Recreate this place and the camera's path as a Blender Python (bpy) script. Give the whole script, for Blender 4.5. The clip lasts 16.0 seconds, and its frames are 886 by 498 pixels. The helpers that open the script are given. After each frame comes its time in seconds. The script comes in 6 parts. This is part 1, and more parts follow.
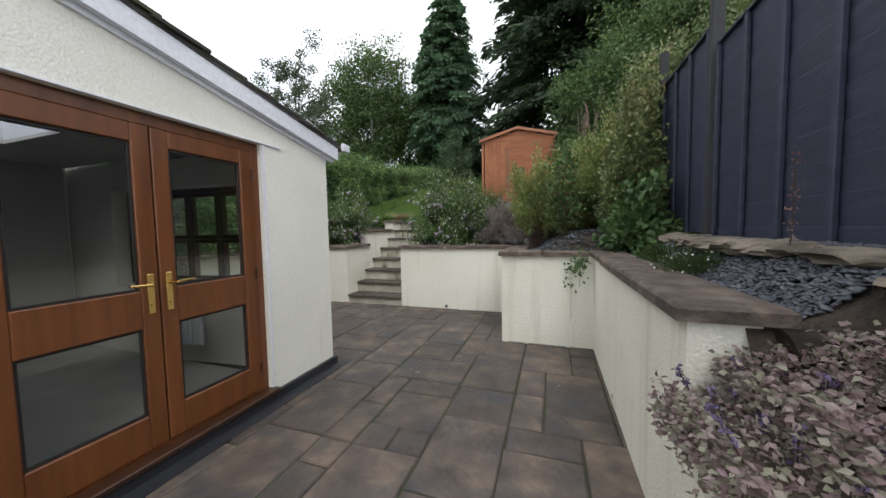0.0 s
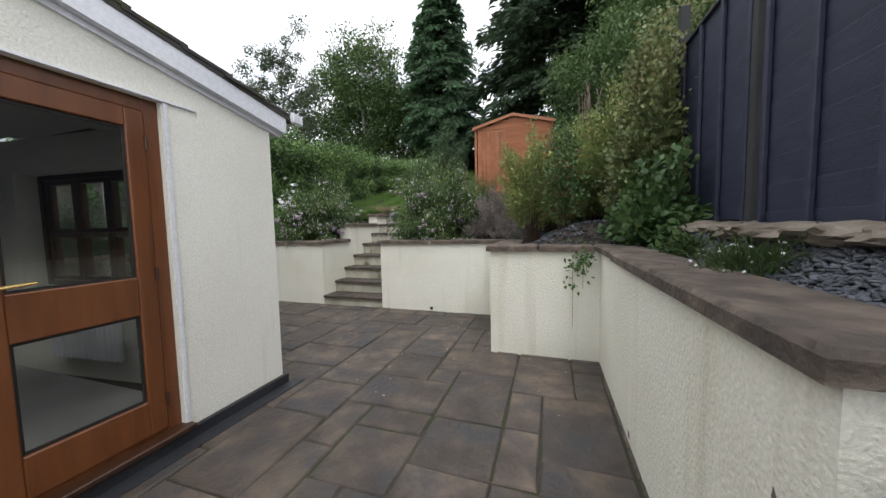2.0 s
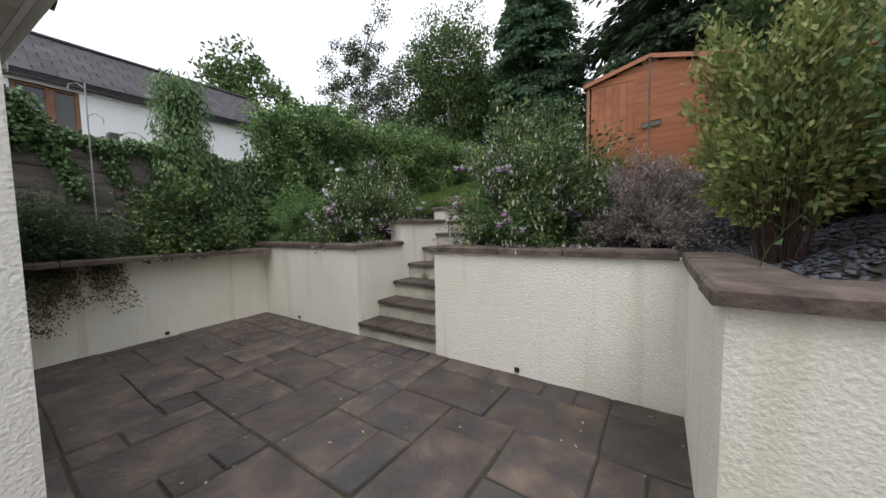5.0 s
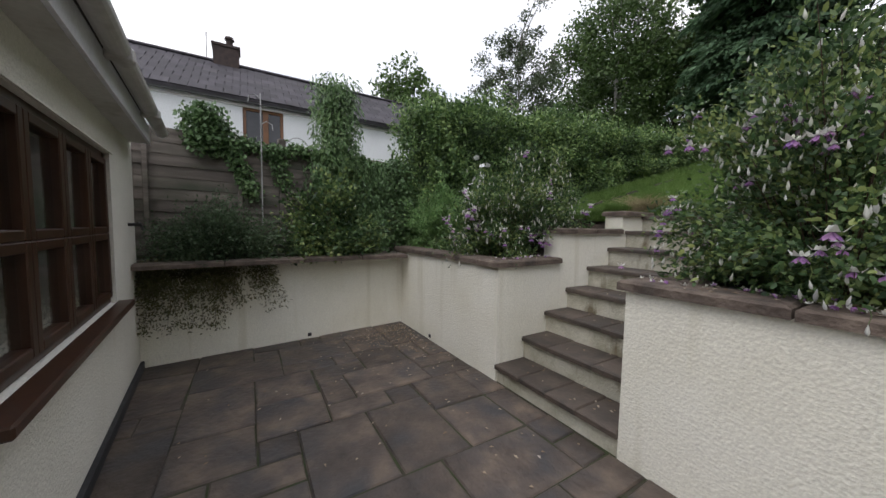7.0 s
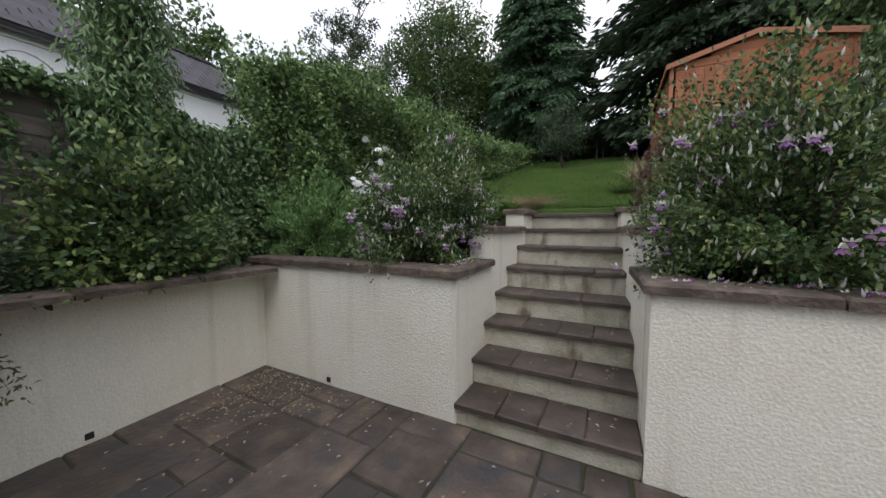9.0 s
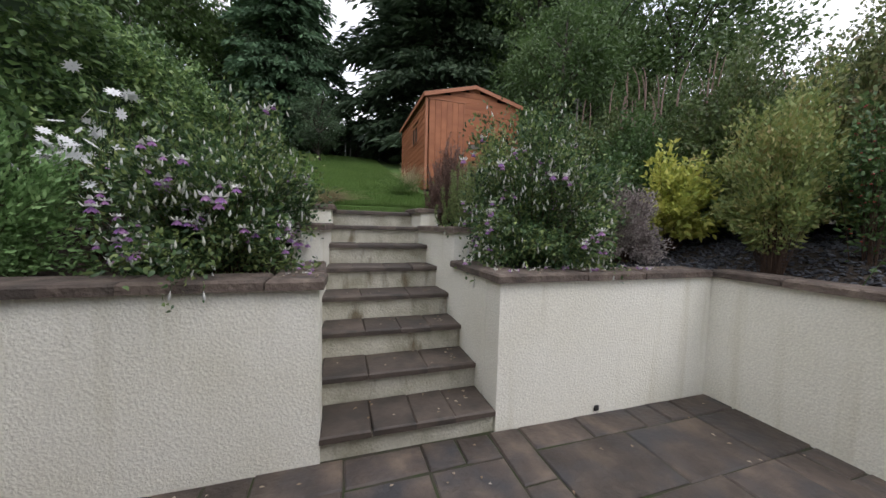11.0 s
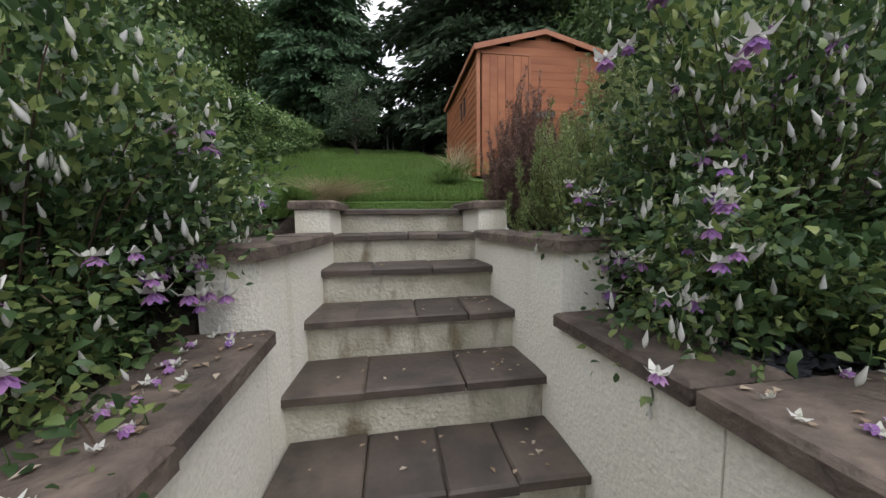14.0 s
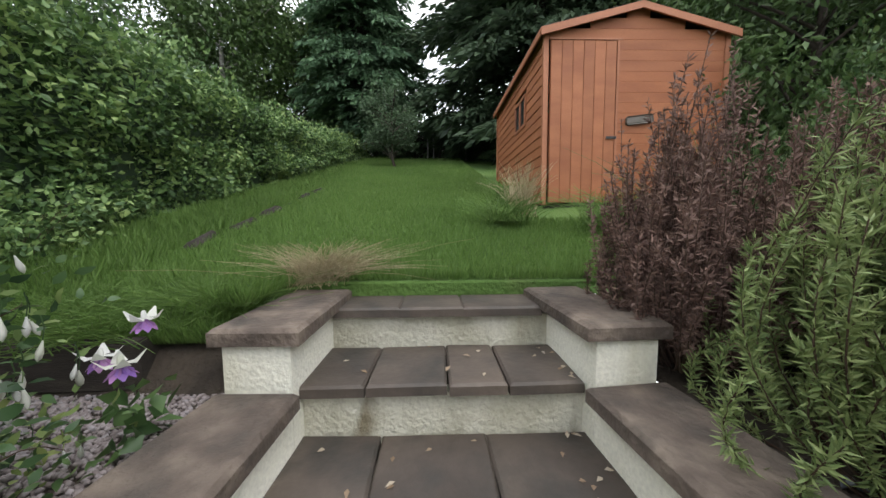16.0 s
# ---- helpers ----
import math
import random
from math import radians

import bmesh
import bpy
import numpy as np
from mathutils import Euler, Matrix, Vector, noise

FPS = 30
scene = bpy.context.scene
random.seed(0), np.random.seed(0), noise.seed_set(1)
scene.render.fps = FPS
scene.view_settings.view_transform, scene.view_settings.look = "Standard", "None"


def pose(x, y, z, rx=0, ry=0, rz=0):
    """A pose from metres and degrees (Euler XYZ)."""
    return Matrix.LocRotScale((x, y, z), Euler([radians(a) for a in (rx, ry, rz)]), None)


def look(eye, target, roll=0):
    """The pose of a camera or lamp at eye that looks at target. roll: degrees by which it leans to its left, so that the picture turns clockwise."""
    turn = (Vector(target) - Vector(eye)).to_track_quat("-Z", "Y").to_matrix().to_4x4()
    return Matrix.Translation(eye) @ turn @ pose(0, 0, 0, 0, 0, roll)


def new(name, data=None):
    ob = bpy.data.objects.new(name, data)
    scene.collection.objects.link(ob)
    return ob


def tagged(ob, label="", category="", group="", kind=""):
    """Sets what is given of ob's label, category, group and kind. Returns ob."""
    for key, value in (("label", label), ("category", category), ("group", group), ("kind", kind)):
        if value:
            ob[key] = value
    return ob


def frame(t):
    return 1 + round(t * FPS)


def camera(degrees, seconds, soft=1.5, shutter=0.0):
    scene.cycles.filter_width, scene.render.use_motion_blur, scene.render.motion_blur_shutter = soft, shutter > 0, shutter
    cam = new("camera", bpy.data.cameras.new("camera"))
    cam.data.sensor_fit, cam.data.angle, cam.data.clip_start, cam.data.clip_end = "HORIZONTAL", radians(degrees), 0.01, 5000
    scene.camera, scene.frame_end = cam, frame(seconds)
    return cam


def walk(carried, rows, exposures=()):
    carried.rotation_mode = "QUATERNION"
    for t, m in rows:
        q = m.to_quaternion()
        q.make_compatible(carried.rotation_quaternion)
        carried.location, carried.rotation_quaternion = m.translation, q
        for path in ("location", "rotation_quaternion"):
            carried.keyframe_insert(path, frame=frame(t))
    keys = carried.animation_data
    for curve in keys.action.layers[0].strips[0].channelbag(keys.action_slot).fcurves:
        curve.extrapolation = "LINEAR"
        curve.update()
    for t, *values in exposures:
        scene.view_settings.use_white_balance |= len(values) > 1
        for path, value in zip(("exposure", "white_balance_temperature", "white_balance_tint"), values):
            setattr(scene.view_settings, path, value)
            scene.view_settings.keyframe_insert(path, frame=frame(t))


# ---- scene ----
cam = camera(108.1, 16.0)
PATH = [
    (0, (-0.041, 0.524, 1.422), (-0.679, 2.416, 1.302), -1.0),
    (0.5, (-0.046, 0.575, 1.409), (-0.793, 2.426, 1.274), -0.9),
    (1, (-0.031, 0.65, 1.4), (-0.753, 2.511, 1.27), -0.6),
    (1.5, (-0.025, 0.843, 1.35), (-0.643, 2.74, 1.209), -0.8),
    (2, (-0.042, 1.194, 1.352), (-0.667, 3.089, 1.212), -1.2),
    (2.5, (-0.101, 1.544, 1.285), (-0.752, 3.43, 1.159), -1.6),
    (3, (-0.335, 1.877, 1.268), (-0.932, 3.783, 1.156), -0.8),
    (3.2, (-0.383, 2.051, 1.25), (-0.976, 3.958, 1.141), -0.9),
    (5.3, (-0.918, 3.431, 1.334), (-2.131, 5.017, 1.22), -0.9),
    (5.5, (-1.004, 3.518, 1.317), (-2.272, 5.062, 1.221), -0.8),
    (6, (-1.185, 3.676, 1.354), (-2.569, 5.117, 1.251), -0.3),
    (6.5, (-1.387, 3.836, 1.361), (-2.915, 5.122, 1.261), 0.5),
    (7, (-1.637, 3.995, 1.447), (-3.344, 5.029, 1.31), 1.0),
    (7.5, (-1.974, 3.947, 1.455), (-3.709, 4.93, 1.305), 1.3),
    (8, (-2.327, 3.982, 1.42), (-3.96, 5.13, 1.289), 1.1),
    (8.5, (-2.67, 3.972, 1.416), (-4.032, 5.432, 1.297), 1.2),
    (9, (-2.925, 3.905, 1.43), (-3.849, 5.674, 1.304), 0.2),
    (9.5, (-3.264, 3.795, 1.437), (-3.63, 5.758, 1.323), 0.0),
    (10, (-3.608, 3.861, 1.465), (-3.576, 5.856, 1.328), 0.7),
    (10.2, (-3.716, 3.87, 1.485), (-3.598, 5.862, 1.345), 1.1),
    (12.3, (-3.789, 4.392, 1.426), (-2.645, 6.026, 1.276), 0.7),
    (12.5, (-3.765, 4.476, 1.464), (-2.798, 6.219, 1.296), 0.6),
    (13, (-3.714, 4.83, 1.484), (-3.035, 6.702, 1.3), 0.4),
    (13.5, (-3.604, 5.175, 1.492), (-3.078, 7.096, 1.317), -0.5),
    (14, (-3.455, 5.615, 1.537), (-3.158, 7.585, 1.357), -0.7),
    (14.5, (-3.461, 6.009, 1.6), (-3.391, 8.0, 1.424), -0.5),
    (15, (-3.422, 6.293, 1.776), (-3.377, 8.286, 1.613), -0.6),
    (15.5, (-3.383, 6.583, 1.932), (-3.341, 8.574, 1.756), -0.6),
    (16, (-3.4, 6.875, 2.035), (-3.347, 8.868, 1.869), -0.4),
]
walk(cam, [(t, look(eye, target, roll)) for t, eye, target, roll in PATH],
     [(0, 0.72, 6350, 10), (2.5, 0.75, 6350, 10), (6, 0.52, 6380, 14), (8, 0.4, 6350, 14), (10, 0.47, 6250, 15), (12.5, 0.75, 6300, 15), (14.5, 0.7, 6350, 13), (16, 1.06, 6350, 9)])

# ---- light ----
SUN_DIR = Vector((0.35, -0.45, 0.82)).normalized()
world = bpy.data.worlds.new("overcast_sky")
scene.world = world
world.use_nodes = True
wn, wl = world.node_tree.nodes, world.node_tree.links
wn.clear()
sky = wn.new("ShaderNodeTexSky")
sky.sky_type, sky.sun_disc = "NISHITA", False
sky.sun_elevation = math.asin(SUN_DIR.z)
sky.sun_rotation = math.atan2(SUN_DIR.x, SUN_DIR.y)
sky.air_density, sky.dust_density = 1.0, 3.0
w_co = wn.new("ShaderNodeTexCoord")
w_map = wn.new("ShaderNodeMapping")
w_map.inputs["Scale"].default_value = (1.6, 1.6, 4.0)
w_noise = wn.new("ShaderNodeTexNoise")
w_noise.inputs["Scale"].default_value, w_noise.inputs["Detail"].default_value = 1.3, 5
w_ramp = wn.new("ShaderNodeValToRGB")
w_ramp.color_ramp.elements[0].position, w_ramp.color_ramp.elements[0].color = 0.33, (7.4, 7.9, 8.8, 1)
w_ramp.color_ramp.elements[1].position, w_ramp.color_ramp.elements[1].color = 0.58, (11.5, 11.5, 11.6, 1)
w_mix = wn.new("ShaderNodeMix")
w_mix.data_type = "RGBA"
w_mix.inputs["Factor"].default_value = 0.92
w_bg = wn.new("ShaderNodeBackground")
w_bg.inputs["Strength"].default_value = 0.1
w_out = wn.new("ShaderNodeOutputWorld")
wl.new(w_co.outputs["Generated"], w_map.inputs["Vector"])
wl.new(w_map.outputs["Vector"], w_noise.inputs["Vector"])
wl.new(w_noise.outputs["Fac"], w_ramp.inputs["Fac"])
wl.new(sky.outputs["Color"], w_mix.inputs["A"])
wl.new(w_ramp.outputs["Color"], w_mix.inputs["B"])
wl.new(w_mix.outputs["Result"], w_bg.inputs["Color"])
wl.new(w_bg.outputs["Background"], w_out.inputs["Surface"])
sun = new("sun", bpy.data.lights.new("sun", "SUN"))
sun.data.energy, sun.data.angle, sun.data.color = 0.6, radians(25), (1.0, 0.97, 0.92)
sun.matrix_world = look(SUN_DIR * 30, (0, 0, 0))


# ---- materials ----
def ramp(nt, stops):
    r = nt.nodes.new("ShaderNodeValToRGB")
    while len(r.color_ramp.elements) < len(stops):
        r.color_ramp.elements.new(0.5)
    for e, (p, c) in zip(r.color_ramp.elements, stops):
        e.position, e.color = p, (*c, 1)
    return r


def blend(nt, a, b, fac, mode="MIX"):
    m = nt.nodes.new("ShaderNodeMix")
    m.data_type, m.blend_type = "RGBA", mode
    for sock, v in (("A", a), ("B", b), ("Factor", fac)):
        if isinstance(v, (tuple, float)):
            m.inputs[sock].default_value = (*v, 1) if isinstance(v, tuple) else v
        else:
            nt.links.new(v, m.inputs[sock])
    return m.outputs["Result"]


def noise_tex(nt, co, scale, detail=5, stretch=(1, 1, 1), kind="ShaderNodeTexNoise"):
    m = nt.nodes.new("ShaderNodeMapping")
    m.inputs["Scale"].default_value = stretch
    nt.links.new(co, m.inputs["Vector"])
    n = nt.nodes.new(kind)
    n.inputs["Scale"].default_value, n.inputs["Detail"].default_value = scale, detail
    nt.links.new(m.outputs["Vector"], n.inputs["Vector"])
    return n


def surf(name, cols, scale=5, rough=0.8, bump=0.4, bscale=60, bdist=0.004, stain=None, rnd=0.0, metal=0.0,
         stretch=(1, 1, 1), coat=0.0, lumps=False):
    """A surface with grain, two scales of tone and optional stains (colour, scale, stretch, low, high)."""
    m = bpy.data.materials.new(name)
    m.use_nodes = True
    nt = m.node_tree
    b = nt.nodes["Principled BSDF"]
    co = nt.nodes.new("ShaderNodeTexCoord").outputs["Object"]
    if rnd:
        info = nt.nodes.new("ShaderNodeObjectInfo")
        shift = nt.nodes.new("ShaderNodeVectorMath")
        shift.operation = "MULTIPLY_ADD"
        nt.links.new(info.outputs["Random"], shift.inputs[0])
        shift.inputs[1].default_value = (37, 53, 29)
        nt.links.new(co, shift.inputs[2])
        co = shift.outputs["Vector"]
    n1 = noise_tex(nt, co, scale, 7, stretch)
    k = len(cols)
    c = ramp(nt, [(0.3 + 0.4 * i / max(k - 1, 1), cc) for i, cc in enumerate(cols)])
    nt.links.new(n1.outputs["Fac"], c.inputs["Fac"])
    colour = c.outputs["Color"]
    n2 = noise_tex(nt, co, bscale, 4, stretch)
    fine = ramp(nt, [(0.25, (0.78, 0.78, 0.78)), (0.7, (1.08, 1.08, 1.08))])
    nt.links.new(n2.outputs["Fac"], fine.inputs["Fac"])
    colour = blend(nt, colour, fine.outputs["Color"], 0.6, "MULTIPLY")
    if rnd:
        tone = nt.nodes.new("ShaderNodeMapRange")
        tone.inputs["To Min"].default_value, tone.inputs["To Max"].default_value = 1 - rnd, 1 + rnd
        nt.links.new(info.outputs["Random"], tone.inputs["Value"])
        colour = blend(nt, colour, tone.outputs["Result"], 1.0, "MULTIPLY")
    if stain:
        sc, s_scale, s_stretch, lo, hi = stain
        n3 = noise_tex(nt, co, s_scale, 6, s_stretch)
        f = nt.nodes.new("ShaderNodeMapRange")
        f.inputs["From Min"].default_value, f.inputs["From Max"].default_value = lo, hi
        nt.links.new(n3.outputs["Fac"], f.inputs["Value"])
        colour = blend(nt, colour, sc, f.outputs["Result"])
    nt.links.new(colour, b.inputs["Base Color"])
    b.inputs["Roughness"].default_value, b.inputs["Metallic"].default_value = rough, metal
    b.inputs["Coat Weight"].default_value = coat
    bp = nt.nodes.new("ShaderNodeBump")
    bp.inputs["Strength"].default_value, bp.inputs["Distance"].default_value = bump, bdist
    h = n2.outputs["Fac"]
    if lumps:
        v = noise_tex(nt, co, bscale * 0.8, 4, stretch)
        sharp = nt.nodes.new("ShaderNodeMapRange")
        sharp.inputs["From Min"].default_value, sharp.inputs["From Max"].default_value = 0.33, 0.72
        nt.links.new(v.outputs["Fac"], sharp.inputs["Value"])
        h = sharp.outputs["Result"]
    nt.links.new(h, bp.inputs["Height"])
    nt.links.new(bp.outputs["Normal"], b.inputs["Normal"])
    return m


def leafy(name, cols, rough=0.45, through_light=0.25, spread=0.16, wscale=0.9):
    """Leaves or petals: each island takes its own tone, with wider lighter and darker patches from noise."""
    m = bpy.data.materials.new(name)
    m.use_nodes = True
    nt = m.node_tree
    b = nt.nodes["Principled BSDF"]
    g = nt.nodes.new("ShaderNodeNewGeometry")
    n = noise_tex(nt, nt.nodes.new("ShaderNodeTexCoord").outputs["Object"], wscale, 3)
    add = nt.nodes.new("ShaderNodeMath")
    add.operation = "MULTIPLY_ADD"
    add.inputs[1].default_value = 0.62
    nt.links.new(g.outputs["Random Per Island"], add.inputs[0])
    half = nt.nodes.new("ShaderNodeMath")
    half.operation = "MULTIPLY_ADD"
    half.inputs[1].default_value, half.inputs[2].default_value = 0.9, -0.26
    nt.links.new(n.outputs["Fac"], half.inputs[0])
    nt.links.new(half.outputs["Value"], add.inputs[2])
    k = len(cols)
    cols = [[v + 0.14 * (0.3 * cc[0] + 0.6 * cc[1] + 0.1 * cc[2] - v) for v in cc] for cc in cols]
    c = ramp(nt, [(i / max(k - 1, 1), cc) for i, cc in enumerate(cols)])
    nt.links.new(add.outputs["Value"], c.inputs["Fac"])
    nt.links.new(c.outputs["Color"], b.inputs["Base Color"])
    b.inputs["Roughness"].default_value = rough
    b.inputs["Specular IOR Level"].default_value = 0.35
    t = nt.nodes.new("ShaderNodeBsdfTranslucent")
    nt.links.new(c.outputs["Color"], t.inputs["Color"])
    mix = nt.nodes.new("ShaderNodeMixShader")
    mix.inputs["Fac"].default_value = through_light
    nt.links.new(b.outputs["BSDF"], mix.inputs[1])
    nt.links.new(t.outputs["BSDF"], mix.inputs[2])
    nt.links.new(mix.outputs["Shader"], nt.nodes["Material Output"].inputs["Surface"])
    return m


def glass(name):
    m = bpy.data.materials.new(name)
    m.use_nodes = True
    b = m.node_tree.nodes["Principled BSDF"]
    b.inputs["Base Color"].default_value = (0.93, 0.96, 0.95, 1)
    b.inputs["Roughness"].default_value, b.inputs["IOR"].default_value = 0.01, 1.45
    b.inputs["Transmission Weight"].default_value = 1.0
    return m


M_RENDER = surf("cream_render", [(0.75, 0.735, 0.665), (0.79, 0.775, 0.705), (0.82, 0.805, 0.74)], 1.3, 0.92, 0.6, 85, 0.005,
                ((0.66, 0.64, 0.545), 2.2, (3.2, 3.2, 0.35), 0.62, 0.85), lumps=True)
M_GARDEN_RENDER = surf("weathered_cream_render", [(0.76, 0.735, 0.61), (0.82, 0.80, 0.69), (0.855, 0.84, 0.745)], 1.1, 0.93, 0.6, 75, 0.005,
                       ((0.58, 0.55, 0.41), 2.0, (3.0, 3.0, 0.16), 0.57, 0.86), lumps=True)
M_RISER = surf("stained_riser_render", [(0.34, 0.32, 0.235), (0.50, 0.48, 0.385), (0.60, 0.58, 0.49)], 4.0, 0.93, 0.8, 60, 0.006,
               ((0.20, 0.17, 0.11), 5.0, (1.5, 1.5, 0.5), 0.56, 0.72), rnd=0.08, lumps=True)
M_SLAB = surf("riven_paving", [(0.050, 0.039, 0.033), (0.090, 0.069, 0.056), (0.160, 0.121, 0.091)], 4.2, 0.6, 1.0, 22, 0.014,
              ((0.05, 0.048, 0.05), 3.2, (1, 1, 1), 0.46, 0.70), rnd=0.30)
M_TREAD = surf("step_paving", [(0.060, 0.046, 0.037), (0.086, 0.067, 0.054), (0.119, 0.092, 0.072)], 3.0, 0.62, 0.6, 30, 0.006,
               ((0.04, 0.035, 0.03), 5.0, (1, 1, 1), 0.46, 0.7), rnd=0.2)
M_COPE = surf("coping_stone", [(0.07, 0.053, 0.043), (0.118, 0.09, 0.072), (0.20, 0.158, 0.125)], 7.0, 0.88, 1.0, 30, 0.016,
              ((0.06, 0.05, 0.042), 6.0, (1, 1, 1), 0.5, 0.72), rnd=0.14)
M_JOINT = surf("mortar_joint", [(0.04, 0.034, 0.026), (0.068, 0.056, 0.044)], 9, 0.95, 0.8, 90, 0.004, ((0.034, 0.046, 0.016), 4.0, (1, 1, 1), 0.42, 0.6))
M_PLINTH = surf("black_plinth_paint", [(0.016, 0.017, 0.022), (0.03, 0.031, 0.037)], 5, 0.55, 0.6, 50, 0.005)
M_DOOR = surf("mahogany_woodgrain", [(0.102, 0.032, 0.009), (0.140, 0.046, 0.014), (0.170, 0.058, 0.017)], 3, 0.38, 0.12, 60, 0.001, stretch=(6, 6, 0.5))
M_DOOR_DARK = surf("dark_woodgrain", [(0.035, 0.014, 0.007), (0.059, 0.023, 0.010)], 3, 0.4, 0.12, 60, 0.001, stretch=(6, 6, 0.5))
M_GASKET = surf("black_gasket", [(0.012, 0.011, 0.010), (0.020, 0.018, 0.016)], 8, 0.6, 0.1, 80)
M_BRASS = surf("polished_brass", [(0.62, 0.41, 0.14), (0.72, 0.5, 0.2)], 20, 0.22, 0.05, 90, 0.001, metal=1.0)
M_BLACK = surf("black_metal", [(0.015, 0.015, 0.016), (0.03, 0.03, 0.03)], 20, 0.45, 0.1, 90, 0.001)
M_UPVC = surf("white_plastic_board", [(0.70, 0.71, 0.76), (0.77, 0.78, 0.83)], 1.5, 0.4, 0.05, 40, 0.001)
M_GUTTER = surf("grey_plastic_gutter", [(0.5, 0.49, 0.47), (0.6, 0.59, 0.57)], 3, 0.45, 0.1, 40, 0.001, ((0.3, 0.28, 0.24), 4, (1, 1, 1), 0.55, 0.75))
M_TILE = surf("mossy_roof_tile", [(0.03, 0.028, 0.027), (0.05, 0.046, 0.043)], 6, 0.9, 0.8, 60, 0.006, ((0.055, 0.055, 0.022), 7, (1, 1, 1), 0.5, 0.66), rnd=0.25)
M_NB_SLATE = surf("grey_roof_slate", [(0.032, 0.029, 0.036), (0.055, 0.05, 0.06)], 2, 0.75, 0.3, 30, 0.004, ((0.085, 0.078, 0.08), 1.5, (1, 1, 4), 0.6, 0.8), rnd=0.3)
M_NB_WALL = surf("white_painted_render", [(0.68, 0.7, 0.72), (0.76, 0.78, 0.8)], 1, 0.9, 0.4, 40, 0.004)
M_BRICK = surf("sooty_brick", [(0.035, 0.027, 0.026), (0.065, 0.045, 0.04)], 9, 0.9, 0.6, 50, 0.005)
M_NB_WOOD = surf("brown_window_wood", [(0.13, 0.055, 0.02), (0.2, 0.085, 0.03)], 4, 0.5, 0.1, 50)
M_NB_WOOD2 = surf("pale_sawn_timber", [(0.3, 0.2, 0.08), (0.4, 0.28, 0.12)], 3, 0.8, 0.4, 40, 0.003, stretch=(4, 4, 0.5))
M_FENCE = surf("dark_painted_fence", [(0.023, 0.027, 0.051), (0.036, 0.040, 0.069)], 2.0, 0.6, 0.5, 30, 0.004, ((0.051, 0.057, 0.088), 2.2, (1.136, 1.208, 4.582), 0.56, 0.78), rnd=0.12, stretch=(1.136, 1.208, 7.637))
M_POST = surf("grey_timber_post", [(0.022, 0.022, 0.025), (0.036, 0.036, 0.038)], 4, 0.8, 0.5, 40, 0.004, stretch=(3.000, 3.000, 0.450))
M_OLDWOOD = surf("weathered_fence_board", [(0.099, 0.085, 0.073), (0.159, 0.138, 0.120), (0.220, 0.194, 0.166)], 2, 0.9, 0.7, 30, 0.005, ((0.062, 0.069, 0.048), 2, (1.250, 1.250, 1.250), 0.5, 0.7), rnd=0.2, stretch=(1.250, 1.250, 8.750))
M_SHED = surf("orange_brown_shed_stain", [(0.271, 0.090, 0.035), (0.328, 0.116, 0.046), (0.377, 0.138, 0.057)], 1.5, 0.65, 0.3, 40, 0.003, rnd=0.07, stretch=(1, 1, 4))
M_SHED_TRIM = surf("shed_trim_stain", [(0.306, 0.114, 0.052), (0.383, 0.150, 0.071)], 2, 0.6, 0.3, 40, 0.003)
M_FELT = surf("roofing_felt", [(0.04, 0.037, 0.034), (0.07, 0.063, 0.055)], 8, 0.95, 0.6, 120, 0.003)
M_SOIL = surf("dark_soil", [(0.022, 0.016, 0.011), (0.045, 0.034, 0.025), (0.06, 0.045, 0.032)], 7, 0.95, 1.0, 45, 0.02)
M_TURF = surf("turf", [(0.047, 0.095, 0.016), (0.074, 0.142, 0.024), (0.101, 0.169, 0.035)], 0.8, 0.9, 1.0, 40, 0.02, ((0.10, 0.10, 0.035), 1.3, (1, 1, 1), 0.58, 0.8))
M_SLATE = surf("blue_slate", [(0.06, 0.068, 0.082), (0.10, 0.11, 0.13), (0.15, 0.16, 0.185)], 9, 0.6, 0.4, 60, 0.003)
M_ROCK = surf("pale_boulder", [(0.128, 0.104, 0.080), (0.208, 0.172, 0.132), (0.272, 0.232, 0.184)], 5, 0.9, 1.0, 28, 0.02, ((0.072, 0.060, 0.044), 4, (0.800, 0.800, 0.800), 0.5, 0.65), rnd=0.12)
M_GRAVEL = leafy("pink_grey_gravel", [(0.144, 0.112, 0.104), (0.256, 0.208, 0.200), (0.336, 0.288, 0.288), (0.200, 0.200, 0.224)], 0.8, 0.0)
M_SLATE_CHIP = leafy("slate_chips", [(0.026, 0.030, 0.039), (0.056, 0.062, 0.075), (0.090, 0.098, 0.116), (0.143, 0.150, 0.169)], 0.55, 0.0)
M_TIMBER = surf("old_sleeper", [(0.022, 0.017, 0.013), (0.045, 0.036, 0.028)], 6, 0.9, 0.8, 40, 0.008, stretch=(0.6, 5, 5))
M_BARK = surf("bark", [(0.035, 0.027, 0.02), (0.07, 0.056, 0.043)], 7, 0.95, 1.0, 30, 0.015, stretch=(3, 3, 0.7))
M_BIRCHBARK = surf("pale_bark", [(0.2, 0.19, 0.17), (0.42, 0.41, 0.38)], 5, 0.8, 0.6, 30, 0.006, ((0.05, 0.045, 0.04), 3, (1, 1, 4), 0.56, 0.64))
M_STEM = surf("brown_stem", [(0.05, 0.028, 0.018), (0.095, 0.055, 0.034)], 9, 0.8, 0.4, 60, 0.002)
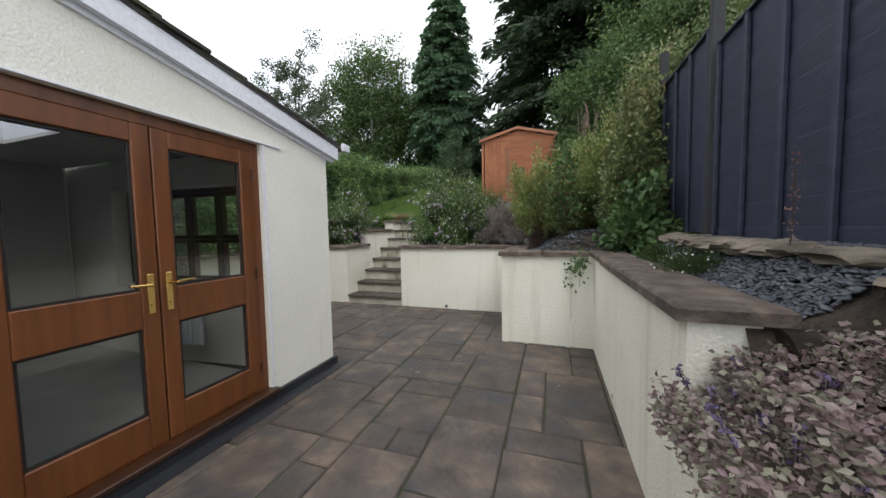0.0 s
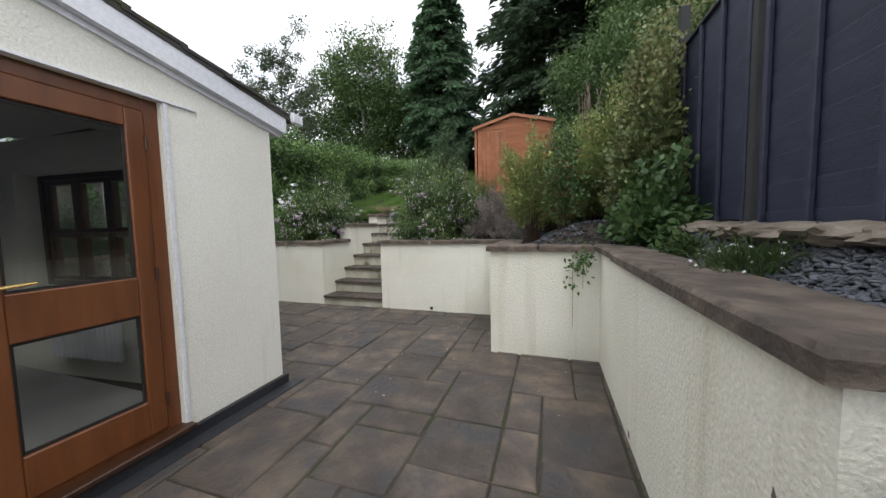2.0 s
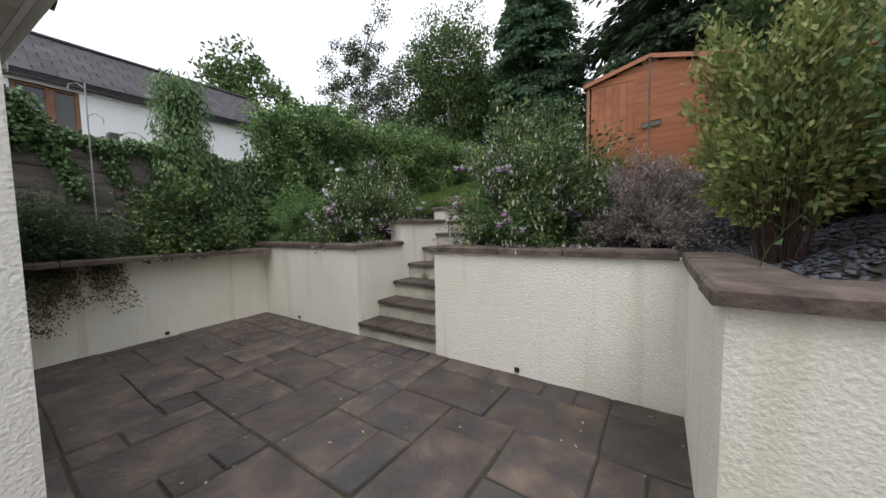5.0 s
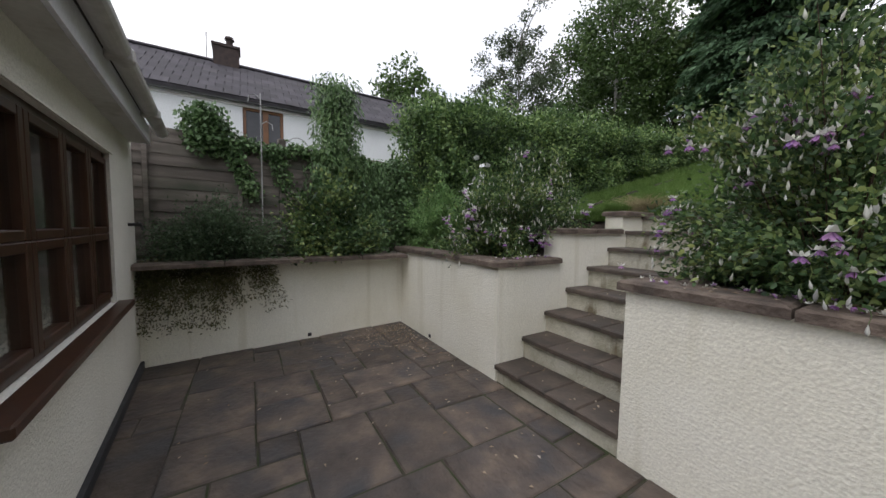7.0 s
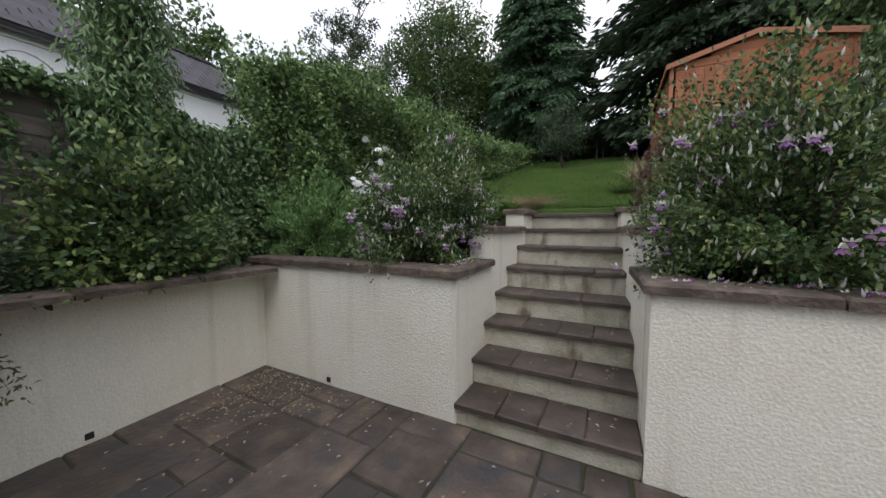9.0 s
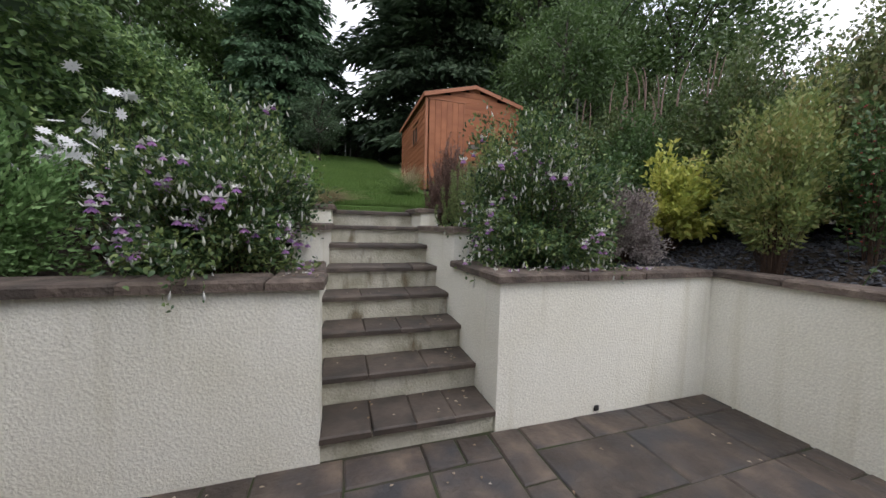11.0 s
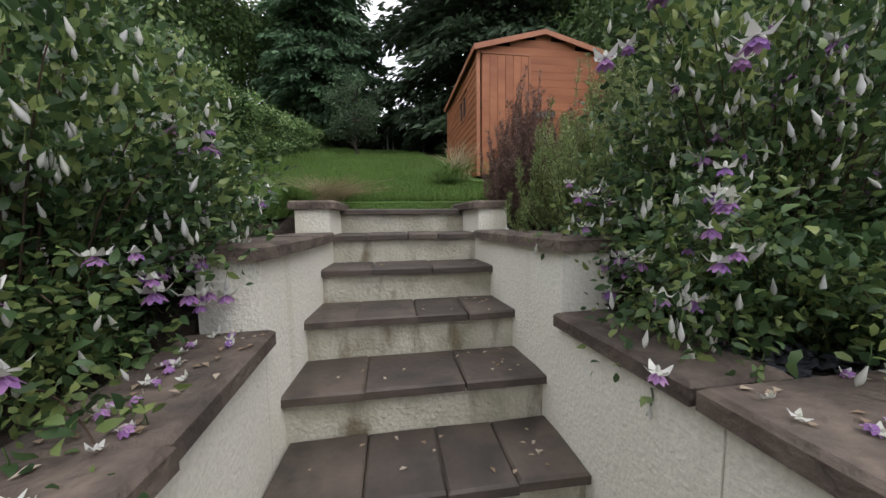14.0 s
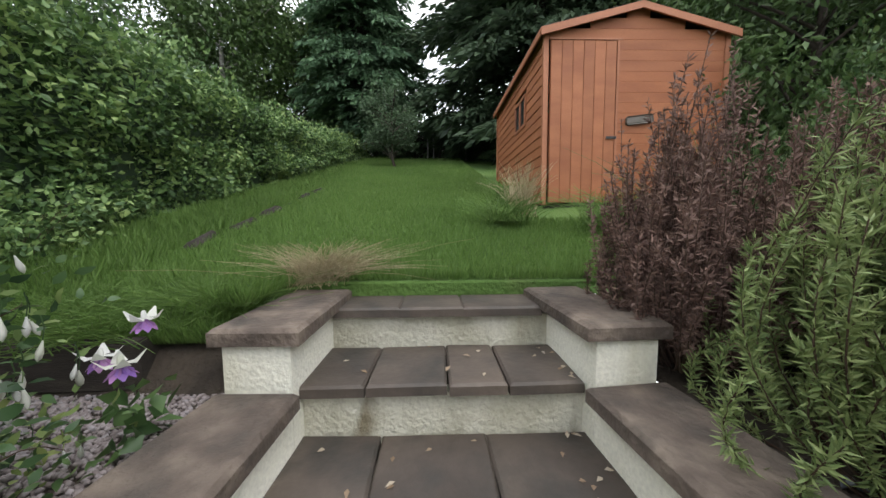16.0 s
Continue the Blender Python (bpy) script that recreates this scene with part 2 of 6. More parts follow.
M_ROOMWALL = surf("interior_wall", [(0.5, 0.49, 0.46), (0.56, 0.55, 0.52)], 1, 0.9, 0.1, 60)
M_CARPET = surf("grey_carpet", [(0.3, 0.3, 0.29), (0.38, 0.38, 0.36)], 3, 0.95, 0.6, 150, 0.003)
M_GLASS = glass("window_glass")
M_NETDARK = surf("dark_window_interior", [(0.02, 0.022, 0.026), (0.04, 0.043, 0.05)], 1.0, 0.12, 0.0, 20)
M_METALGREY = surf("galvanised_pole", [(0.3, 0.3, 0.3), (0.42, 0.42, 0.42)], 9, 0.45, 0.1, 60, 0.001, metal=0.6)
M_GOAL = surf("white_painted_pole", [(0.275, 0.280, 0.275), (0.330, 0.335, 0.330)], 5, 0.5, 0.1, 60, 0.001)
M_TWINE = surf("rope", [(0.25, 0.2, 0.14), (0.34, 0.28, 0.2)], 30, 0.9, 0.5, 200, 0.001)

L_BROAD = leafy("broadleaf_foliage", [(0.032, 0.063, 0.017), (0.063, 0.122, 0.028), (0.107, 0.179, 0.043), (0.157, 0.237, 0.063)], wscale=0.35)
L_ASH = leafy("bright_tree_foliage", [(0.033, 0.070, 0.016), (0.065, 0.130, 0.027), (0.102, 0.178, 0.043), (0.141, 0.216, 0.065)], wscale=0.5)
L_BIRCH = leafy("thin_birch_foliage", [(0.055, 0.083, 0.044), (0.094, 0.127, 0.066), (0.132, 0.165, 0.094)], wscale=0.4)
L_CONIFER = leafy("dark_conifer_foliage", [(0.042, 0.099, 0.048), (0.091, 0.179, 0.086), (0.159, 0.290, 0.129)], 0.6, 0.32, wscale=0.5)
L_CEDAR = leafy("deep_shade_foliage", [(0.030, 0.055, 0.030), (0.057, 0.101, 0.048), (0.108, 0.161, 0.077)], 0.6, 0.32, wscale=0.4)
# wide ramp: darkest stop paints shaded hollows, palest stop the lit leaves
L_HEDGE = leafy("hedge_foliage", [(0.020, 0.049, 0.015), (0.073, 0.151, 0.041), (0.191, 0.319, 0.082), (0.398, 0.526, 0.144)], wscale=1.6)
L_IVY = leafy("ivy_foliage", [(0.041, 0.092, 0.032), (0.083, 0.163, 0.054), (0.145, 0.265, 0.088), (0.235, 0.352, 0.131)], 0.38, 0.15, wscale=1.2)
# near-black low stops put the bush's inner shade into the leaf colour
L_FUCHSIA = leafy("fuchsia_foliage", [(0.012, 0.032, 0.012), (0.034, 0.08, 0.025), (0.075, 0.15, 0.044), (0.20, 0.28, 0.065), (0.36, 0.42, 0.11)], 0.4, 0.3, wscale=3.0)
L_HEBE = leafy("fresh_green_foliage", [(0.073, 0.157, 0.043), (0.132, 0.266, 0.067), (0.205, 0.374, 0.109), (0.289, 0.460, 0.145)], wscale=1.5)
L_DARKSHRUB = leafy("dark_shrub_foliage", [(0.041, 0.072, 0.033), (0.072, 0.129, 0.057), (0.129, 0.201, 0.090)], wscale=1.5)
L_HANG = leafy("olive_trailing_foliage", [(0.069, 0.078, 0.028), (0.137, 0.137, 0.048), (0.216, 0.196, 0.069)], wscale=2)
L_GREYPURPLE = leafy("grey_purple_foliage", [(0.138, 0.110, 0.098), (0.255, 0.208, 0.190), (0.392, 0.340, 0.312), (0.507, 0.450, 0.419)], 0.6, 0.15, wscale=2)
L_YELLOW = leafy("golden_foliage", [(0.242, 0.330, 0.033), (0.484, 0.517, 0.055), (0.682, 0.638, 0.088)], wscale=2)
L_SPIRAEA = leafy("bronze_green_foliage", [(0.105, 0.164, 0.046), (0.202, 0.286, 0.065), (0.315, 0.337, 0.082), (0.367, 0.255, 0.092)], wscale=1.8)
L_BANK = leafy("bank_foliage", [(0.040, 0.065, 0.022), (0.079, 0.131, 0.031), (0.128, 0.185, 0.047), (0.172, 0.123, 0.054)], wscale=1.3)
L_RUST = leafy("reddish_bank_foliage", [(0.086, 0.110, 0.046), (0.155, 0.211, 0.065), (0.234, 0.256, 0.081), (0.312, 0.201, 0.110)], wscale=1.5)
L_BRAMBLE = leafy("bramble_foliage", [(0.023, 0.059, 0.015), (0.052, 0.117, 0.026), (0.094, 0.176, 0.041), (0.152, 0.246, 0.070)], wscale=2)
L_ROSEMARY = leafy("rosemary_foliage", [(0.092, 0.146, 0.043), (0.182, 0.259, 0.072), (0.285, 0.363, 0.112), (0.387, 0.455, 0.159)], 0.5, 0.2, wscale=3)
L_DEAD = leafy("brown_dead_foliage", [(0.112, 0.067, 0.054), (0.200, 0.118, 0.093), (0.320, 0.189, 0.144)], 0.8, 0.1, wscale=3)
L_THRIFT = leafy("thrift_foliage", [(0.03, 0.06, 0.012), (0.06, 0.11, 0.02), (0.09, 0.15, 0.035)], wscale=4)
L_AJUGA = leafy("variegated_bugle_foliage", [(0.150, 0.091, 0.102), (0.270, 0.174, 0.182), (0.329, 0.249, 0.225), (0.255, 0.263, 0.168), (0.420, 0.319, 0.312)], 0.5, 0.2, wscale=5)
L_GRASS = leafy("grass_blades", [(0.083, 0.165, 0.023), (0.141, 0.264, 0.036), (0.198, 0.330, 0.058)], 0.5, 0.3, wscale=0.7)
L_STRAW = leafy("dry_grass", [(0.316, 0.259, 0.129), (0.489, 0.402, 0.216), (0.604, 0.517, 0.316)], 0.8, 0.2, wscale=3)
L_FALLEN = leafy("fallen_leaf_litter", [(0.130, 0.072, 0.033), (0.286, 0.195, 0.117), (0.442, 0.364, 0.260), (0.520, 0.468, 0.429)], 0.8, 0.1, wscale=5)
P_WHITE = leafy("white_petal", [(0.616, 0.638, 0.506), (0.700, 0.700, 0.638), (0.700, 0.700, 0.700)], 0.5, 0.3, wscale=5)
P_PURPLE = leafy("purple_petal", [(0.26, 0.12, 0.48), (0.45, 0.20, 0.50), (0.62, 0.36, 0.60)], 0.5, 0.3, wscale=5)
P_BUGLE = leafy("violet_flower_spike", [(0.12, 0.085, 0.19), (0.20, 0.15, 0.29)], 0.6, 0.2, wscale=5)
P_DAISY = leafy("daisy_petal", [(0.72, 0.73, 0.72), (0.78, 0.78, 0.78)], 0.6, 0.2)
P_RED = leafy("red_berry", [(0.25, 0.03, 0.02), (0.36, 0.05, 0.03)], 0.4, 0.1)
P_PINKSEED = leafy("pinkish_seed_plume", [(0.2, 0.13, 0.11), (0.32, 0.21, 0.17)], 0.8, 0.2)


# ---- shape helpers ----
rng = np.random.default_rng(7)


def part(name, bm, material, parent=None, label="", smooth=False):
    me = bpy.data.meshes.new(name)
    bm.normal_update()
    bm.to_mesh(me)
    bm.free()
    return place(name, me, material, parent, label, smooth)


def place(name, me, material, parent=None, label="", smooth=False):
    if material and not me.materials:
        me.materials.append(material)
    if smooth:
        me.polygons.foreach_set("use_smooth", [True] * len(me.polygons))
    ob = new(name, me)
    ob.parent = parent
    if label:
        ob["label"] = label
    return ob


def thing(name, label, category, group="", at=(0, 0, 0), kind=""):
    e = new(name)
    e.empty_display_size = 0.1
    e.location = at
    return tagged(e, label, category, group, kind)


def box(bm, x0, x1, y0, y1, z0, z1, bevel=0.0, m=None):
    made = bmesh.ops.create_cube(bm, size=1.0)["verts"]
    bmesh.ops.scale(bm, verts=made, vec=(abs(x1 - x0), abs(y1 - y0), abs(z1 - z0)))
    bmesh.ops.translate(bm, verts=made, vec=((x0 + x1) / 2, (y0 + y1) / 2, (z0 + z1) / 2))
    if bevel:
        edges = list({e for v in made for e in v.link_edges})
        out = bmesh.ops.bevel(bm, geom=edges, offset=bevel, segments=1, affect="EDGES", profile=0.5)
        made = list({v for f in out["faces"] for v in f.verts} | {v for v in made if v.is_valid})
    if m is not None:
        bmesh.ops.transform(bm, matrix=m, verts=[v for v in made if v.is_valid])
    return bm


def boxes(*specs, bevel=0.0, m=None):
    bm = bmesh.new()
    for s in specs:
        box(bm, *s, bevel=bevel, m=m)
    return bm


def prism(pts, z0, z1, bm=None, bevel=0.0):
    """An upright prism over a plan outline (counter-clockwise)."""
    bm = bm or bmesh.new()
    lo = [bm.verts.new((x, y, z0)) for x, y in pts]
    hi = [bm.verts.new((x, y, z1)) for x, y in pts]
    n = len(pts)
    faces = [bm.faces.new(lo[::-1]), bm.faces.new(hi)]
    faces += [bm.faces.new((lo[i], lo[(i + 1) % n], hi[(i + 1) % n], hi[i])) for i in range(n)]
    if bevel:
        bmesh.ops.bevel(bm, geom=list({e for f in faces for e in f.edges}), offset=bevel, segments=1, affect="EDGES", profile=0.5)
    return bm


def side_prism(pts, x0, x1, bm=None):
    """A prism over an outline in y and z, from x0 to x1."""
    bm = bm or bmesh.new()
    a = [bm.verts.new((x0, y, z)) for y, z in pts]
    b = [bm.verts.new((x1, y, z)) for y, z in pts]
    n = len(pts)
    bm.faces.new(a[::-1])
    bm.faces.new(b)
    for i in range(n):
        bm.faces.new((a[i], a[(i + 1) % n], b[(i + 1) % n], b[i]))
    bmesh.ops.recalc_face_normals(bm, faces=bm.faces[:])
    return bm


def tube(bm, pts, radii, sides=8, cap=True):
    pts = [Vector(p) for p in pts]
    if not hasattr(radii, "__len__"):
        radii = [radii] * len(pts)
    rings = []
    for i, p in enumerate(pts):
        d = (pts[min(i + 1, len(pts) - 1)] - pts[max(i - 1, 0)]).normalized()
        u = d.cross(Vector((0.31, 0.95, 0.05))).normalized()
        v = d.cross(u)
        rings.append([bm.verts.new(p + (u * math.cos(a) + v * math.sin(a)) * radii[i]) for a in [2 * math.pi * k / sides for k in range(sides)]])
    for r0, r1 in zip(rings, rings[1:]):
        for k in range(sides):
            bm.faces.new((r0[k], r0[(k + 1) % sides], r1[(k + 1) % sides], r1[k]))
    if cap:
        bm.faces.new(rings[0])
        bm.faces.new(rings[-1][::-1])
    return bm


def fast_mesh(name, verts, faces):
    me = bpy.data.meshes.new(name)
    verts = np.asarray(verts, np.float32).reshape(-1, 3)
    faces = np.asarray(faces, np.int32)
    k = faces.shape[1]
    me.vertices.add(len(verts))
    me.vertices.foreach_set("co", verts.ravel())
    me.loops.add(faces.size)
    me.loops.foreach_set("vertex_index", faces.ravel())
    me.polygons.add(len(faces))
    me.polygons.foreach_set("loop_start", np.arange(len(faces), dtype=np.int32) * k)
    me.update(calc_edges=True)
    me.validate()
    return me


def puff(n):
    """Points in a soft-edged ball of radius 1."""
    return unit(rng.normal(size=(n, 3))) * rng.uniform(0, 1, (n, 1)) ** 0.5


def unit(v):
    return v / np.maximum(np.linalg.norm(v, axis=-1, keepdims=True), 1e-6)


def rand_dirs(n):
    return unit(rng.normal(size=(n, 3)))


def leaf_mesh(name, p, d, length, width, fold=0.18, flat=0.0):
    """Folded two-triangle leaves at p that point along d. flat: how far their faces turn upward."""
    n = len(p)
    length = np.broadcast_to(length, n)[:, None] * rng.uniform(0.7, 1.25, (n, 1))
    width = np.broadcast_to(width, n)[:, None] * rng.uniform(0.75, 1.2, (n, 1))
    d = unit(d)
    up = unit(rand_dirs(n) * (1 - flat) + np.array([0, 0, 1.0]) * flat)
    s = unit(np.cross(d, up))
    nn = np.cross(s, d)
    mid = p + d * length * 0.42
    v = np.stack([p, mid + s * width / 2 + nn * width * fold, p + d * length - nn * length * 0.08, mid - s * width / 2 + nn * width * fold], 1)
    f = np.arange(n)[:, None, None] * 4 + np.array([[0, 1, 2], [0, 2, 3]])
    return fast_mesh(name, v, f.reshape(-1, 3))


def scatter_mesh(name, tv, tf, pos, size, turn=None, tilt=0.0):
    """Joins copies of a small shape: turned about z at random (or by turn), tilted, scaled."""
    n = len(pos)
    tv = np.asarray(tv, float)
    a = rng.uniform(0, 2 * math.pi, n) if turn is None else np.asarray(turn)
    tx, ty = rng.normal(0, tilt, n), rng.normal(0, tilt, n)
    ca, sa = np.cos(a), np.sin(a)
    z0 = np.zeros(n)
    rz = np.stack([np.stack([ca, -sa, z0], 1), np.stack([sa, ca, z0], 1), np.stack([z0, z0, z0 + 1], 1)], 1)
    cx, sx = np.cos(tx), np.sin(tx)
    rx = np.stack([np.stack([z0 + 1, z0, z0], 1), np.stack([z0, cx, -sx], 1), np.stack([z0, sx, cx], 1)], 1)
    cy, sy = np.cos(ty), np.sin(ty)
    ry = np.stack([np.stack([cy, z0, sy], 1), np.stack([z0, z0 + 1, z0], 1), np.stack([-sy, z0, cy], 1)], 1)
    m = rz @ rx @ ry
    size = np.asarray(size, float)
    size = size.reshape(n, 1, -1) if size.ndim else np.full((n, 1, 1), float(size))
    v = np.einsum("nij,nkj->nki", m, tv[None] * size) + np.asarray(pos)[:, None, :]
    f = np.asarray(tf)[None] + (np.arange(n) * len(tv))[:, None, None]
    return fast_mesh(name, v, f.reshape(-1, f.shape[-1]))


def strand_mesh(name, curves, r0, r1, sides=3):
    """Thin tapering stems along curves of shape (n, k, 3)."""
    c = np.asarray(curves)
    n, k, _ = c.shape
    t = np.gradient(c, axis=1)
    u = unit(np.cross(t, np.array([0.3, 0.2, 0.93])))
    w = unit(np.cross(t, u))
    r = np.linspace(1, 0, k)[None, :, None]
    rad = np.asarray(r1).reshape(-1, 1, 1) + (np.asarray(r0).reshape(-1, 1, 1) - np.asarray(r1).reshape(-1, 1, 1)) * r
    ring = [c + rad * (u * math.cos(2 * math.pi * i / sides) + w * math.sin(2 * math.pi * i / sides)) for i in range(sides)]
    v = np.stack(ring, 2).reshape(-1, 3)
    f = []
    for j in range(k - 1):
        for i in range(sides):
            f.append([j * sides + i, j * sides + (i + 1) % sides, (j + 1) * sides + (i + 1) % sides, (j + 1) * sides + i])
    f = np.asarray(f)[None] + (np.arange(n) * k * sides)[:, None, None]
    return fast_mesh(name, v, f.reshape(-1, 4))


def bezier(a, b, c, k):
    t = np.linspace(0, 1, k)[None, :, None]
    return (1 - t) ** 2 * a[:, None] + 2 * t * (1 - t) * b[:, None] + t ** 2 * c[:, None]


# flower shapes
def lathe(profile, sides):
    v, f = [], []
    for r, z in profile:
        v += [(r * math.cos(2 * math.pi * i / sides), r * math.sin(2 * math.pi * i / sides), z) for i in range(sides)]
    for j in range(len(profile) - 1):
        for i in range(sides):
            f.append((j * sides + i, j * sides + (i + 1) % sides, (j + 1) * sides + (i + 1) % sides, (j + 1) * sides + i))
    return np.array(v), np.array(f)


BUD = lathe([(0.03, 0.0), (0.09, -0.3), (0.17, -0.65), (0.13, -0.9), (0.01, -1.1)], 6)


def petal_ring(n, length, droop, width, z=0.0, curl=0.0):
    v, f = [], []
    for i in range(n):
        a = 2 * math.pi * i / n
        c, s = math.cos(a), math.sin(a)
        b = len(v)
        for r, w, dz in ((0.05, 0.3, 0), (0.55, 1.0, droop * 0.5), (1.0, 0.15, droop + curl)):
            v += [(c * r * length - s * w * width / 2, s * r * length + c * w * width / 2, z + dz), (c * r * length + s * w * width / 2, s * r * length - c * w * width / 2, z + dz)]
        f += [(b, b + 1, b + 3, b + 2), (b + 2, b + 3, b + 5, b + 4)]
    return np.array(v), np.array(f)


SEPALS = petal_ring(4, 0.95, -0.12, 0.62, -0.42, 0.55)
_tube = lathe([(0.05, 0.0), (0.13, -0.12), (0.15, -0.48)], 6)
SEPALS = (np.concatenate([SEPALS[0], _tube[0]]), np.concatenate([SEPALS[1], _tube[1] + len(SEPALS[0])]))
SKIRT = petal_ring(8, 0.62, -0.62, 0.56, -0.50)
DAISY = petal_ring(10, 1.0, 0.0, 0.35)
CHIP = (np.array([(-1, -0.6, 0), (0.8, -0.8, 0), (1, 0.5, 0), (-0.5, 0.8, 0), (-0.8, -0.5, 1), (0.6, -0.6, 0.9), (0.8, 0.4, 1.1), (-0.4, 0.6, 0.9)]) * (0.5, 0.5, 0.18),
        np.array([(0, 3, 2, 1), (4, 5, 6, 7), (0, 1, 5, 4), (1, 2, 6, 5), (2, 3, 7, 6), (3, 0, 4, 7)]))
PEBBLE = (CHIP[0] * (1, 1, 3.2), CHIP[1])


def blade_mesh(name, p, d, length, width, flat=0.3):
    """Oval leaves of four triangles with a raised midrib and a drooping tip, for plants passed close by."""
    n = len(p)
    length = np.broadcast_to(length, n)[:, None] * rng.uniform(0.55, 1.25, (n, 1))
    width = np.broadcast_to(width, n)[:, None] * length / np.mean(length) * rng.uniform(0.85, 1.15, (n, 1))
    d = unit(d)
    up = unit(rand_dirs(n) * (1 - flat) + np.array([0, 0, 1.0]) * flat)
    s = unit(np.cross(d, up))
    nn = np.cross(s, d)
    v = [p]
    for u, w, bend in ((0.3, 0.46, 0.10), (0.68, 0.36, 0.06)):
        mid = p + d * length * u
        v += [mid + s * width * w + nn * width * bend, mid - s * width * w + nn * width * bend]
    v.append(p + d * length - nn * length * 0.16)
    f = np.arange(n)[:, None, None] * 6 + np.array([[0, 1, 2], [1, 3, 4], [1, 4, 2], [3, 5, 4]])
    return fast_mesh(name, np.stack(v, 1), f.reshape(-1, 3))

# ---- ground ----
WL0, WL1 = Vector((-5.80, 3.0)), Vector((-6.10, 5.97))      # face of the western garden wall
YB = 5.97                                                     # face of the back garden wall
XE, XP, YP = 0.43, -0.63, 4.56                                # eastern wall, pier side, pier front
STEP_Y = [5.96, 6.31, 6.65, 6.99, 7.33, 7.68, 8.01, 8.36]
STEP_Z = [0.165, 0.372, 0.582, 0.80, 1.02, 1.235, 1.44, 1.635]
SLOPE = 0.243


def smooth(t):
    t = min(max(t, 0.0), 1.0)
    return t * t * (3 - 2 * t)


def lawn_z(y):
    far = max(0.0, y - 24.0)
    return 1.64 + SLOPE * (min(y, 24.0) - 8.45) + 0.08 * far


def ground_z(x, y):
    """Height of the soil and turf round the sunken terrace."""
    if y > 8.13:
        z = lawn_z(y)
        if x > -0.2:
            z += 0.25 * smooth((x + 0.2) / 2.5)
        return z
    if x < -3.3:
        if y > 6.9:
            return 1.36 + 0.02 * (y - 6.9) if y < 8.1 else 1.62
        return 1.05
    if x > 0.45 and y < 4.6:
        if y < 1.9:
            return 0.76 if x < 0.95 else 0.76 + 0.5 * smooth((x - 0.95) / 0.2)
        return 1.06 + 0.25 * smooth((x - 0.7) / 0.45)
    z = 1.06 + (lawn_z(max(y, 8.2)) - 1.06) * smooth((y - 6.2) / 2.4)
    if x < -2.4:
        z = min(z, 1.42)
    z = max(z, 1.06 + 0.30 * smooth((x + 0.45) / 0.9) * smooth((y - 4.7) / 0.5))
    if x > 0.45:
        z += 0.25 * smooth((x - 0.45) / 1.2)
    return z


def in_terrace(x, y):
    if y < YB + 0.1 and x < XP + 0.1 and y > 2.9:
        lx = WL0.x + (WL1.x - WL0.x) * (y - WL0.y) / (WL1.y - WL0.y)
        if x > lx - 0.1:
            return True
    if x < XE + 0.1 and y < YP + 0.1 and x > -9.5:
        return x > -5.7 or y < 3.0
    return -4.1 < x < -2.62 and YB <= y < 8.6


def ground_mesh():
    xs = [-400, -200, -100, -60, -40, -28, -20, -15, -12, -10] + [-9 + 0.15 * i for i in range(81)] + [4, 5, 6.5, 9, 13, 20, 30, 50, 100, 200, 400]
    ys = [-400, -200, -100, -50, -25, -12, -7, -4, -2, -0.5] + [0.1 + 0.15 * i for i in range(96)] + [15, 16, 17, 18.5, 20, 22, 24, 27, 32, 40, 60, 100, 200, 400]
    bm = bmesh.new()
    grid = {}
    for i, x in enumerate(xs):
        for j, y in enumerate(ys):
            z = ground_z(x, y) + 0.02 * noise.noise((x * 1.7, y * 1.7, 0))
            grid[i, j] = bm.verts.new((x, y, z))
    for i in range(len(xs) - 1):
        for j in range(len(ys) - 1):
            cx, cy = (xs[i] + xs[i + 1]) / 2, (ys[j] + ys[j + 1]) / 2
            if not in_terrace(cx, cy):
                f = bm.faces.new((grid[i, j], grid[i + 1, j], grid[i + 1, j + 1], grid[i, j + 1]))
                f.material_index = 1 if cy > 8.13 and -5.4 < cx < -1.2 or cy > 14 or abs(cx) > 9 or cy > 8.13 and -6.6 < cx < -5 else 0
                f.smooth = True
    return bm


ground = part("ground", ground_mesh(), M_SOIL)
ground.data.materials.append(M_TURF)
tagged(ground, "dark garden soil and green turf sloping upward", "ground", kind="structure")
turf_edge = part("ground_turf_edge", boxes((-4.25, -2.5, 8.62, 8.70, 1.2, 1.712), (-2.72, -2.45, 6.25, 8.64, 0.6, 1.05), (-4.25, -4.0, 6.25, 8.64, 0.6, 1.04), bevel=0.01), M_TURF)
tagged(turf_edge, "grassy soil edge behind the top step", "ground", kind="structure")
floor = part("patio_floor", boxes((-9.6, 0.6, -6, 6.1, -0.2, -0.012)), M_JOINT)
tagged(floor, "patio of brown and grey riven stone slabs", "patio", kind="structure")


# ---- garden walls ----
def wall_piece(name, pts, z0, z1, label, mat=M_GARDEN_RENDER):
    return tagged(part(name, prism(pts, z0, z1), mat), label, "garden wall", kind="structure")


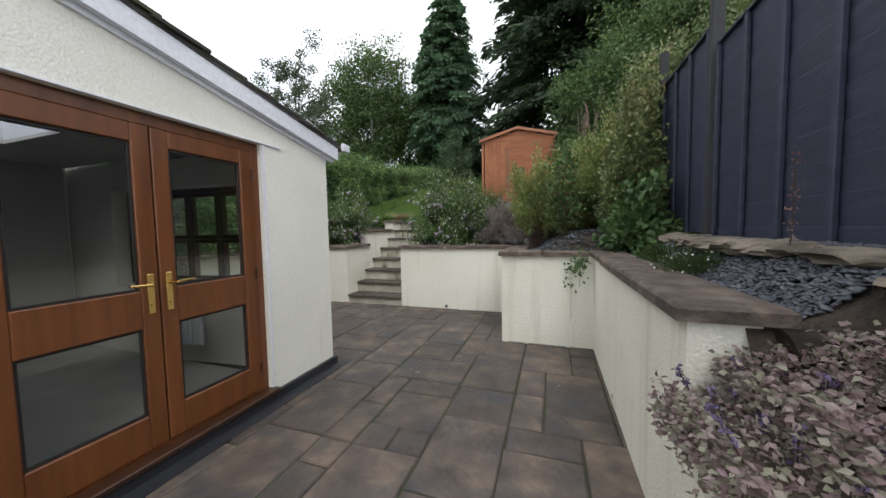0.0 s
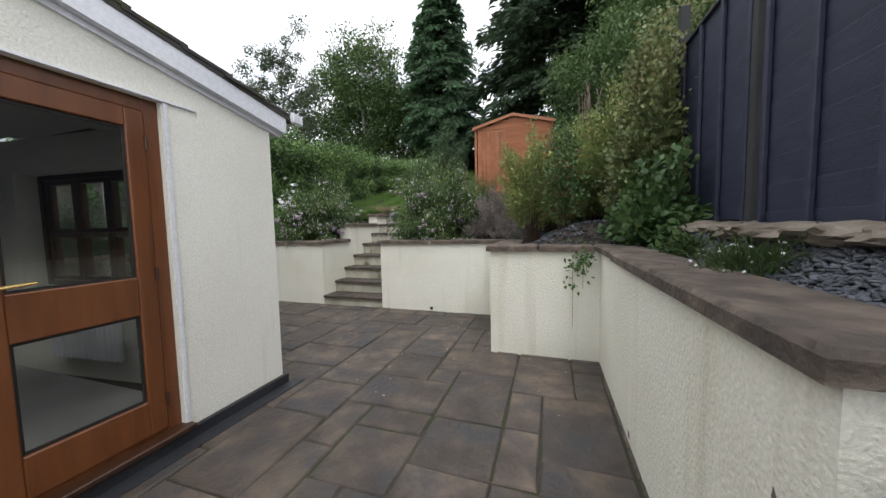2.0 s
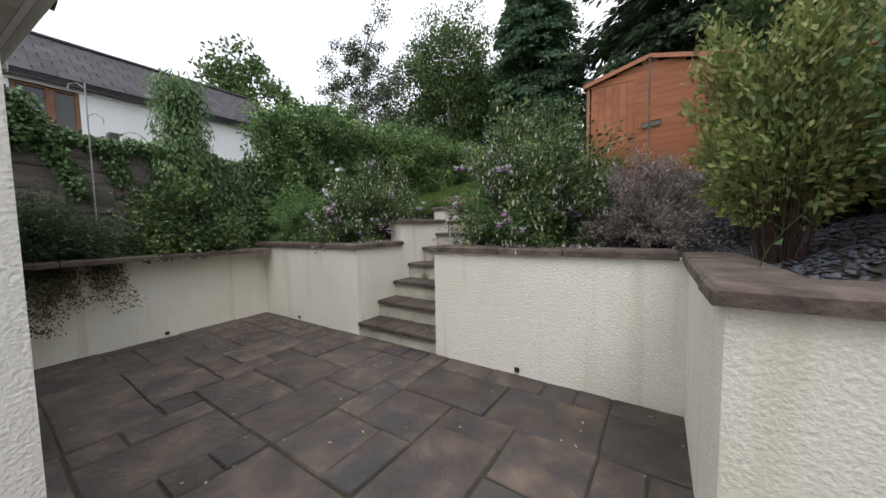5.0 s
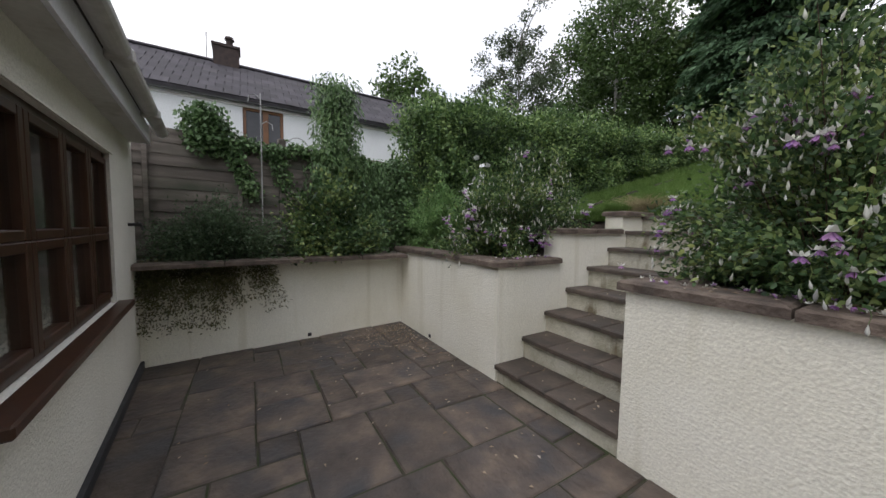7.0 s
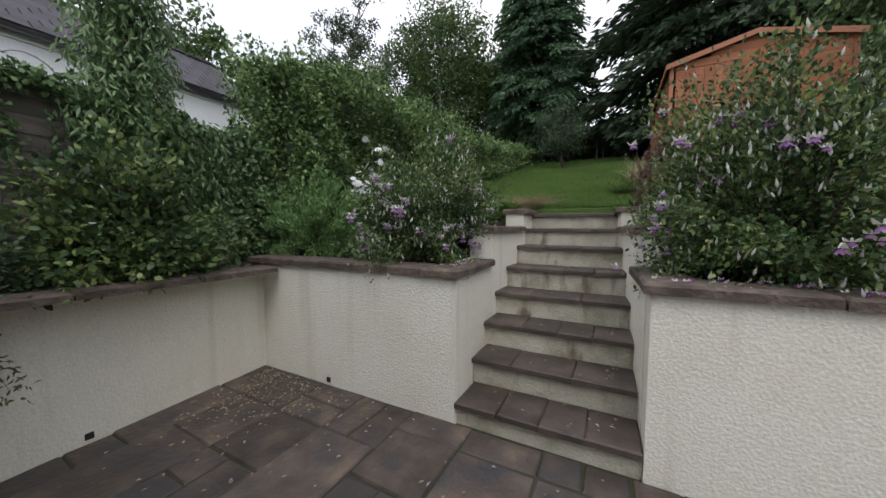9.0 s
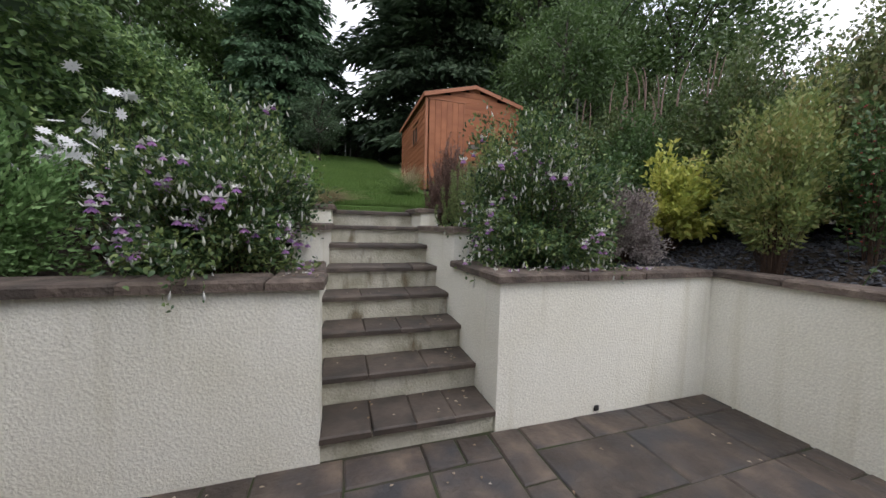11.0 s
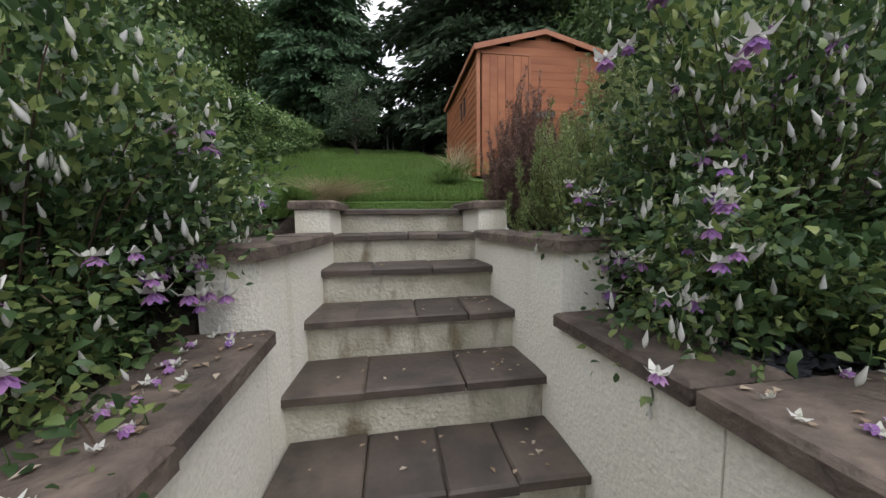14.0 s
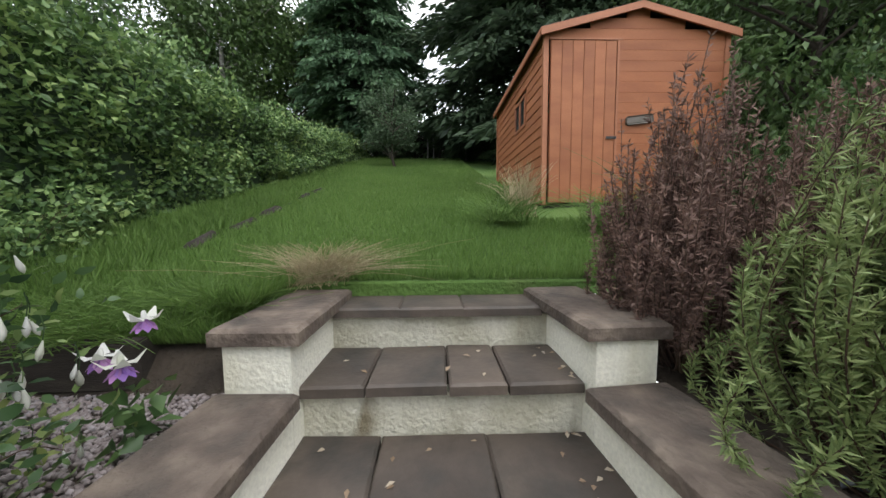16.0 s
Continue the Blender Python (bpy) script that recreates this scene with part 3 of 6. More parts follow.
def block_mesh(name, w, d, h, jit=0.006, bev=0.01):
    """A worn stone block with chamfered top edges, its base corner at the origin."""
    def j():
        return rng.uniform(-jit, jit)
    c = [(j(), j()), (w + j(), j()), (w + j(), d + j()), (j(), d + j())]
    mid = [(w / 2, d / 2)] * 4
    v = [(x, y, 0) for x, y in c] + [(x, y, h - bev) for x, y in c]
    v += [(x + (mx - x) * bev / max(w, 0.1) * 2, y + (my - y) * bev / max(d, 0.1) * 2, h + j() * 0.35) for (x, y), (mx, my) in zip(c, mid)]
    f = [(3, 2, 1, 0)] + [(a + i, a + (i + 1) % 4, b + (i + 1) % 4, b + i) for a, b in ((0, 4), (4, 8)) for i in range(4)] + [(8, 9, 10, 11)]
    me = bpy.data.meshes.new(name)
    me.from_pydata(v, [], f)
    me.update()
    return me


def coping(parent, p0, p1, width, z, h=0.06, out=0.04, size=0.62, skip_ends=(0.0, 0.0)):
    """Coping stones along the wall face p0-p1; the wall lies on the left of that line."""
    p0, p1 = Vector(p0), Vector(p1)
    d = (p1 - p0)
    length = d.length
    d.normalize()
    left = Vector((-d.y, d.x))
    s = -skip_ends[0]
    length += skip_ends[1]
    n = max(1, round((length - s) / size))
    cuts = [s + (length - s) * (i + (rng.uniform(-0.12, 0.12) if 0 < i < n else 0)) / n for i in range(n + 1)]
    ang = math.atan2(d.y, d.x)
    for a, b in zip(cuts, cuts[1:]):
        ob = place("coping_stone", block_mesh("coping_stone", b - a - 0.008, width + out * 2, h, 0.007, 0.014), M_COPE, parent)
        o = p0 + d * a - left * out
        ob.matrix_world = Matrix.Translation((o.x, o.y, z + rng.uniform(-0.003, 0.003))) @ Matrix.Rotation(ang, 4, "Z")
    return


CREAM = "cream roughcast rendered garden wall with stone coping"
w_west = wall_piece("wall_west", [(WL0.x, WL0.y), (WL1.x, WL1.y + 0.1), (WL1.x - 0.22, WL1.y + 0.1), (WL0.x - 0.22, WL0.y)], -0.1, 1.0, CREAM)
w_backl = wall_piece("wall_back_left", [(-6.32, YB), (-3.9, YB), (-3.9, YB + 0.23), (-6.32, YB + 0.23)], -0.1, 1.08, CREAM)
w_sidel = wall_piece("wall_steps_left", [(-4.13, YB + 0.232), (-3.905, YB + 0.232), (-3.95, 6.88), (-4.17, 6.88)], -0.1, 1.08, CREAM)
w_midl = wall_piece("wall_steps_left_2", [(-4.17, 6.882), (-3.95, 6.882), (-3.9, 7.96), (-4.12, 7.96)], -0.1, 1.40, CREAM)
w_topl = wall_piece("wall_steps_left_3", [(-4.13, 7.962), (-3.9, 7.962), (-3.885, 8.64), (-4.13, 8.64)], -0.1, 1.62, CREAM)
w_backr = wall_piece("wall_back_right", [(-2.72, YB), (XP + 0.2, YB), (XP + 0.2, YB + 0.23), (-2.72, YB + 0.23)], -0.1, 1.08, CREAM)
w_sider = wall_piece("wall_steps_right", [(-2.725, YB + 0.232), (-2.49, YB + 0.232), (-2.53, 6.88), (-2.75, 6.88)], -0.1, 1.08, CREAM)
w_midr = wall_piece("wall_steps_right_2", [(-2.75, 6.882), (-2.53, 6.882), (-2.61, 7.96), (-2.83, 7.96)], -0.1, 1.40, CREAM)
w_topr = wall_piece("wall_steps_right_3", [(-2.83, 7.962), (-2.61, 7.962), (-2.64, 8.64), (-2.87, 8.64)], -0.1, 1.62, CREAM)
w_pside = wall_piece("wall_pier_side", [(XP, YP + 0.222), (XP + 0.22, YP + 0.222), (XP + 0.22, YB - 0.002), (XP, YB - 0.002)], -0.1, 1.08, CREAM)
w_pfront = wall_piece("wall_pier_front", [(XP, YP), (XE + 0.22, YP), (XE + 0.22, YP + 0.22), (XP, YP + 0.22)], -0.1, 1.08, CREAM)
w_east = wall_piece("wall_east", [(XE, 1.9), (XE + 0.22, 1.9), (XE + 0.22, YP - 0.002), (XE, YP - 0.002)], -0.1, 1.08, CREAM)
w_eastlow = wall_piece("wall_east_low", [(XE, -6), (XE + 0.22, -6), (XE + 0.22, 1.898), (XE, 1.898)], -0.1, 0.74, "low cream rendered planter wall with stone coping")
wall_piece("wall_planter_step", [(XE + 0.222, 1.9), (1.3, 1.9), (1.3, 2.05), (XE + 0.222, 2.05)], -0.1, 0.98, "dark rendered step between two planting beds", M_JOINT)

coping(w_west, (-5.78, 3.0), (-6.07, 5.93), -0.22, 1.0, 0.055, -0.03, 0.7)
coping(w_backl, (-6.30, YB), (-4.18, YB), 0.23, 1.08)
coping(w_backl, (-4.17, YB), (-3.9, YB), 0.23, 1.08, skip_ends=(0.0, 0.04), size=0.4)
coping(w_sidel, (-3.91, 6.245), (-3.95, 6.87), 0.22, 1.08, size=0.7)
coping(w_midl, (-3.95, 6.88), (-3.9, 7.95), 0.22, 1.40, size=0.55, skip_ends=(0.04, 0))
coping(w_topl, (-3.9, 7.96), (-3.885, 8.6), 0.23, 1.62, size=0.5, skip_ends=(0.03, 0))
coping(w_backr, (-2.72, YB), (XP, YB), 0.23, 1.08, skip_ends=(0.04, -0.04))
coping(w_sider, (-2.75, 6.875), (-2.725, 6.245), 0.22, 1.08, size=0.7)
coping(w_midr, (-2.83, 7.95), (-2.75, 6.88), 0.22, 1.40, size=0.55, skip_ends=(0, 0.04))
coping(w_topr, (-2.87, 8.6), (-2.83, 7.96), 0.22, 1.62, size=0.5, skip_ends=(0, 0.03))
coping(w_pside, (XP, YB + 0.03), (XP, YP + 0.27), 0.22, 1.08, size=0.6)
coping(w_pfront, (XP, YP), (XE - 0.05, YP), 0.22, 1.08, size=0.55, skip_ends=(0.04, 0))
coping(w_east, (XE, YP + 0.2), (XE, 1.9), 0.26, 1.08, size=0.85, skip_ends=(0, 0.04))
coping(w_eastlow, (XE, 1.88), (XE, -6), 0.26, 0.74, size=0.85)

log = thing("timber_log", "dark grey rounded log edging the upper bed", "log")
bm = bmesh.new()
tube(bm, [(XE + 0.25 + 0.11 * i, 1.87 + 0.012 * math.sin(i * 1.9), 1.0 + 0.006 * math.sin(i * 2.3)) for i in range(8)], [0.075 + 0.006 * math.sin(i * 3.1) for i in range(8)], 14)
part("trunk", bm, M_TIMBER, log, smooth=True)

# drain holes at the foot of the walls
for x, y, rz in ((-1.83, YB - 0.001, 0), (-5.18, YB - 0.001, 0), (-5.964, 4.64, 84), (0.429, 3.35, 90)):
    d = thing("drain_outlet", "small dark square drain outlet in the rendered wall", "drain", "drain outlets", (x, y, 0.045))
    d.rotation_euler.z = radians(rz)
    part("pipe_mouth", boxes((-0.022, 0.022, -0.012, 0.0, -0.022, 0.022), bevel=0.003), M_BLACK, d)

# ---- steps ----
steps = thing("garden_steps", "stone-slab garden steps with stained cream risers", "steps")
for k in range(8):
    y0, z1 = STEP_Y[k], STEP_Z[k]
    zb = STEP_Z[k - 1] if k else -0.05
    ye = STEP_Y[k + 1] + 0.03 if k < 7 else 8.70
    xr = -2.72 - 0.04 * min(y0 - 5.97, 1.37) / 1.37 - 0.10 * max(0.0, y0 - 7.34) / 0.84
    xl = -3.9 - 0.055 * (1 - abs(y0 - 7.1) / 1.13)
    part("riser", boxes((xl - 0.03, xr + 0.03, y0 + 0.035, y0 + 0.09, zb - 0.05, z1 - 0.047)), M_RISER, steps)
    part("core", boxes((xl - 0.02, xr + 0.02, y0 + 0.092, ye, -0.08, z1 - 0.048)), M_JOINT, steps, "dark mortar bed under the slabs")
    n = 3 if k % 2 else 4
    cuts = [0] + sorted(min(max((i + rng.uniform(-0.18, 0.18)) / n, 0.12), 0.9) for i in range(1, n)) + [1]
    for a, b in zip(cuts, cuts[1:]):
        xa, xb = xl + (xr - xl) * a, xl + (xr - xl) * b
        ob = place("tread", block_mesh("tread", xb - xa - 0.003, ye - y0, 0.045, 0.006, 0.01), M_TREAD, steps)
        ob.location = (xa, y0, z1 - 0.045 + rng.uniform(-0.002, 0.002))

# ---- the house ----
HX, HY = -2.28, 3.37
HW = Vector((-5.84, 3.055))
HD = (HW - Vector((HX, HY))).normalized()
N_ANG = math.atan2(HD.y, HD.x)
N_LEN = (HW - Vector((HX, HY))).length
NM = Matrix.Translation((HX, HY, 0)) @ Matrix.Rotation(N_ANG, 4, "Z")      # x along the wall westward, y into the house
EAVE_Z, ROOF_S = 2.327, 0.195


def roof_z(y):
    return EAVE_Z + ROOF_S * (3.42 - y)


house = thing("house", "cream rendered bungalow with shallow tiled roof", "house")
DY0, DY1, DZ0, DZ1 = 1.06, 2.57, 0.10, 2.14
for prof in ([(DY1, 0), (HY, 0), (HY, roof_z(HY)), (DY1, roof_z(DY1))], [(DY0, DZ1), (DY1, DZ1), (DY1, roof_z(DY1)), (DY0, roof_z(DY0))],
             [(DY0, 0), (DY1, 0), (DY1, DZ0), (DY0, DZ0)], [(-6, 0), (DY0, 0), (DY0, roof_z(DY0)), (-0.6, roof_z(-0.6)), (-6, roof_z(-0.6) - 1.4)]):
    part("wall", side_prism(prof, HX, HX - 0.28), M_RENDER, house)
WU0, WU1, WZ0, WZ1 = 0.86, 2.68, 0.84, 1.94
nb_th = 0.26
for spec in ((0.284, WU0, 0, nb_th, 0, 2.25), (WU1, N_LEN, 0, nb_th, 0, 2.25), (WU0, WU1, 0, nb_th, 0, WZ0), (WU0, WU1, 0, nb_th, WZ1, 2.25)):
    part("wall", boxes(spec, m=NM), M_RENDER, house)
part("wall", boxes((-5.83, -5.58, -6, 2.79, 0, 2.3)), M_RENDER, house)
part("wall", boxes((-5.578, HX - 0.282, -6, -5.8, 0, 2.3)), M_RENDER, house)
part("ceiling", boxes((-5.57, -4.60, -5.8, 2.8, 2.24, 2.27), (-3.72, HX - 0.285, -5.8, 3.0, 2.24, 2.27), (-4.60, -3.72, 2.02, 2.9, 2.24, 2.27), (-4.60, -3.72, -5.8, 1.10, 2.24, 2.27)), M_ROOMWALL, house)
rooflight = thing("window_2", "white framed rooflight in the sloping roof", "window", kind="structure")
part("window_shaft", boxes((-4.63, -4.605, 1.07, 2.05, 2.272, 2.62), (-3.715, -3.69, 1.07, 2.05, 2.272, 2.62), (-4.605, -3.715, 2.025, 2.05, 2.272, 2.62), (-4.605, -3.715, 1.07, 1.095, 2.272, 2.72)), M_UPVC, rooflight)
part("room_lining", boxes((HX - 0.30, HX - 0.285, DY1 + 0.02, 3.08, 0.1, 2.24), (-5.57, -5.555, -5.8, 2.76, 0.1, 2.24), (-5.55, HX - 0.30, -3.0, -2.9, 0.1, 2.24)), M_ROOMWALL, house)
part("room_floor", boxes((-5.55, HX - 0.284, -2.9, 2.78, 0.02, 0.10)), M_CARPET, house, "pale grey carpet")
# roof in two pitches with tile courses along the verge
RLX0, RLX1, RLY0, RLY1 = -4.60, -3.72, 1.10, 2.02     # rooflight opening


def pitch(ya, yb, x0, x1, bm=None):
    return side_prism([(ya, roof_z(ya)), (ya, roof_z(ya) + 0.03), (yb, roof_z(yb) + 0.03), (yb, roof_z(yb))], x0, x1, bm)


bm = pitch(3.53, -0.6, -5.5, RLX0)
pitch(3.53, -0.6, RLX1, HX + 0.07, bm)
pitch(3.53, RLY1, RLX0, RLX1, bm)
pitch(RLY0, -0.6, RLX0, RLX1, bm)
side_prism([(-0.6, roof_z(-0.6)), (-0.6, roof_z(-0.6) + 0.03), (-6, roof_z(-0.6) - 1.39), (-6, roof_z(-0.6) - 1.42)], -5.5, HX + 0.07, bm)
for v in bm.verts:
    if v.co.y > 3.45:      # the eaves run along the side wall
        thick = v.co.z - roof_z(v.co.y)
        v.co.y = HY + (v.co.x - HX) * (HY - HW.y) / (HX - HW.x) + 0.20
        v.co.z = roof_z(v.co.y) + thick
roof = part("roof", bm, M_TILE, house, "dark mossy tiled roof")
tile_me = block_mesh("tile", 0.30, 0.34, 0.028, 0.004, 0.006)
slope_ang = -math.atan(ROOF_S)
for c in range(15):
    y = 3.57 - c * 0.285
    for r in range(3):
        ob = place("tile", tile_me, M_TILE, roof)
        ob.matrix_world = Matrix.Translation((HX + 0.085 - (r + 1) * 0.302 + rng.uniform(-0.01, 0.012), y + rng.uniform(-0.01, 0.01), roof_z(y) + 0.034 + rng.uniform(0, 0.008))) @ Matrix.Rotation(slope_ang + 0.06, 4, "X") @ Matrix.Translation((0, -0.34, 0))
part("bargeboard", side_prism([(3.48, roof_z(3.48) - 0.13), (3.50, roof_z(3.50) + 0.028), (-0.6, roof_z(-0.6) + 0.028), (-0.6, roof_z(-0.6) - 0.13)], HX + 0.062, HX + 0.04), M_UPVC, house, "white plastic bargeboard")
part("soffit", side_prism([(3.48, roof_z(3.48) - 0.132), (3.48, roof_z(3.48) - 0.122), (-0.6, roof_z(-0.6) - 0.122), (-0.6, roof_z(-0.6) - 0.132)], HX + 0.038, HX + 0.002), M_UPVC, house)
part("verge_strip", side_prism([(3.47, roof_z(3.47) - 0.165), (3.47, roof_z(3.47) - 0.133), (-0.6, roof_z(-0.6) - 0.133), (-0.6, roof_z(-0.6) - 0.165)], HX + 0.018, HX + 0.002), M_UPVC, house)
part("bargeboard_end", boxes((HX - 0.02, HX + 0.06, 3.485, 3.505, 2.19, 2.335), bevel=0.004), M_UPVC, house)
part("fascia", boxes((0.0, N_LEN - 0.12, -0.155, -0.135, 2.18, 2.33), m=NM), M_UPVC, house, "pale fascia board under the eaves")
part("eaves_soffit", boxes((0.0, N_LEN - 0.12, -0.133, -0.002, 2.18, 2.195), m=NM), M_GUTTER, house)
bm = bmesh.new()
for u0, u1 in ((-0.10, 1.75), (1.752, N_LEN + 0.12)):
    prof = [(-0.268 + 0.055 + 0.055 * math.cos(a), 2.355 + 0.055 * math.sin(a)) for a in [math.pi + math.pi * i / 8 for i in range(9)]]
    inner = [(-0.268 + 0.055 + 0.049 * math.cos(a), 2.358 + 0.049 * math.sin(a)) for a in [2 * math.pi - math.pi * i / 8 for i in range(9)]]
    ring = prof + inner
    A = [bm.verts.new(NM @ Vector((u0, y, z))) for y, z in ring]
    B = [bm.verts.new(NM @ Vector((u1, y, z))) for y, z in ring]
    for i in range(len(ring)):
        bm.faces.new((A[i], A[(i + 1) % len(ring)], B[(i + 1) % len(ring)], B[i]))
    bm.faces.new(A[::-1])
    bm.faces.new(B)
bmesh.ops.recalc_face_normals(bm, faces=bm.faces[:])
part("gutter", bm, M_GUTTER, house, "weathered half-round plastic gutter")
for u in (0.0, 1.75, 2.9):
    part("gutter_joint", boxes((u - 0.03, u + 0.03, -0.278, -0.157, 2.293, 2.362), m=NM, bevel=0.008), M_GUTTER, house)
part("gutter_end", boxes((-0.13, -0.09, -0.278, -0.157, 2.29, 2.37), m=NM, bevel=0.006), M_UPVC, house)
part("plinth", prism([(HX + 0.002, DY0 - 7), (HX + 0.035, DY0 - 7), (HX + 0.035, HY + 0.03), (HX + 0.002, HY + 0.03)], 0, 0.075), M_PLINTH, house, "black painted plinth")
part("plinth", boxes((-0.03, N_LEN, -0.03, -0.002, 0, 0.07), m=NM), M_PLINTH, house)
part("ground_strip", boxes((HX + 0.036, HX + 0.15, -5, HY + 0.1, -0.005, 0.006)), M_PLINTH, house, "black bitumen strip beside the wall")
part("drip_strip", boxes((HX + 0.002, HX + 0.016, DY0 - 0.1, DY1 + 0.2, DZ1 + 0.002, DZ1 + 0.012)), M_UPVC, house)
part("reveal_trim", boxes((HX + 0.002, HX + 0.012, DY1 + 0.006, DY1 + 0.024, 0.10, DZ1 - 0.004)), M_UPVC, house)

# french doors
door = thing("door_1", "closed brown wood-grain glazed french doors", "door", kind="structure")
DX = HX - 0.035
part("door_frame", boxes((DX - 0.07, DX, DY0, DY0 + 0.08, DZ0, DZ1), (DX - 0.07, DX, DY1 - 0.08, DY1, DZ0, DZ1), (DX - 0.07, DX, DY0 + 0.08, DY1 - 0.08, DZ1 - 0.075, DZ1),
                         (DX - 0.07, DX, DY0 + 0.08, DY1 - 0.08, DZ0, DZ0 + 0.03), bevel=0.004), M_DOOR, door)
part("threshold", boxes((DX, HX + 0.06, DY0 - 0.02, DY1 + 0.03, 0.078, 0.112), bevel=0.006), M_DOOR_DARK, door, "dark wooden sill")
YM = (DY0 + DY1) / 2
for s, (a, b) in enumerate(((DY0 + 0.082, YM - 0.004), (YM + 0.004, DY1 - 0.082))):
    z0, z1 = DZ0 + 0.032, DZ1 - 0.077
    st = 0.092
    leaf = part("door_leaf", boxes((DX - 0.05, DX + 0.012, a, a + st, z0, z1), (DX - 0.05, DX + 0.012, b - st, b, z0, z1), (DX - 0.05, DX + 0.012, a + st, b - st, z1 - 0.11, z1),
                                   (DX - 0.05, DX + 0.012, a + st, b - st, z0, z0 + 0.21), (DX - 0.05, DX + 0.012, a + st, b - st, 0.867, 1.092), bevel=0.006), M_DOOR, door)
    for g0, g1 in ((z0 + 0.21, 0.867), (1.092, z1 - 0.11)):
        pane = part("glass_pane", boxes((DX - 0.024, DX - 0.018, a + st - 0.005, b - st + 0.005, g0 - 0.005, g1 + 0.005)), M_GLASS, leaf)
        pane.visible_shadow = False
        part("glazing_bead", boxes((DX - 0.017, DX - 0.004, a + st, a + st + 0.014, g0, g1), (DX - 0.017, DX - 0.004, b - st - 0.014, b - st, g0, g1),
                                   (DX - 0.017, DX - 0.004, a + st + 0.014, b - st - 0.014, g0, g0 + 0.014), (DX - 0.017, DX - 0.004, a + st + 0.014, b - st - 0.014, g1 - 0.014, g1)), M_GASKET, leaf)
    hy = b - 0.045 if s == 0 else a + 0.045
    sg = -1 if s == 0 else 1
    bm = boxes((DX + 0.013, DX + 0.022, hy - 0.018, hy + 0.018, 0.95, 1.19), bevel=0.004)
    tube(bm, [(DX + 0.02, hy, 1.125), (DX + 0.06, hy, 1.125), (DX + 0.066, hy + sg * 0.02, 1.127), (DX + 0.066, hy + sg * 0.125, 1.135)], [0.009, 0.009, 0.009, 0.007], 8)
    tube(bm, [(DX + 0.021, hy, 1.0), (DX + 0.027, hy, 1.0)], 0.009, 10)
    part("door_handle", bm, M_BRASS, leaf, "polished brass lever handle")
    hz = a if s == 0 else b
    for z in (0.32, 1.1, 1.88):
        bm = bmesh.new()
        tube(bm, [(DX + 0.018, hz, z - 0.04), (DX + 0.018, hz, z + 0.04)], 0.009, 8)
        part("hinge", bm, M_DOOR_DARK, leaf)

# kitchen window in the side wall
win = thing("window_1", "dark brown wood-grain casement window with a deep sill", "window", kind="structure")
F0, F1 = 0.03, 0.10
part("window_frame", boxes((WU0, WU0 + 0.05, F0, F1, WZ0, WZ1), (WU1 - 0.05, WU1, F0, F1, WZ0, WZ1), (WU0 + 0.05, WU1 - 0.05, F0, F1, WZ1 - 0.05, WZ1), (WU0 + 0.05, WU1 - 0.05, F0, F1, WZ0, WZ0 + 0.05), m=NM, bevel=0.004), M_DOOR_DARK, win)
part("window_sill", boxes((WU0 - 0.08, WU1 + 0.08, -0.09, F1, WZ0 - 0.05, WZ0 - 0.002), m=NM, bevel=0.008), M_DOOR_DARK, win, "dark projecting sill")
part("window_head", boxes((WU0 - 0.06, WU1 + 0.06, -0.012, -0.002, WZ1 + 0.002, WZ1 + 0.02), m=NM), M_RENDER, win)
nl = 4
wl_w = (WU1 - WU0 - 0.1) / nl
for i in range(nl):
    a = WU0 + 0.05 + wl_w * i
    b = a + wl_w
    zt = 1.36
    for z0, z1 in ((WZ0 + 0.05, zt), (zt + 0.002, WZ1 - 0.05)):
        sash = part("casement", boxes((a, a + 0.05, F0 - 0.02, F1 - 0.02, z0, z1), (b - 0.052, b - 0.002, F0 - 0.02, F1 - 0.02, z0, z1), (a + 0.05, b - 0.052, F0 - 0.02, F1 - 0.02, z0, z0 + 0.045), (a + 0.05, b - 0.052, F0 - 0.02, F1 - 0.02, z1 - 0.045, z1), m=NM, bevel=0.005), M_DOOR_DARK, win)
        pane = part("glass_pane", boxes((a + 0.045, b - 0.047, F0 + 0.01, F0 + 0.016, z0 + 0.04, z1 - 0.04), m=NM), M_GLASS, sash)
        pane.visible_shadow = False

# things in the room behind the doors
rad = thing("radiator", "white panel radiator under the window", "radiator")
part("panel", boxes(*[(WU0 + 0.5 + 0.06 * i, WU0 + 0.555 + 0.06 * i, nb_th + 0.05, nb_th + 0.09, 0.22, 0.68) for i in range(14)], m=NM, bevel=0.006), M_UPVC, rad)
for u in (0.6, 1.2):
    part("bracket", boxes((WU0 + u, WU0 + u + 0.04, nb_th, nb_th + 0.05, 0.3, 0.6), m=NM), M_UPVC, rad)
pic = thing("picture_frame", "small dark picture frame on the wall", "picture")
part("frame", boxes((HX - 0.325, HX - 0.305, 2.62, 2.64, 1.62, 1.88), (HX - 0.325, HX - 0.305, 2.80, 2.82, 1.62, 1.88), (HX - 0.325, HX - 0.305, 2.64, 2.80, 1.86, 1.88), (HX - 0.325, HX - 0.305, 2.64, 2.80, 1.62, 1.64)), M_BLACK, pic)
part("print", boxes((HX - 0.312, HX - 0.304, 2.64, 2.80, 1.64, 1.86)), M_ROOMWALL, pic)
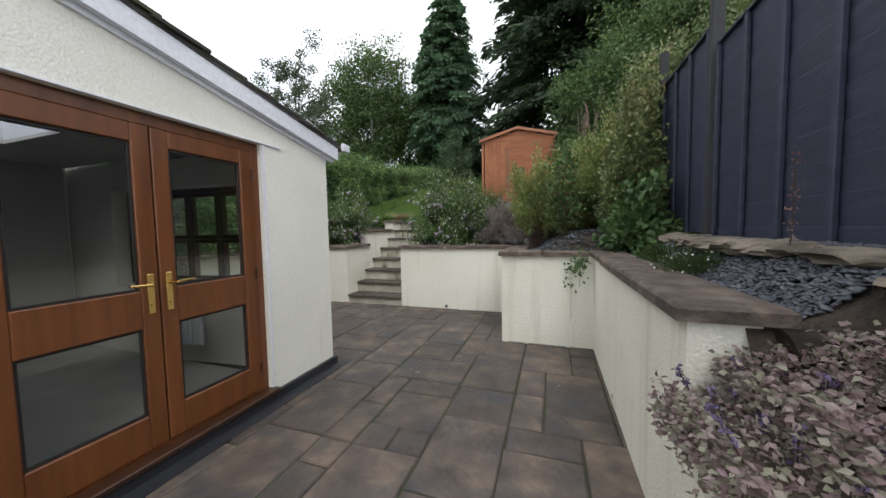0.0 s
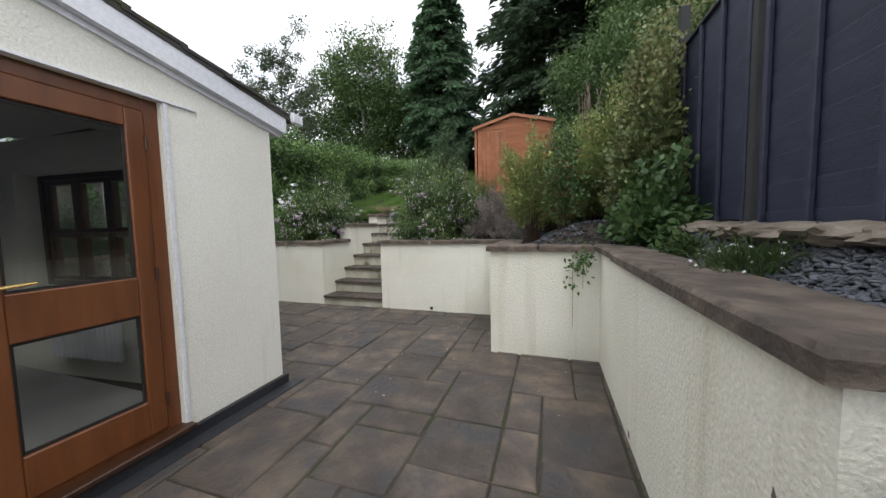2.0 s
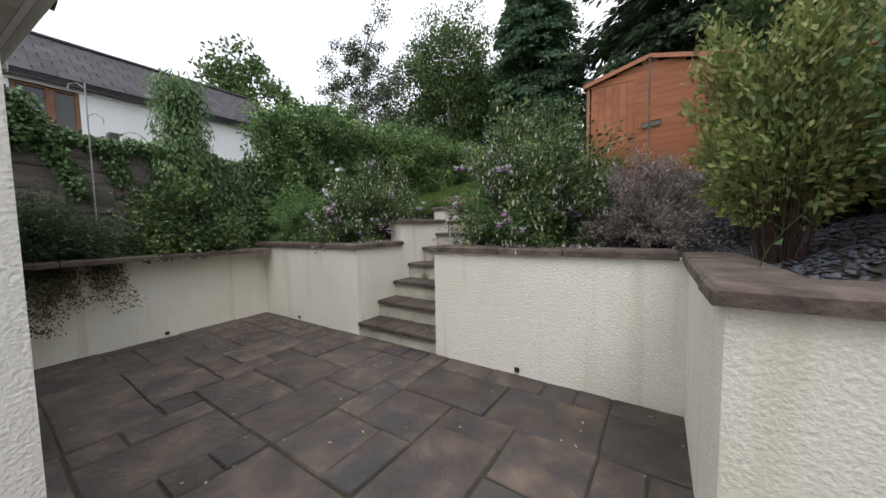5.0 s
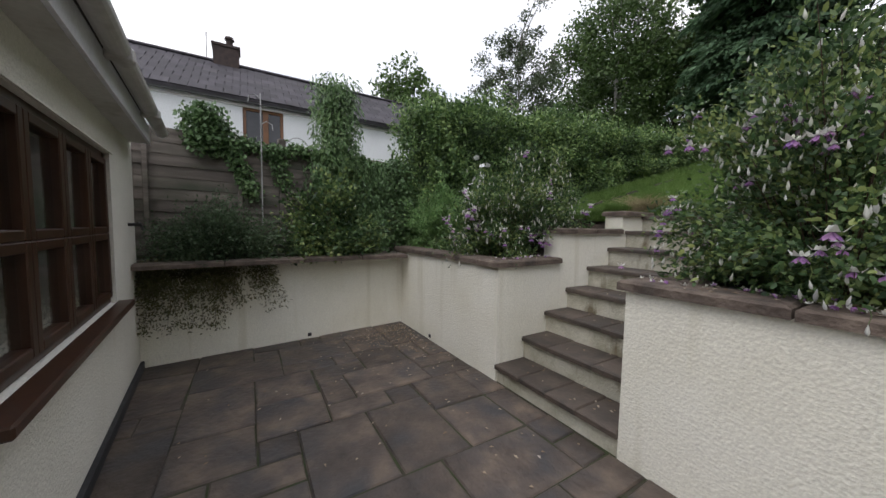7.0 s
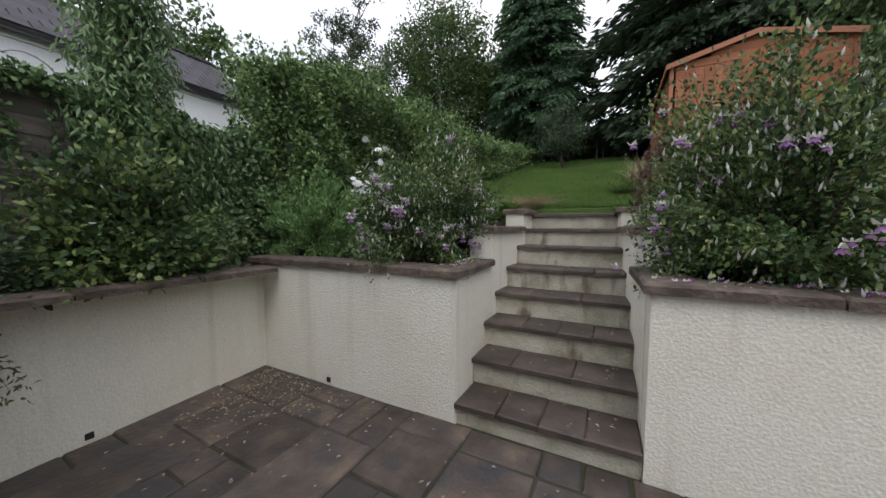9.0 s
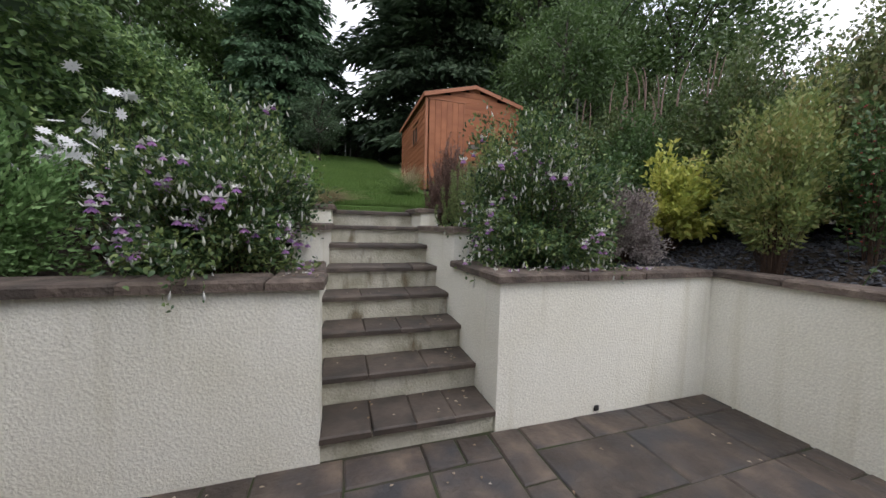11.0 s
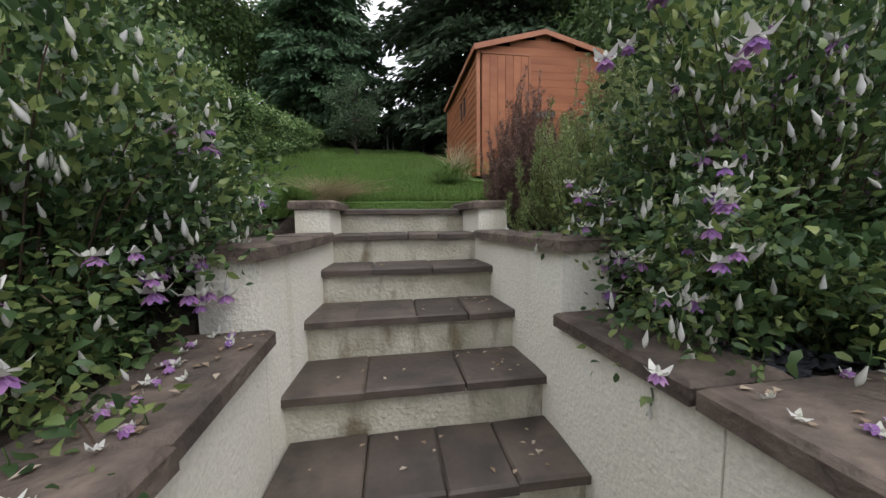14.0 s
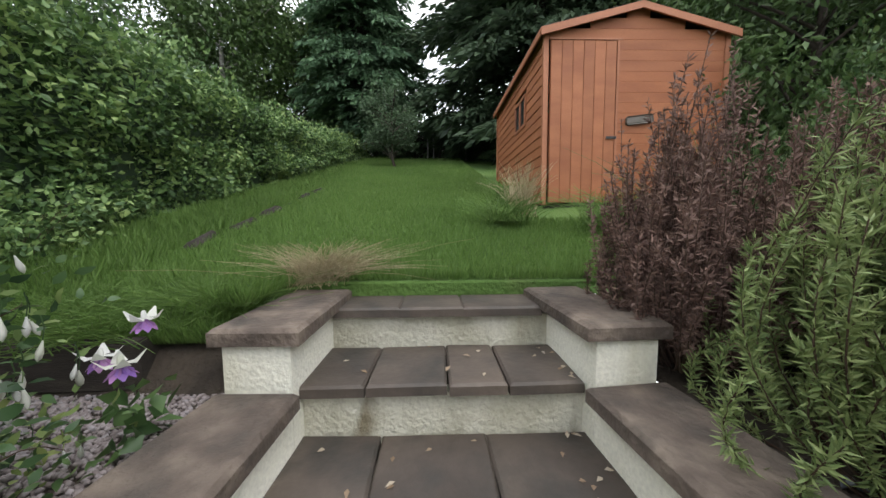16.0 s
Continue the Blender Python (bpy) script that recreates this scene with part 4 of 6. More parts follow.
# outside tap at the end of the side wall
tap = thing("outside_tap", "small dark metal tap on the rendered wall", "tap")
bm = bmesh.new()
tube(bm, [NM @ Vector((N_LEN - 0.32, 0, 1.42)), NM @ Vector((N_LEN - 0.32, -0.09, 1.42))], 0.014, 8)
part("spout", tube(bm, [NM @ Vector((N_LEN - 0.32, -0.08, 1.42)), NM @ Vector((N_LEN - 0.32, -0.1, 1.37))], 0.011, 8), M_BLACK, tap)
part("tap_lever", boxes((N_LEN - 0.36, N_LEN - 0.28, -0.075, -0.06, 1.432, 1.445), m=NM, bevel=0.003), M_BLACK, tap)


# ---- fences, shed, neighbour ----
def along(p0, p1):
    p0, p1 = Vector(p0), Vector(p1)
    d = p1 - p0
    return Matrix.Translation((p0.x, p0.y, 0)) @ Matrix.Rotation(math.atan2(d.y, d.x), 4, "Z"), d.length


def plain_box(name, w, d, h, jit=0.0):
    return block_mesh(name, w, d, h, jit, 0.004)


# dark painted featheredge fence on the stone footing
fence = thing("dark_fence", "tall dark blue-grey painted timber panel fence", "fence")
FX = 1.25
board_me = plain_box("board", 0.022, 2.04, 0.2, 0.002)
for bay, (y0, y1, zb, zt) in enumerate(((3.93, 5.12, 1.36, 3.06), (1.76, 3.79, 1.22, 2.86), (-0.42, 1.62, 1.17, 2.74))):
    rows_n = 10
    hgt = (zt - zb) / rows_n
    for r in range(rows_n):
        ob = place("board", board_me, M_FENCE, fence)
        ob.matrix_world = Matrix.Translation((FX + 0.012, y0 + 0.01 * rng.uniform(-1, 1), zb + r * hgt)) @ Matrix.Rotation(-0.06, 4, "Y") @ Matrix.Diagonal((1, (y1 - y0) / 2.04, hgt * 1.12 / 0.2, 1))
    nb_n = 3 if bay == 0 else 5
    for i in range(nb_n + 1):
        y = y0 + 0.02 + (y1 - y0 - 0.06) * i / nb_n
        part("batten", boxes((FX - 0.028, FX - 0.001, y, y + 0.04, zb - 0.01, zt + 0.01), bevel=0.004), M_FENCE, fence)
    part("cap_rail", boxes((FX - 0.03, FX + 0.05, y0, y1, zt + 0.012, zt + 0.035), bevel=0.004), M_FENCE, fence)
for y, zt, zb in ((5.18, 3.5, 1.3), (3.86, 4.3, 1.15), (1.69, 3.2, 1.1)):
    part("post", boxes((FX - 0.045, FX + 0.045, y - 0.03, y + 0.03, zb, zt), bevel=0.006), M_POST, fence, "grey weathered post")

# rough stones under the fence
for i in range(15):
    y = 4.9 - i * 0.34 + rng.uniform(-0.05, 0.05)
    bm = bmesh.new()
    bmesh.ops.create_icosphere(bm, subdivisions=3, radius=1.0)
    off = Vector(rng.uniform(-50, 50, 3))
    sx, sy, sz = rng.uniform(0.15, 0.24), rng.uniform(0.19, 0.3), rng.uniform(0.035, 0.06)
    for v in bm.verts:
        k = 1 + 0.35 * noise.noise(v.co * 1.6 + off) + 0.22 * noise.noise(v.co * 4.0 + off)
        v.co = Vector((v.co.x * sx, v.co.y * sy, v.co.z * sz)) * k
    s = part("footing_stone", bm, M_ROCK)
    s.location = (FX - 0.12 + rng.uniform(-0.05, 0.05), y, ground_z(FX - 0.12, y) - 0.02)
    tagged(s, "rough pale brown footing stone beneath the fence", "stone", "footing stones")

# weathered panel fence to the west
fw = thing("panel_fence", "weathered grey-brown overlap timber fence with ivy", "fence")
FW0, FW1 = (-6.10, 2.2), (-6.75, 6.6)
fm, flen = along(FW0, FW1)
wboard = plain_box("board", 1.0, 0.018, 0.16, 0.003)
for b in range(2):
    for r in range(12):
        ob = place("board", wboard, M_OLDWOOD, fw)
        z = 0.94 + r * 0.125
        ob.matrix_world = fm @ Matrix.Translation((b * flen / 2, rng.uniform(0, 0.006), z)) @ Matrix.Rotation(-0.07, 4, "X") @ Matrix.Diagonal((flen / 2 - 0.05, 1, 1, 1))
for i in range(6):
    part("batten", boxes((i * flen / 5.2, i * flen / 5.2 + 0.045, -0.03, -0.002, 0.92, 2.46), bevel=0.004, m=fm), M_OLDWOOD, fw)
for i in range(3):
    part("post", boxes((i * flen / 2 - 0.05, i * flen / 2 + 0.04, -0.02, 0.08, 0.7, 2.56), bevel=0.006, m=fm), M_OLDWOOD, fw)
pole = thing("bird_feeder_pole", "thin grey metal pole with curved hooks beside the fence", "garden pole")
bm = bmesh.new()
px, py = -6.22, 4.15
tube(bm, [(px, py, 0.95), (px, py, 3.02)], 0.008, 6)
part("pole", bm, M_METALGREY, pole)
for s in (-1, 1):
    bm = bmesh.new()
    tube(bm, [(px, py, 2.95 - 0.3 * (s > 0)), (px, py + s * 0.06, 3.0 - 0.3 * (s > 0)), (px, py + s * 0.12, 2.97 - 0.3 * (s > 0)), (px, py + s * 0.13, 2.9 - 0.3 * (s > 0))], 0.006, 6)
    part("hook", bm, M_METALGREY, pole)
arch = thing("wire_hoop", "thin dark wire hoop above the fence", "wire hoop")
bm = bmesh.new()
tube(bm, [(-6.5, 4.42 + 0.17 * (1 - math.cos(a)), 2.4 + 0.22 * math.sin(a)) for a in [math.pi * i / 10 for i in range(11)]] + [(-6.5, 4.76, 1.0)], 0.006, 6)
part("wire", bm, M_METALGREY, arch)

# garden shed
shed = thing("garden_shed", "orange-brown stained timber shed with closed door", "shed")
SX0, SX1, SY0, SY1, SZ0, SE, SA = -2.11, 0.06, 10.72, 13.5, 2.24, 4.21, 4.47
SXM = (SX0 + SX1) / 2
part("floor_bearer", boxes((SX0 + 0.05, SX1 - 0.05, SY0 + 0.05, SY1 - 0.05, SZ0 - 0.35, SZ0 - 0.01)), M_TIMBER, shed, "dark bearers under the floor")


def gable_top(x):
    return SE + (SA - SE) * (1 - abs(x - SXM) / (SX1 - SXM))


lap = 0.118
zz = SZ0
while zz < SA - 0.02:
    z1 = min(zz + lap, SA - 0.005)
    xa, xb = (SX0 + 0.86, SX1 - 0.05) if zz < SE - 0.17 else (SX0 + 0.05, SX1 - 0.05)
    xs0, xs1 = xa, xb
    for _ in range(60):
        if gable_top(xs0) < z1 - 0.03:
            xs0 += 0.02
        if gable_top(xs1) < z1 - 0.03:
            xs1 -= 0.02
    if xs1 - xs0 > 0.05:
        part("cladding_board", boxes((xs0, xs1, SY0, SY0 + 0.02, zz, z1 - 0.004), bevel=0.003, m=Matrix.Translation((0, SY0, zz)) @ Matrix.Rotation(0.07, 4, "X") @ Matrix.Translation((0, -SY0, -zz))), M_SHED, shed)
    if zz < SE - 0.02:
        for x in (SX0, SX1 - 0.02):
            s = 1 if x == SX0 else -1
            segs = ((SY0 + 0.05, SY0 + 0.75), (SY0 + 1.35, SY1 - 0.05)) if x == SX0 and 3.35 < zz < 3.8 else ((SY0 + 0.05, SY1 - 0.05),)
            for ya, yb in segs:
                part("cladding_board", boxes((x, x + 0.02, ya, yb, zz, min(z1, SE) - 0.004), bevel=0.003, m=Matrix.Translation((x, 0, zz)) @ Matrix.Rotation(0.07 * s, 4, "Y") @ Matrix.Translation((-x, 0, -zz))), M_SHED, shed)
    zz += lap
part("back_wall", boxes((SX0 + 0.03, SX1 - 0.03, SY1 - 0.05, SY1 - 0.02, SZ0, SE)), M_SHED, shed)
part("inner_lining", boxes((SX0 + 0.035, SX0 + 0.045, SY0 + 0.06, SY0 + 0.74, SZ0, SE), (SX0 + 0.87, SX1 - 0.06, SY0 + 0.035, SY0 + 0.045, SZ0, SE)), M_TIMBER, shed)
for x, y in ((SX0 - 0.015, SY0 - 0.012), (SX1 - 0.045, SY0 - 0.012), (SX0 - 0.015, SY1 - 0.05)):
    part("corner_post", boxes((x, x + 0.06, y, y + 0.06, SZ0 - 0.005, SE - 0.01), bevel=0.004), M_SHED_TRIM, shed)
sdoor = part("door", boxes((SX0 + 0.07, SX0 + 0.845, SY0 + 0.006, SY0 + 0.02, SZ0 + 0.02, SE - 0.10)), M_SHED, shed, "boarded shed door")
for i in range(6):
    part("board", boxes((SX0 + 0.075 + i * 0.128, SX0 + 0.075 + (i + 1) * 0.128 - 0.004, SY0 - 0.012, SY0 + 0.004, SZ0 + 0.02, SE - 0.10), bevel=0.003), M_SHED, sdoor)
bm = bmesh.new()
tube(bm, [(SX0 + 0.8, SY0 - 0.02, 3.05), (SX0 + 0.8, SY0 - 0.05, 3.05)], 0.015, 8)
part("latch", boxes((SX0 + 0.74, SX0 + 0.86, SY0 - 0.028, SY0 - 0.013, 3.0, 3.03), bevel=0.003), M_BLACK, sdoor, "dark metal latch")
part("door_strip", boxes((SX0 + 0.845, SX0 + 0.87, SY0 - 0.018, SY0 + 0.01, SZ0, SE - 0.08)), M_SHED_TRIM, shed)
part("door_head", boxes((SX0 + 0.06, SX0 + 0.9, SY0 - 0.02, SY0 + 0.01, SE - 0.095, SE - 0.075)), M_SHED_TRIM, shed)
for s in (0, 1):
    xo = SX0 - 0.07 if s == 0 else SX1 + 0.07
    zo = SE - 0.012
    pts = [(xo, zo), (SXM, SA + 0.02), (SXM, SA + 0.045), (xo, zo + 0.025)]
    bm = bmesh.new()
    A = [bm.verts.new((x, SY0 - 0.07, z)) for x, z in pts]
    B = [bm.verts.new((x, SY1 + 0.07, z)) for x, z in pts]
    bm.faces.new(A)
    bm.faces.new(B[::-1])
    for i in range(4):
        bm.faces.new((A[i], A[(i + 1) % 4], B[(i + 1) % 4], B[i]))
    bmesh.ops.recalc_face_normals(bm, faces=bm.faces[:])
    part("roof", bm, M_FELT, shed, "dark felt roof")
    pts = [(xo, zo - 0.075), (SXM, SA - 0.045), (SXM, SA + 0.03), (xo, zo + 0.01)]
    bm = bmesh.new()
    A = [bm.verts.new((x, SY0 - 0.092, z)) for x, z in pts]
    B = [bm.verts.new((x, SY0 - 0.072, z)) for x, z in pts]
    bm.faces.new(A)
    bm.faces.new(B[::-1])
    for i in range(4):
        bm.faces.new((A[i], A[(i + 1) % 4], B[(i + 1) % 4], B[i]))
    bmesh.ops.recalc_face_normals(bm, faces=bm.faces[:])
    part("fascia", bm, M_SHED_TRIM, shed)
part("eaves_fascia", boxes((SX0 - 0.075, SX0 - 0.055, SY0 - 0.07, SY1 + 0.07, SE - 0.08, SE - 0.005)), M_SHED_TRIM, shed)
swin = part("window", boxes((SX0 - 0.012, SX0 + 0.03, SY0 + 0.76, SY0 + 0.80, 3.38, 3.82), (SX0 - 0.012, SX0 + 0.03, SY0 + 1.30, SY0 + 1.34, 3.38, 3.82), (SX0 - 0.012, SX0 + 0.03, SY0 + 0.80, SY0 + 1.30, 3.38, 3.42), (SX0 - 0.012, SX0 + 0.03, SY0 + 0.80, SY0 + 1.30, 3.78, 3.82), (SX0 - 0.012, SX0 + 0.03, SY0 + 1.03, SY0 + 1.07, 3.42, 3.78)), M_SHED_TRIM, shed)
for a, b in ((0.80, 1.03), (1.07, 1.30)):
    part("pane", boxes((SX0 + 0.002, SX0 + 0.008, SY0 + a, SY0 + b, 3.42, 3.78)), M_NETDARK, swin, "dark reflecting pane")
plaque = part("plaque", boxes((-0.16, 0.16, -0.012, 0.0, -0.05, 0.05), bevel=0.02, m=Matrix.Translation((-0.98, SY0 - 0.02, 3.22)) @ Matrix.Rotation(-0.12, 4, "Y")), M_OLDWOOD, shed, "small oval wooden plaque")
stake = thing("feeder_stand", "tall thin timber stake with hanging hooks", "garden stake")
bm = bmesh.new()
tube(bm, [(-0.91, 7.5, 1.2), (-0.93, 7.5, 3.12)], 0.009, 6)
part("stake", bm, M_OLDWOOD, stake)
for s in (-1, 1):
    bm = bmesh.new()
    tube(bm, [(-0.93 + s * 0.05 * math.sin(a), 7.5, 3.0 + 0.055 * (1 - math.cos(a))) for a in [math.pi * (0.35 + 0.65 * i / 8) for i in range(9)]], 0.004, 6)
    part("hook", bm, M_BLACK, stake)

post = thing("timber_post", "short pale timber post among the shrubs", "post")
part("shaft", boxes((0.52, 0.64, 7.0, 7.1, 1.2, 2.42), bevel=0.012), M_NB_WOOD2, post)

# neighbouring cottage beyond the fence
nb = thing("neighbour_house", "long white cottage with grey slate roof", "house")
NX, NY0, NY1, NE = -11.0, -4.0, 9.1, 4.50
RX, RZ = -13.0, 5.95
for spec in ((NX - 0.3, NX, NY0, 3.93, 0.8, NE), (NX - 0.3, NX, 4.82, NY1 - 0.08, 0.8, NE), (NX - 0.3, NX, 3.93, 4.82, 0.8, 3.2), (NX - 0.3, NX, 3.93, 4.82, 4.28, NE)):
    part("wall", boxes(spec), M_NB_WALL, nb, "white rendered wall")
part("gable", prism([(NX - 3.95, NY1 - 0.3), (NX - 0.302, NY1 - 0.3), (NX - 0.302, NY1 - 0.08), (NX - 3.95, NY1 - 0.08)], 0.8, NE), M_NB_WALL, nb)
part("back_wall", boxes((NX - 4.2, NX - 3.95, NY0, NY1, 0.8, NE)), M_NB_WALL, nb)


def nb_roof(y0, y1):
    bm = bmesh.new()
    pts = [(NX + 0.18, NE - 0.06), (RX, RZ), (NX - 4.15, NE - 0.06), (NX - 4.15, NE - 0.12), (RX, RZ - 0.08), (NX + 0.18, NE - 0.12)]
    A = [bm.verts.new((x, y0, z)) for x, z in pts]
    B = [bm.verts.new((x, y1, z)) for x, z in pts]
    bm.faces.new(A)
    bm.faces.new(B[::-1])
    for i in range(6):
        bm.faces.new((A[i], A[(i + 1) % 6], B[(i + 1) % 6], B[i]))
    bmesh.ops.recalc_face_normals(bm, faces=bm.faces[:])
    return bm


nroof = part("roof", nb_roof(NY0, NY1), M_NB_SLATE, nb, "grey slate roof")
slope_len = math.hypot(RX - NX - 0.18, RZ - NE + 0.06)
slate_me = plain_box("slate", 0.31, 0.305, 0.009, 0.002)
ang = math.atan2(RZ - NE + 0.06, NX + 0.18 - RX)
for r in range(9):
    for c in range(int((NY1 + 0.6) / 0.325)):
        y = NY1 - 0.325 * (c + 1) + (0.16 if r % 2 else 0.0)
        ob = place("slate", slate_me, M_NB_SLATE, nroof)
        ob.matrix_world = Matrix.Translation((NX + 0.2, y + rng.uniform(-0.005, 0.005), NE - 0.06)) @ Matrix.Rotation(ang, 4, "Y") @ Matrix.Translation((-0.30 * (r + 1), 0, 0.008 + 0.002 * rng.uniform(0, 1))) @ Matrix.Rotation(0.03, 4, "Y")
part("ridge", boxes((RX - 0.12, RX + 0.12, NY0, NY1 + 0.01, RZ - 0.02, RZ + 0.05), bevel=0.02), M_NB_SLATE, nb)
part("eaves_board", boxes((NX + 0.12, NX + 0.16, NY0, NY1 - 0.02, NE - 0.17, NE - 0.10)), M_BLACK, nb, "black eaves gutter")
part("eaves_moulding", boxes((NX + 0.002, NX + 0.03, NY0, NY1 - 0.09, NE - 0.24, NE - 0.20)), M_GUTTER, nb)
chim = part("chimney", boxes((RX - 0.25, RX + 0.2, 3.25, 3.87, RZ - 0.3, RZ + 0.45), (RX - 0.28, RX + 0.23, 3.22, 3.90, RZ + 0.40, RZ + 0.48), bevel=0.012), M_BRICK, nb, "dark brick chimney")
bm = bmesh.new()
tube(bm, [(RX, 3.64, RZ + 0.47), (RX, 3.64, RZ + 0.68), (RX, 3.64, RZ + 0.70)], [0.09, 0.08, 0.1], 12)
tube(bm, [(RX, 3.64, RZ + 0.69), (RX, 3.64, RZ + 0.76)], [0.13, 0.1], 12)
part("chimney_pot", bm, M_BRICK, chim)
nwin = part("window", boxes((NX - 0.12, NX - 0.04, 3.935, 4.0, 3.2, 4.275), (NX - 0.12, NX - 0.04, 4.75, 4.815, 3.2, 4.275), (NX - 0.12, NX - 0.04, 4.0, 4.75, 4.21, 4.275), (NX - 0.12, NX - 0.04, 4.0, 4.75, 3.2, 3.27), (NX - 0.12, NX - 0.02, 4.36, 4.48, 3.27, 4.21), bevel=0.004), M_NB_WOOD, nb, "brown timber window")
for a, b in ((4.0, 4.36), (4.48, 4.75)):
    part("pane", boxes((NX - 0.09, NX - 0.08, a, b, 3.27, 4.21)), M_NETDARK, nwin)
aer = thing("tv_aerial", "thin metal television aerial on the ridge", "aerial")
bm = bmesh.new()
tube(bm, [(RX, 3.1, RZ), (RX, 3.1, RZ + 0.75)], 0.012, 6)
part("mast", bm, M_METALGREY, aer)
for i in range(4):
    bm = bmesh.new()
    tube(bm, [(RX - 0.12, 2.98 + i * 0.07, RZ + 0.72), (RX + 0.12, 2.98 + i * 0.07, RZ + 0.72)], 0.006, 5)
    part("element", bm, M_METALGREY, aer)

# goal frame and boundary fence at the top of the lawn
goal = thing("goal_frame", "pale metal goal frame at the end of the lawn", "goal")
gz = lawn_z(21.0)
for pts in ([(-2.0, 21, gz - 0.05), (-2.0, 21, gz + 1.78)], [(-3.65, 21, gz - 0.05), (-3.65, 21, gz + 1.74)], [(-3.65, 21, gz + 1.74), (-2.0, 21, gz + 1.78)], [(-3.4, 21.8, gz + 0.1), (-3.4, 21.05, gz + 1.74)]):
    bm = bmesh.new()
    part("pole", tube(bm, pts, 0.035, 8), M_GOAL, goal)
bfence = thing("boundary_fence", "dark timber fence at the end of the lawn", "fence")
for i in range(40):
    x = -9 + i * 0.3
    bz = lawn_z(22.3)
    part("board", boxes((x, x + 0.29, 22.3, 22.33, bz - 0.1, bz + 1.25 + rng.uniform(-0.02, 0.02))), M_TIMBER, bfence)

# timber edging beside the gravel and the stone edge of the lawn
for i in range(3):
    s = part("sleeper_edging", boxes((-0.5, 0.5, -0.06, 0.06, 0, 0.2), bevel=0.015), M_TIMBER)
    s.location, s.rotation_euler.z = (-4.82 - i * 0.62, 8.12 + 0.01 * i, 1.40), radians(rng.uniform(-2, 2))
    s.scale.x = 0.61
    tagged(s, "dark rotting timber edging between gravel and lawn", "edging", "timber edgings")
for i in range(14):
    y = 9.3 + i * 0.5
    s = place("edging_stone", block_mesh("edging_stone", 0.10, 0.40, 0.2, 0.02, 0.04), M_TIMBER)
    s.location = (-5.22 - 0.012 * i + rng.uniform(-0.05, 0.05), y, lawn_z(y + 0.2) - 0.215 + rng.uniform(-0.03, 0.03))
    s.rotation_euler = (math.atan(SLOPE), rng.uniform(-0.12, 0.12), rng.uniform(-0.12, 0.12))
    tagged(s, "mossy dark sunken edging along the lawn under the hedge", "edging", "edging stones")


# ---- planting ----
def lump(dirs, freq, seed, amount):
    return np.array([1 + amount * noise.noise(Vector(d) * freq + Vector((seed, seed * 1.7, 0))) for d in dirs])


def stuff(name, me, mat, parent, label=""):
    return tagged(place(name, me, mat, parent, label), kind="stuff")


def shrub(name, label, base, rx, ry, h, stems, leaves, size, mat, upright=0.3, inner=0.25, twig=0.10, stem_r=0.006, spread=0.3, seed=1.0, low=0.1, flat=0.35, stem_mat=None, cat="shrub", group="", oval=False):
    """Arching stems from a crown at the base; leaves crowd their outer lengths. Returns the thing, stem ends and leaf points."""
    t = thing(name, label, cat, group, base)
    b = np.zeros((stems, 3))
    a = rng.uniform(0, 2 * math.pi, stems)
    cz = rng.uniform(low, 1.0, stems)
    cr = np.sqrt(np.maximum(0, 1 - cz ** 2)) * rng.uniform(0.8, 1.05, stems)
    dirs = np.stack([np.cos(a) * cr, np.sin(a) * cr, cz], 1)
    k = lump(dirs, 2.2, seed, 0.45) * rng.uniform(0.72, 1.08, stems)
    end = dirs * np.array([rx, ry, h]) * k[:, None]
    b[:, 0], b[:, 1] = end[:, 0] * spread * rng.uniform(0.2, 1, stems), end[:, 1] * spread * rng.uniform(0.2, 1, stems)
    b[:, 2] = -0.04
    mid = b * 0.45 + end * 0.55
    mid[:, 2] += h * 0.22
    c = bezier(b, mid, end, 8)
    stuff("branchwork", strand_mesh("stems", c, np.full(stems, stem_r), np.full(stems, stem_r * 0.3)), stem_mat or M_STEM, t)
    s = rng.integers(0, stems, leaves)
    u = inner + (1 - inner) * rng.uniform(0, 1, leaves) ** 0.7
    j = u * 7
    i0 = np.minimum(j.astype(int), 6)
    f = (j - i0)[:, None]
    p = c[s, i0] * (1 - f) + c[s, i0 + 1] * f
    p = p + puff(leaves) * twig * 2.0 * np.array([rx, ry, h * 0.8]).mean() * (0.5 + u[:, None])
    p[:, 2] = np.maximum(p[:, 2], 0.01)
    d = unit(p - np.array([0, 0, h * 0.3])) * 0.8 + rand_dirs(leaves) * 0.8 + np.array([0, 0, upright])
    stuff("foliage", (blade_mesh if oval else leaf_mesh)("leaves", p, d, size[0], size[1], flat=flat), mat, t)
    return t, c, p


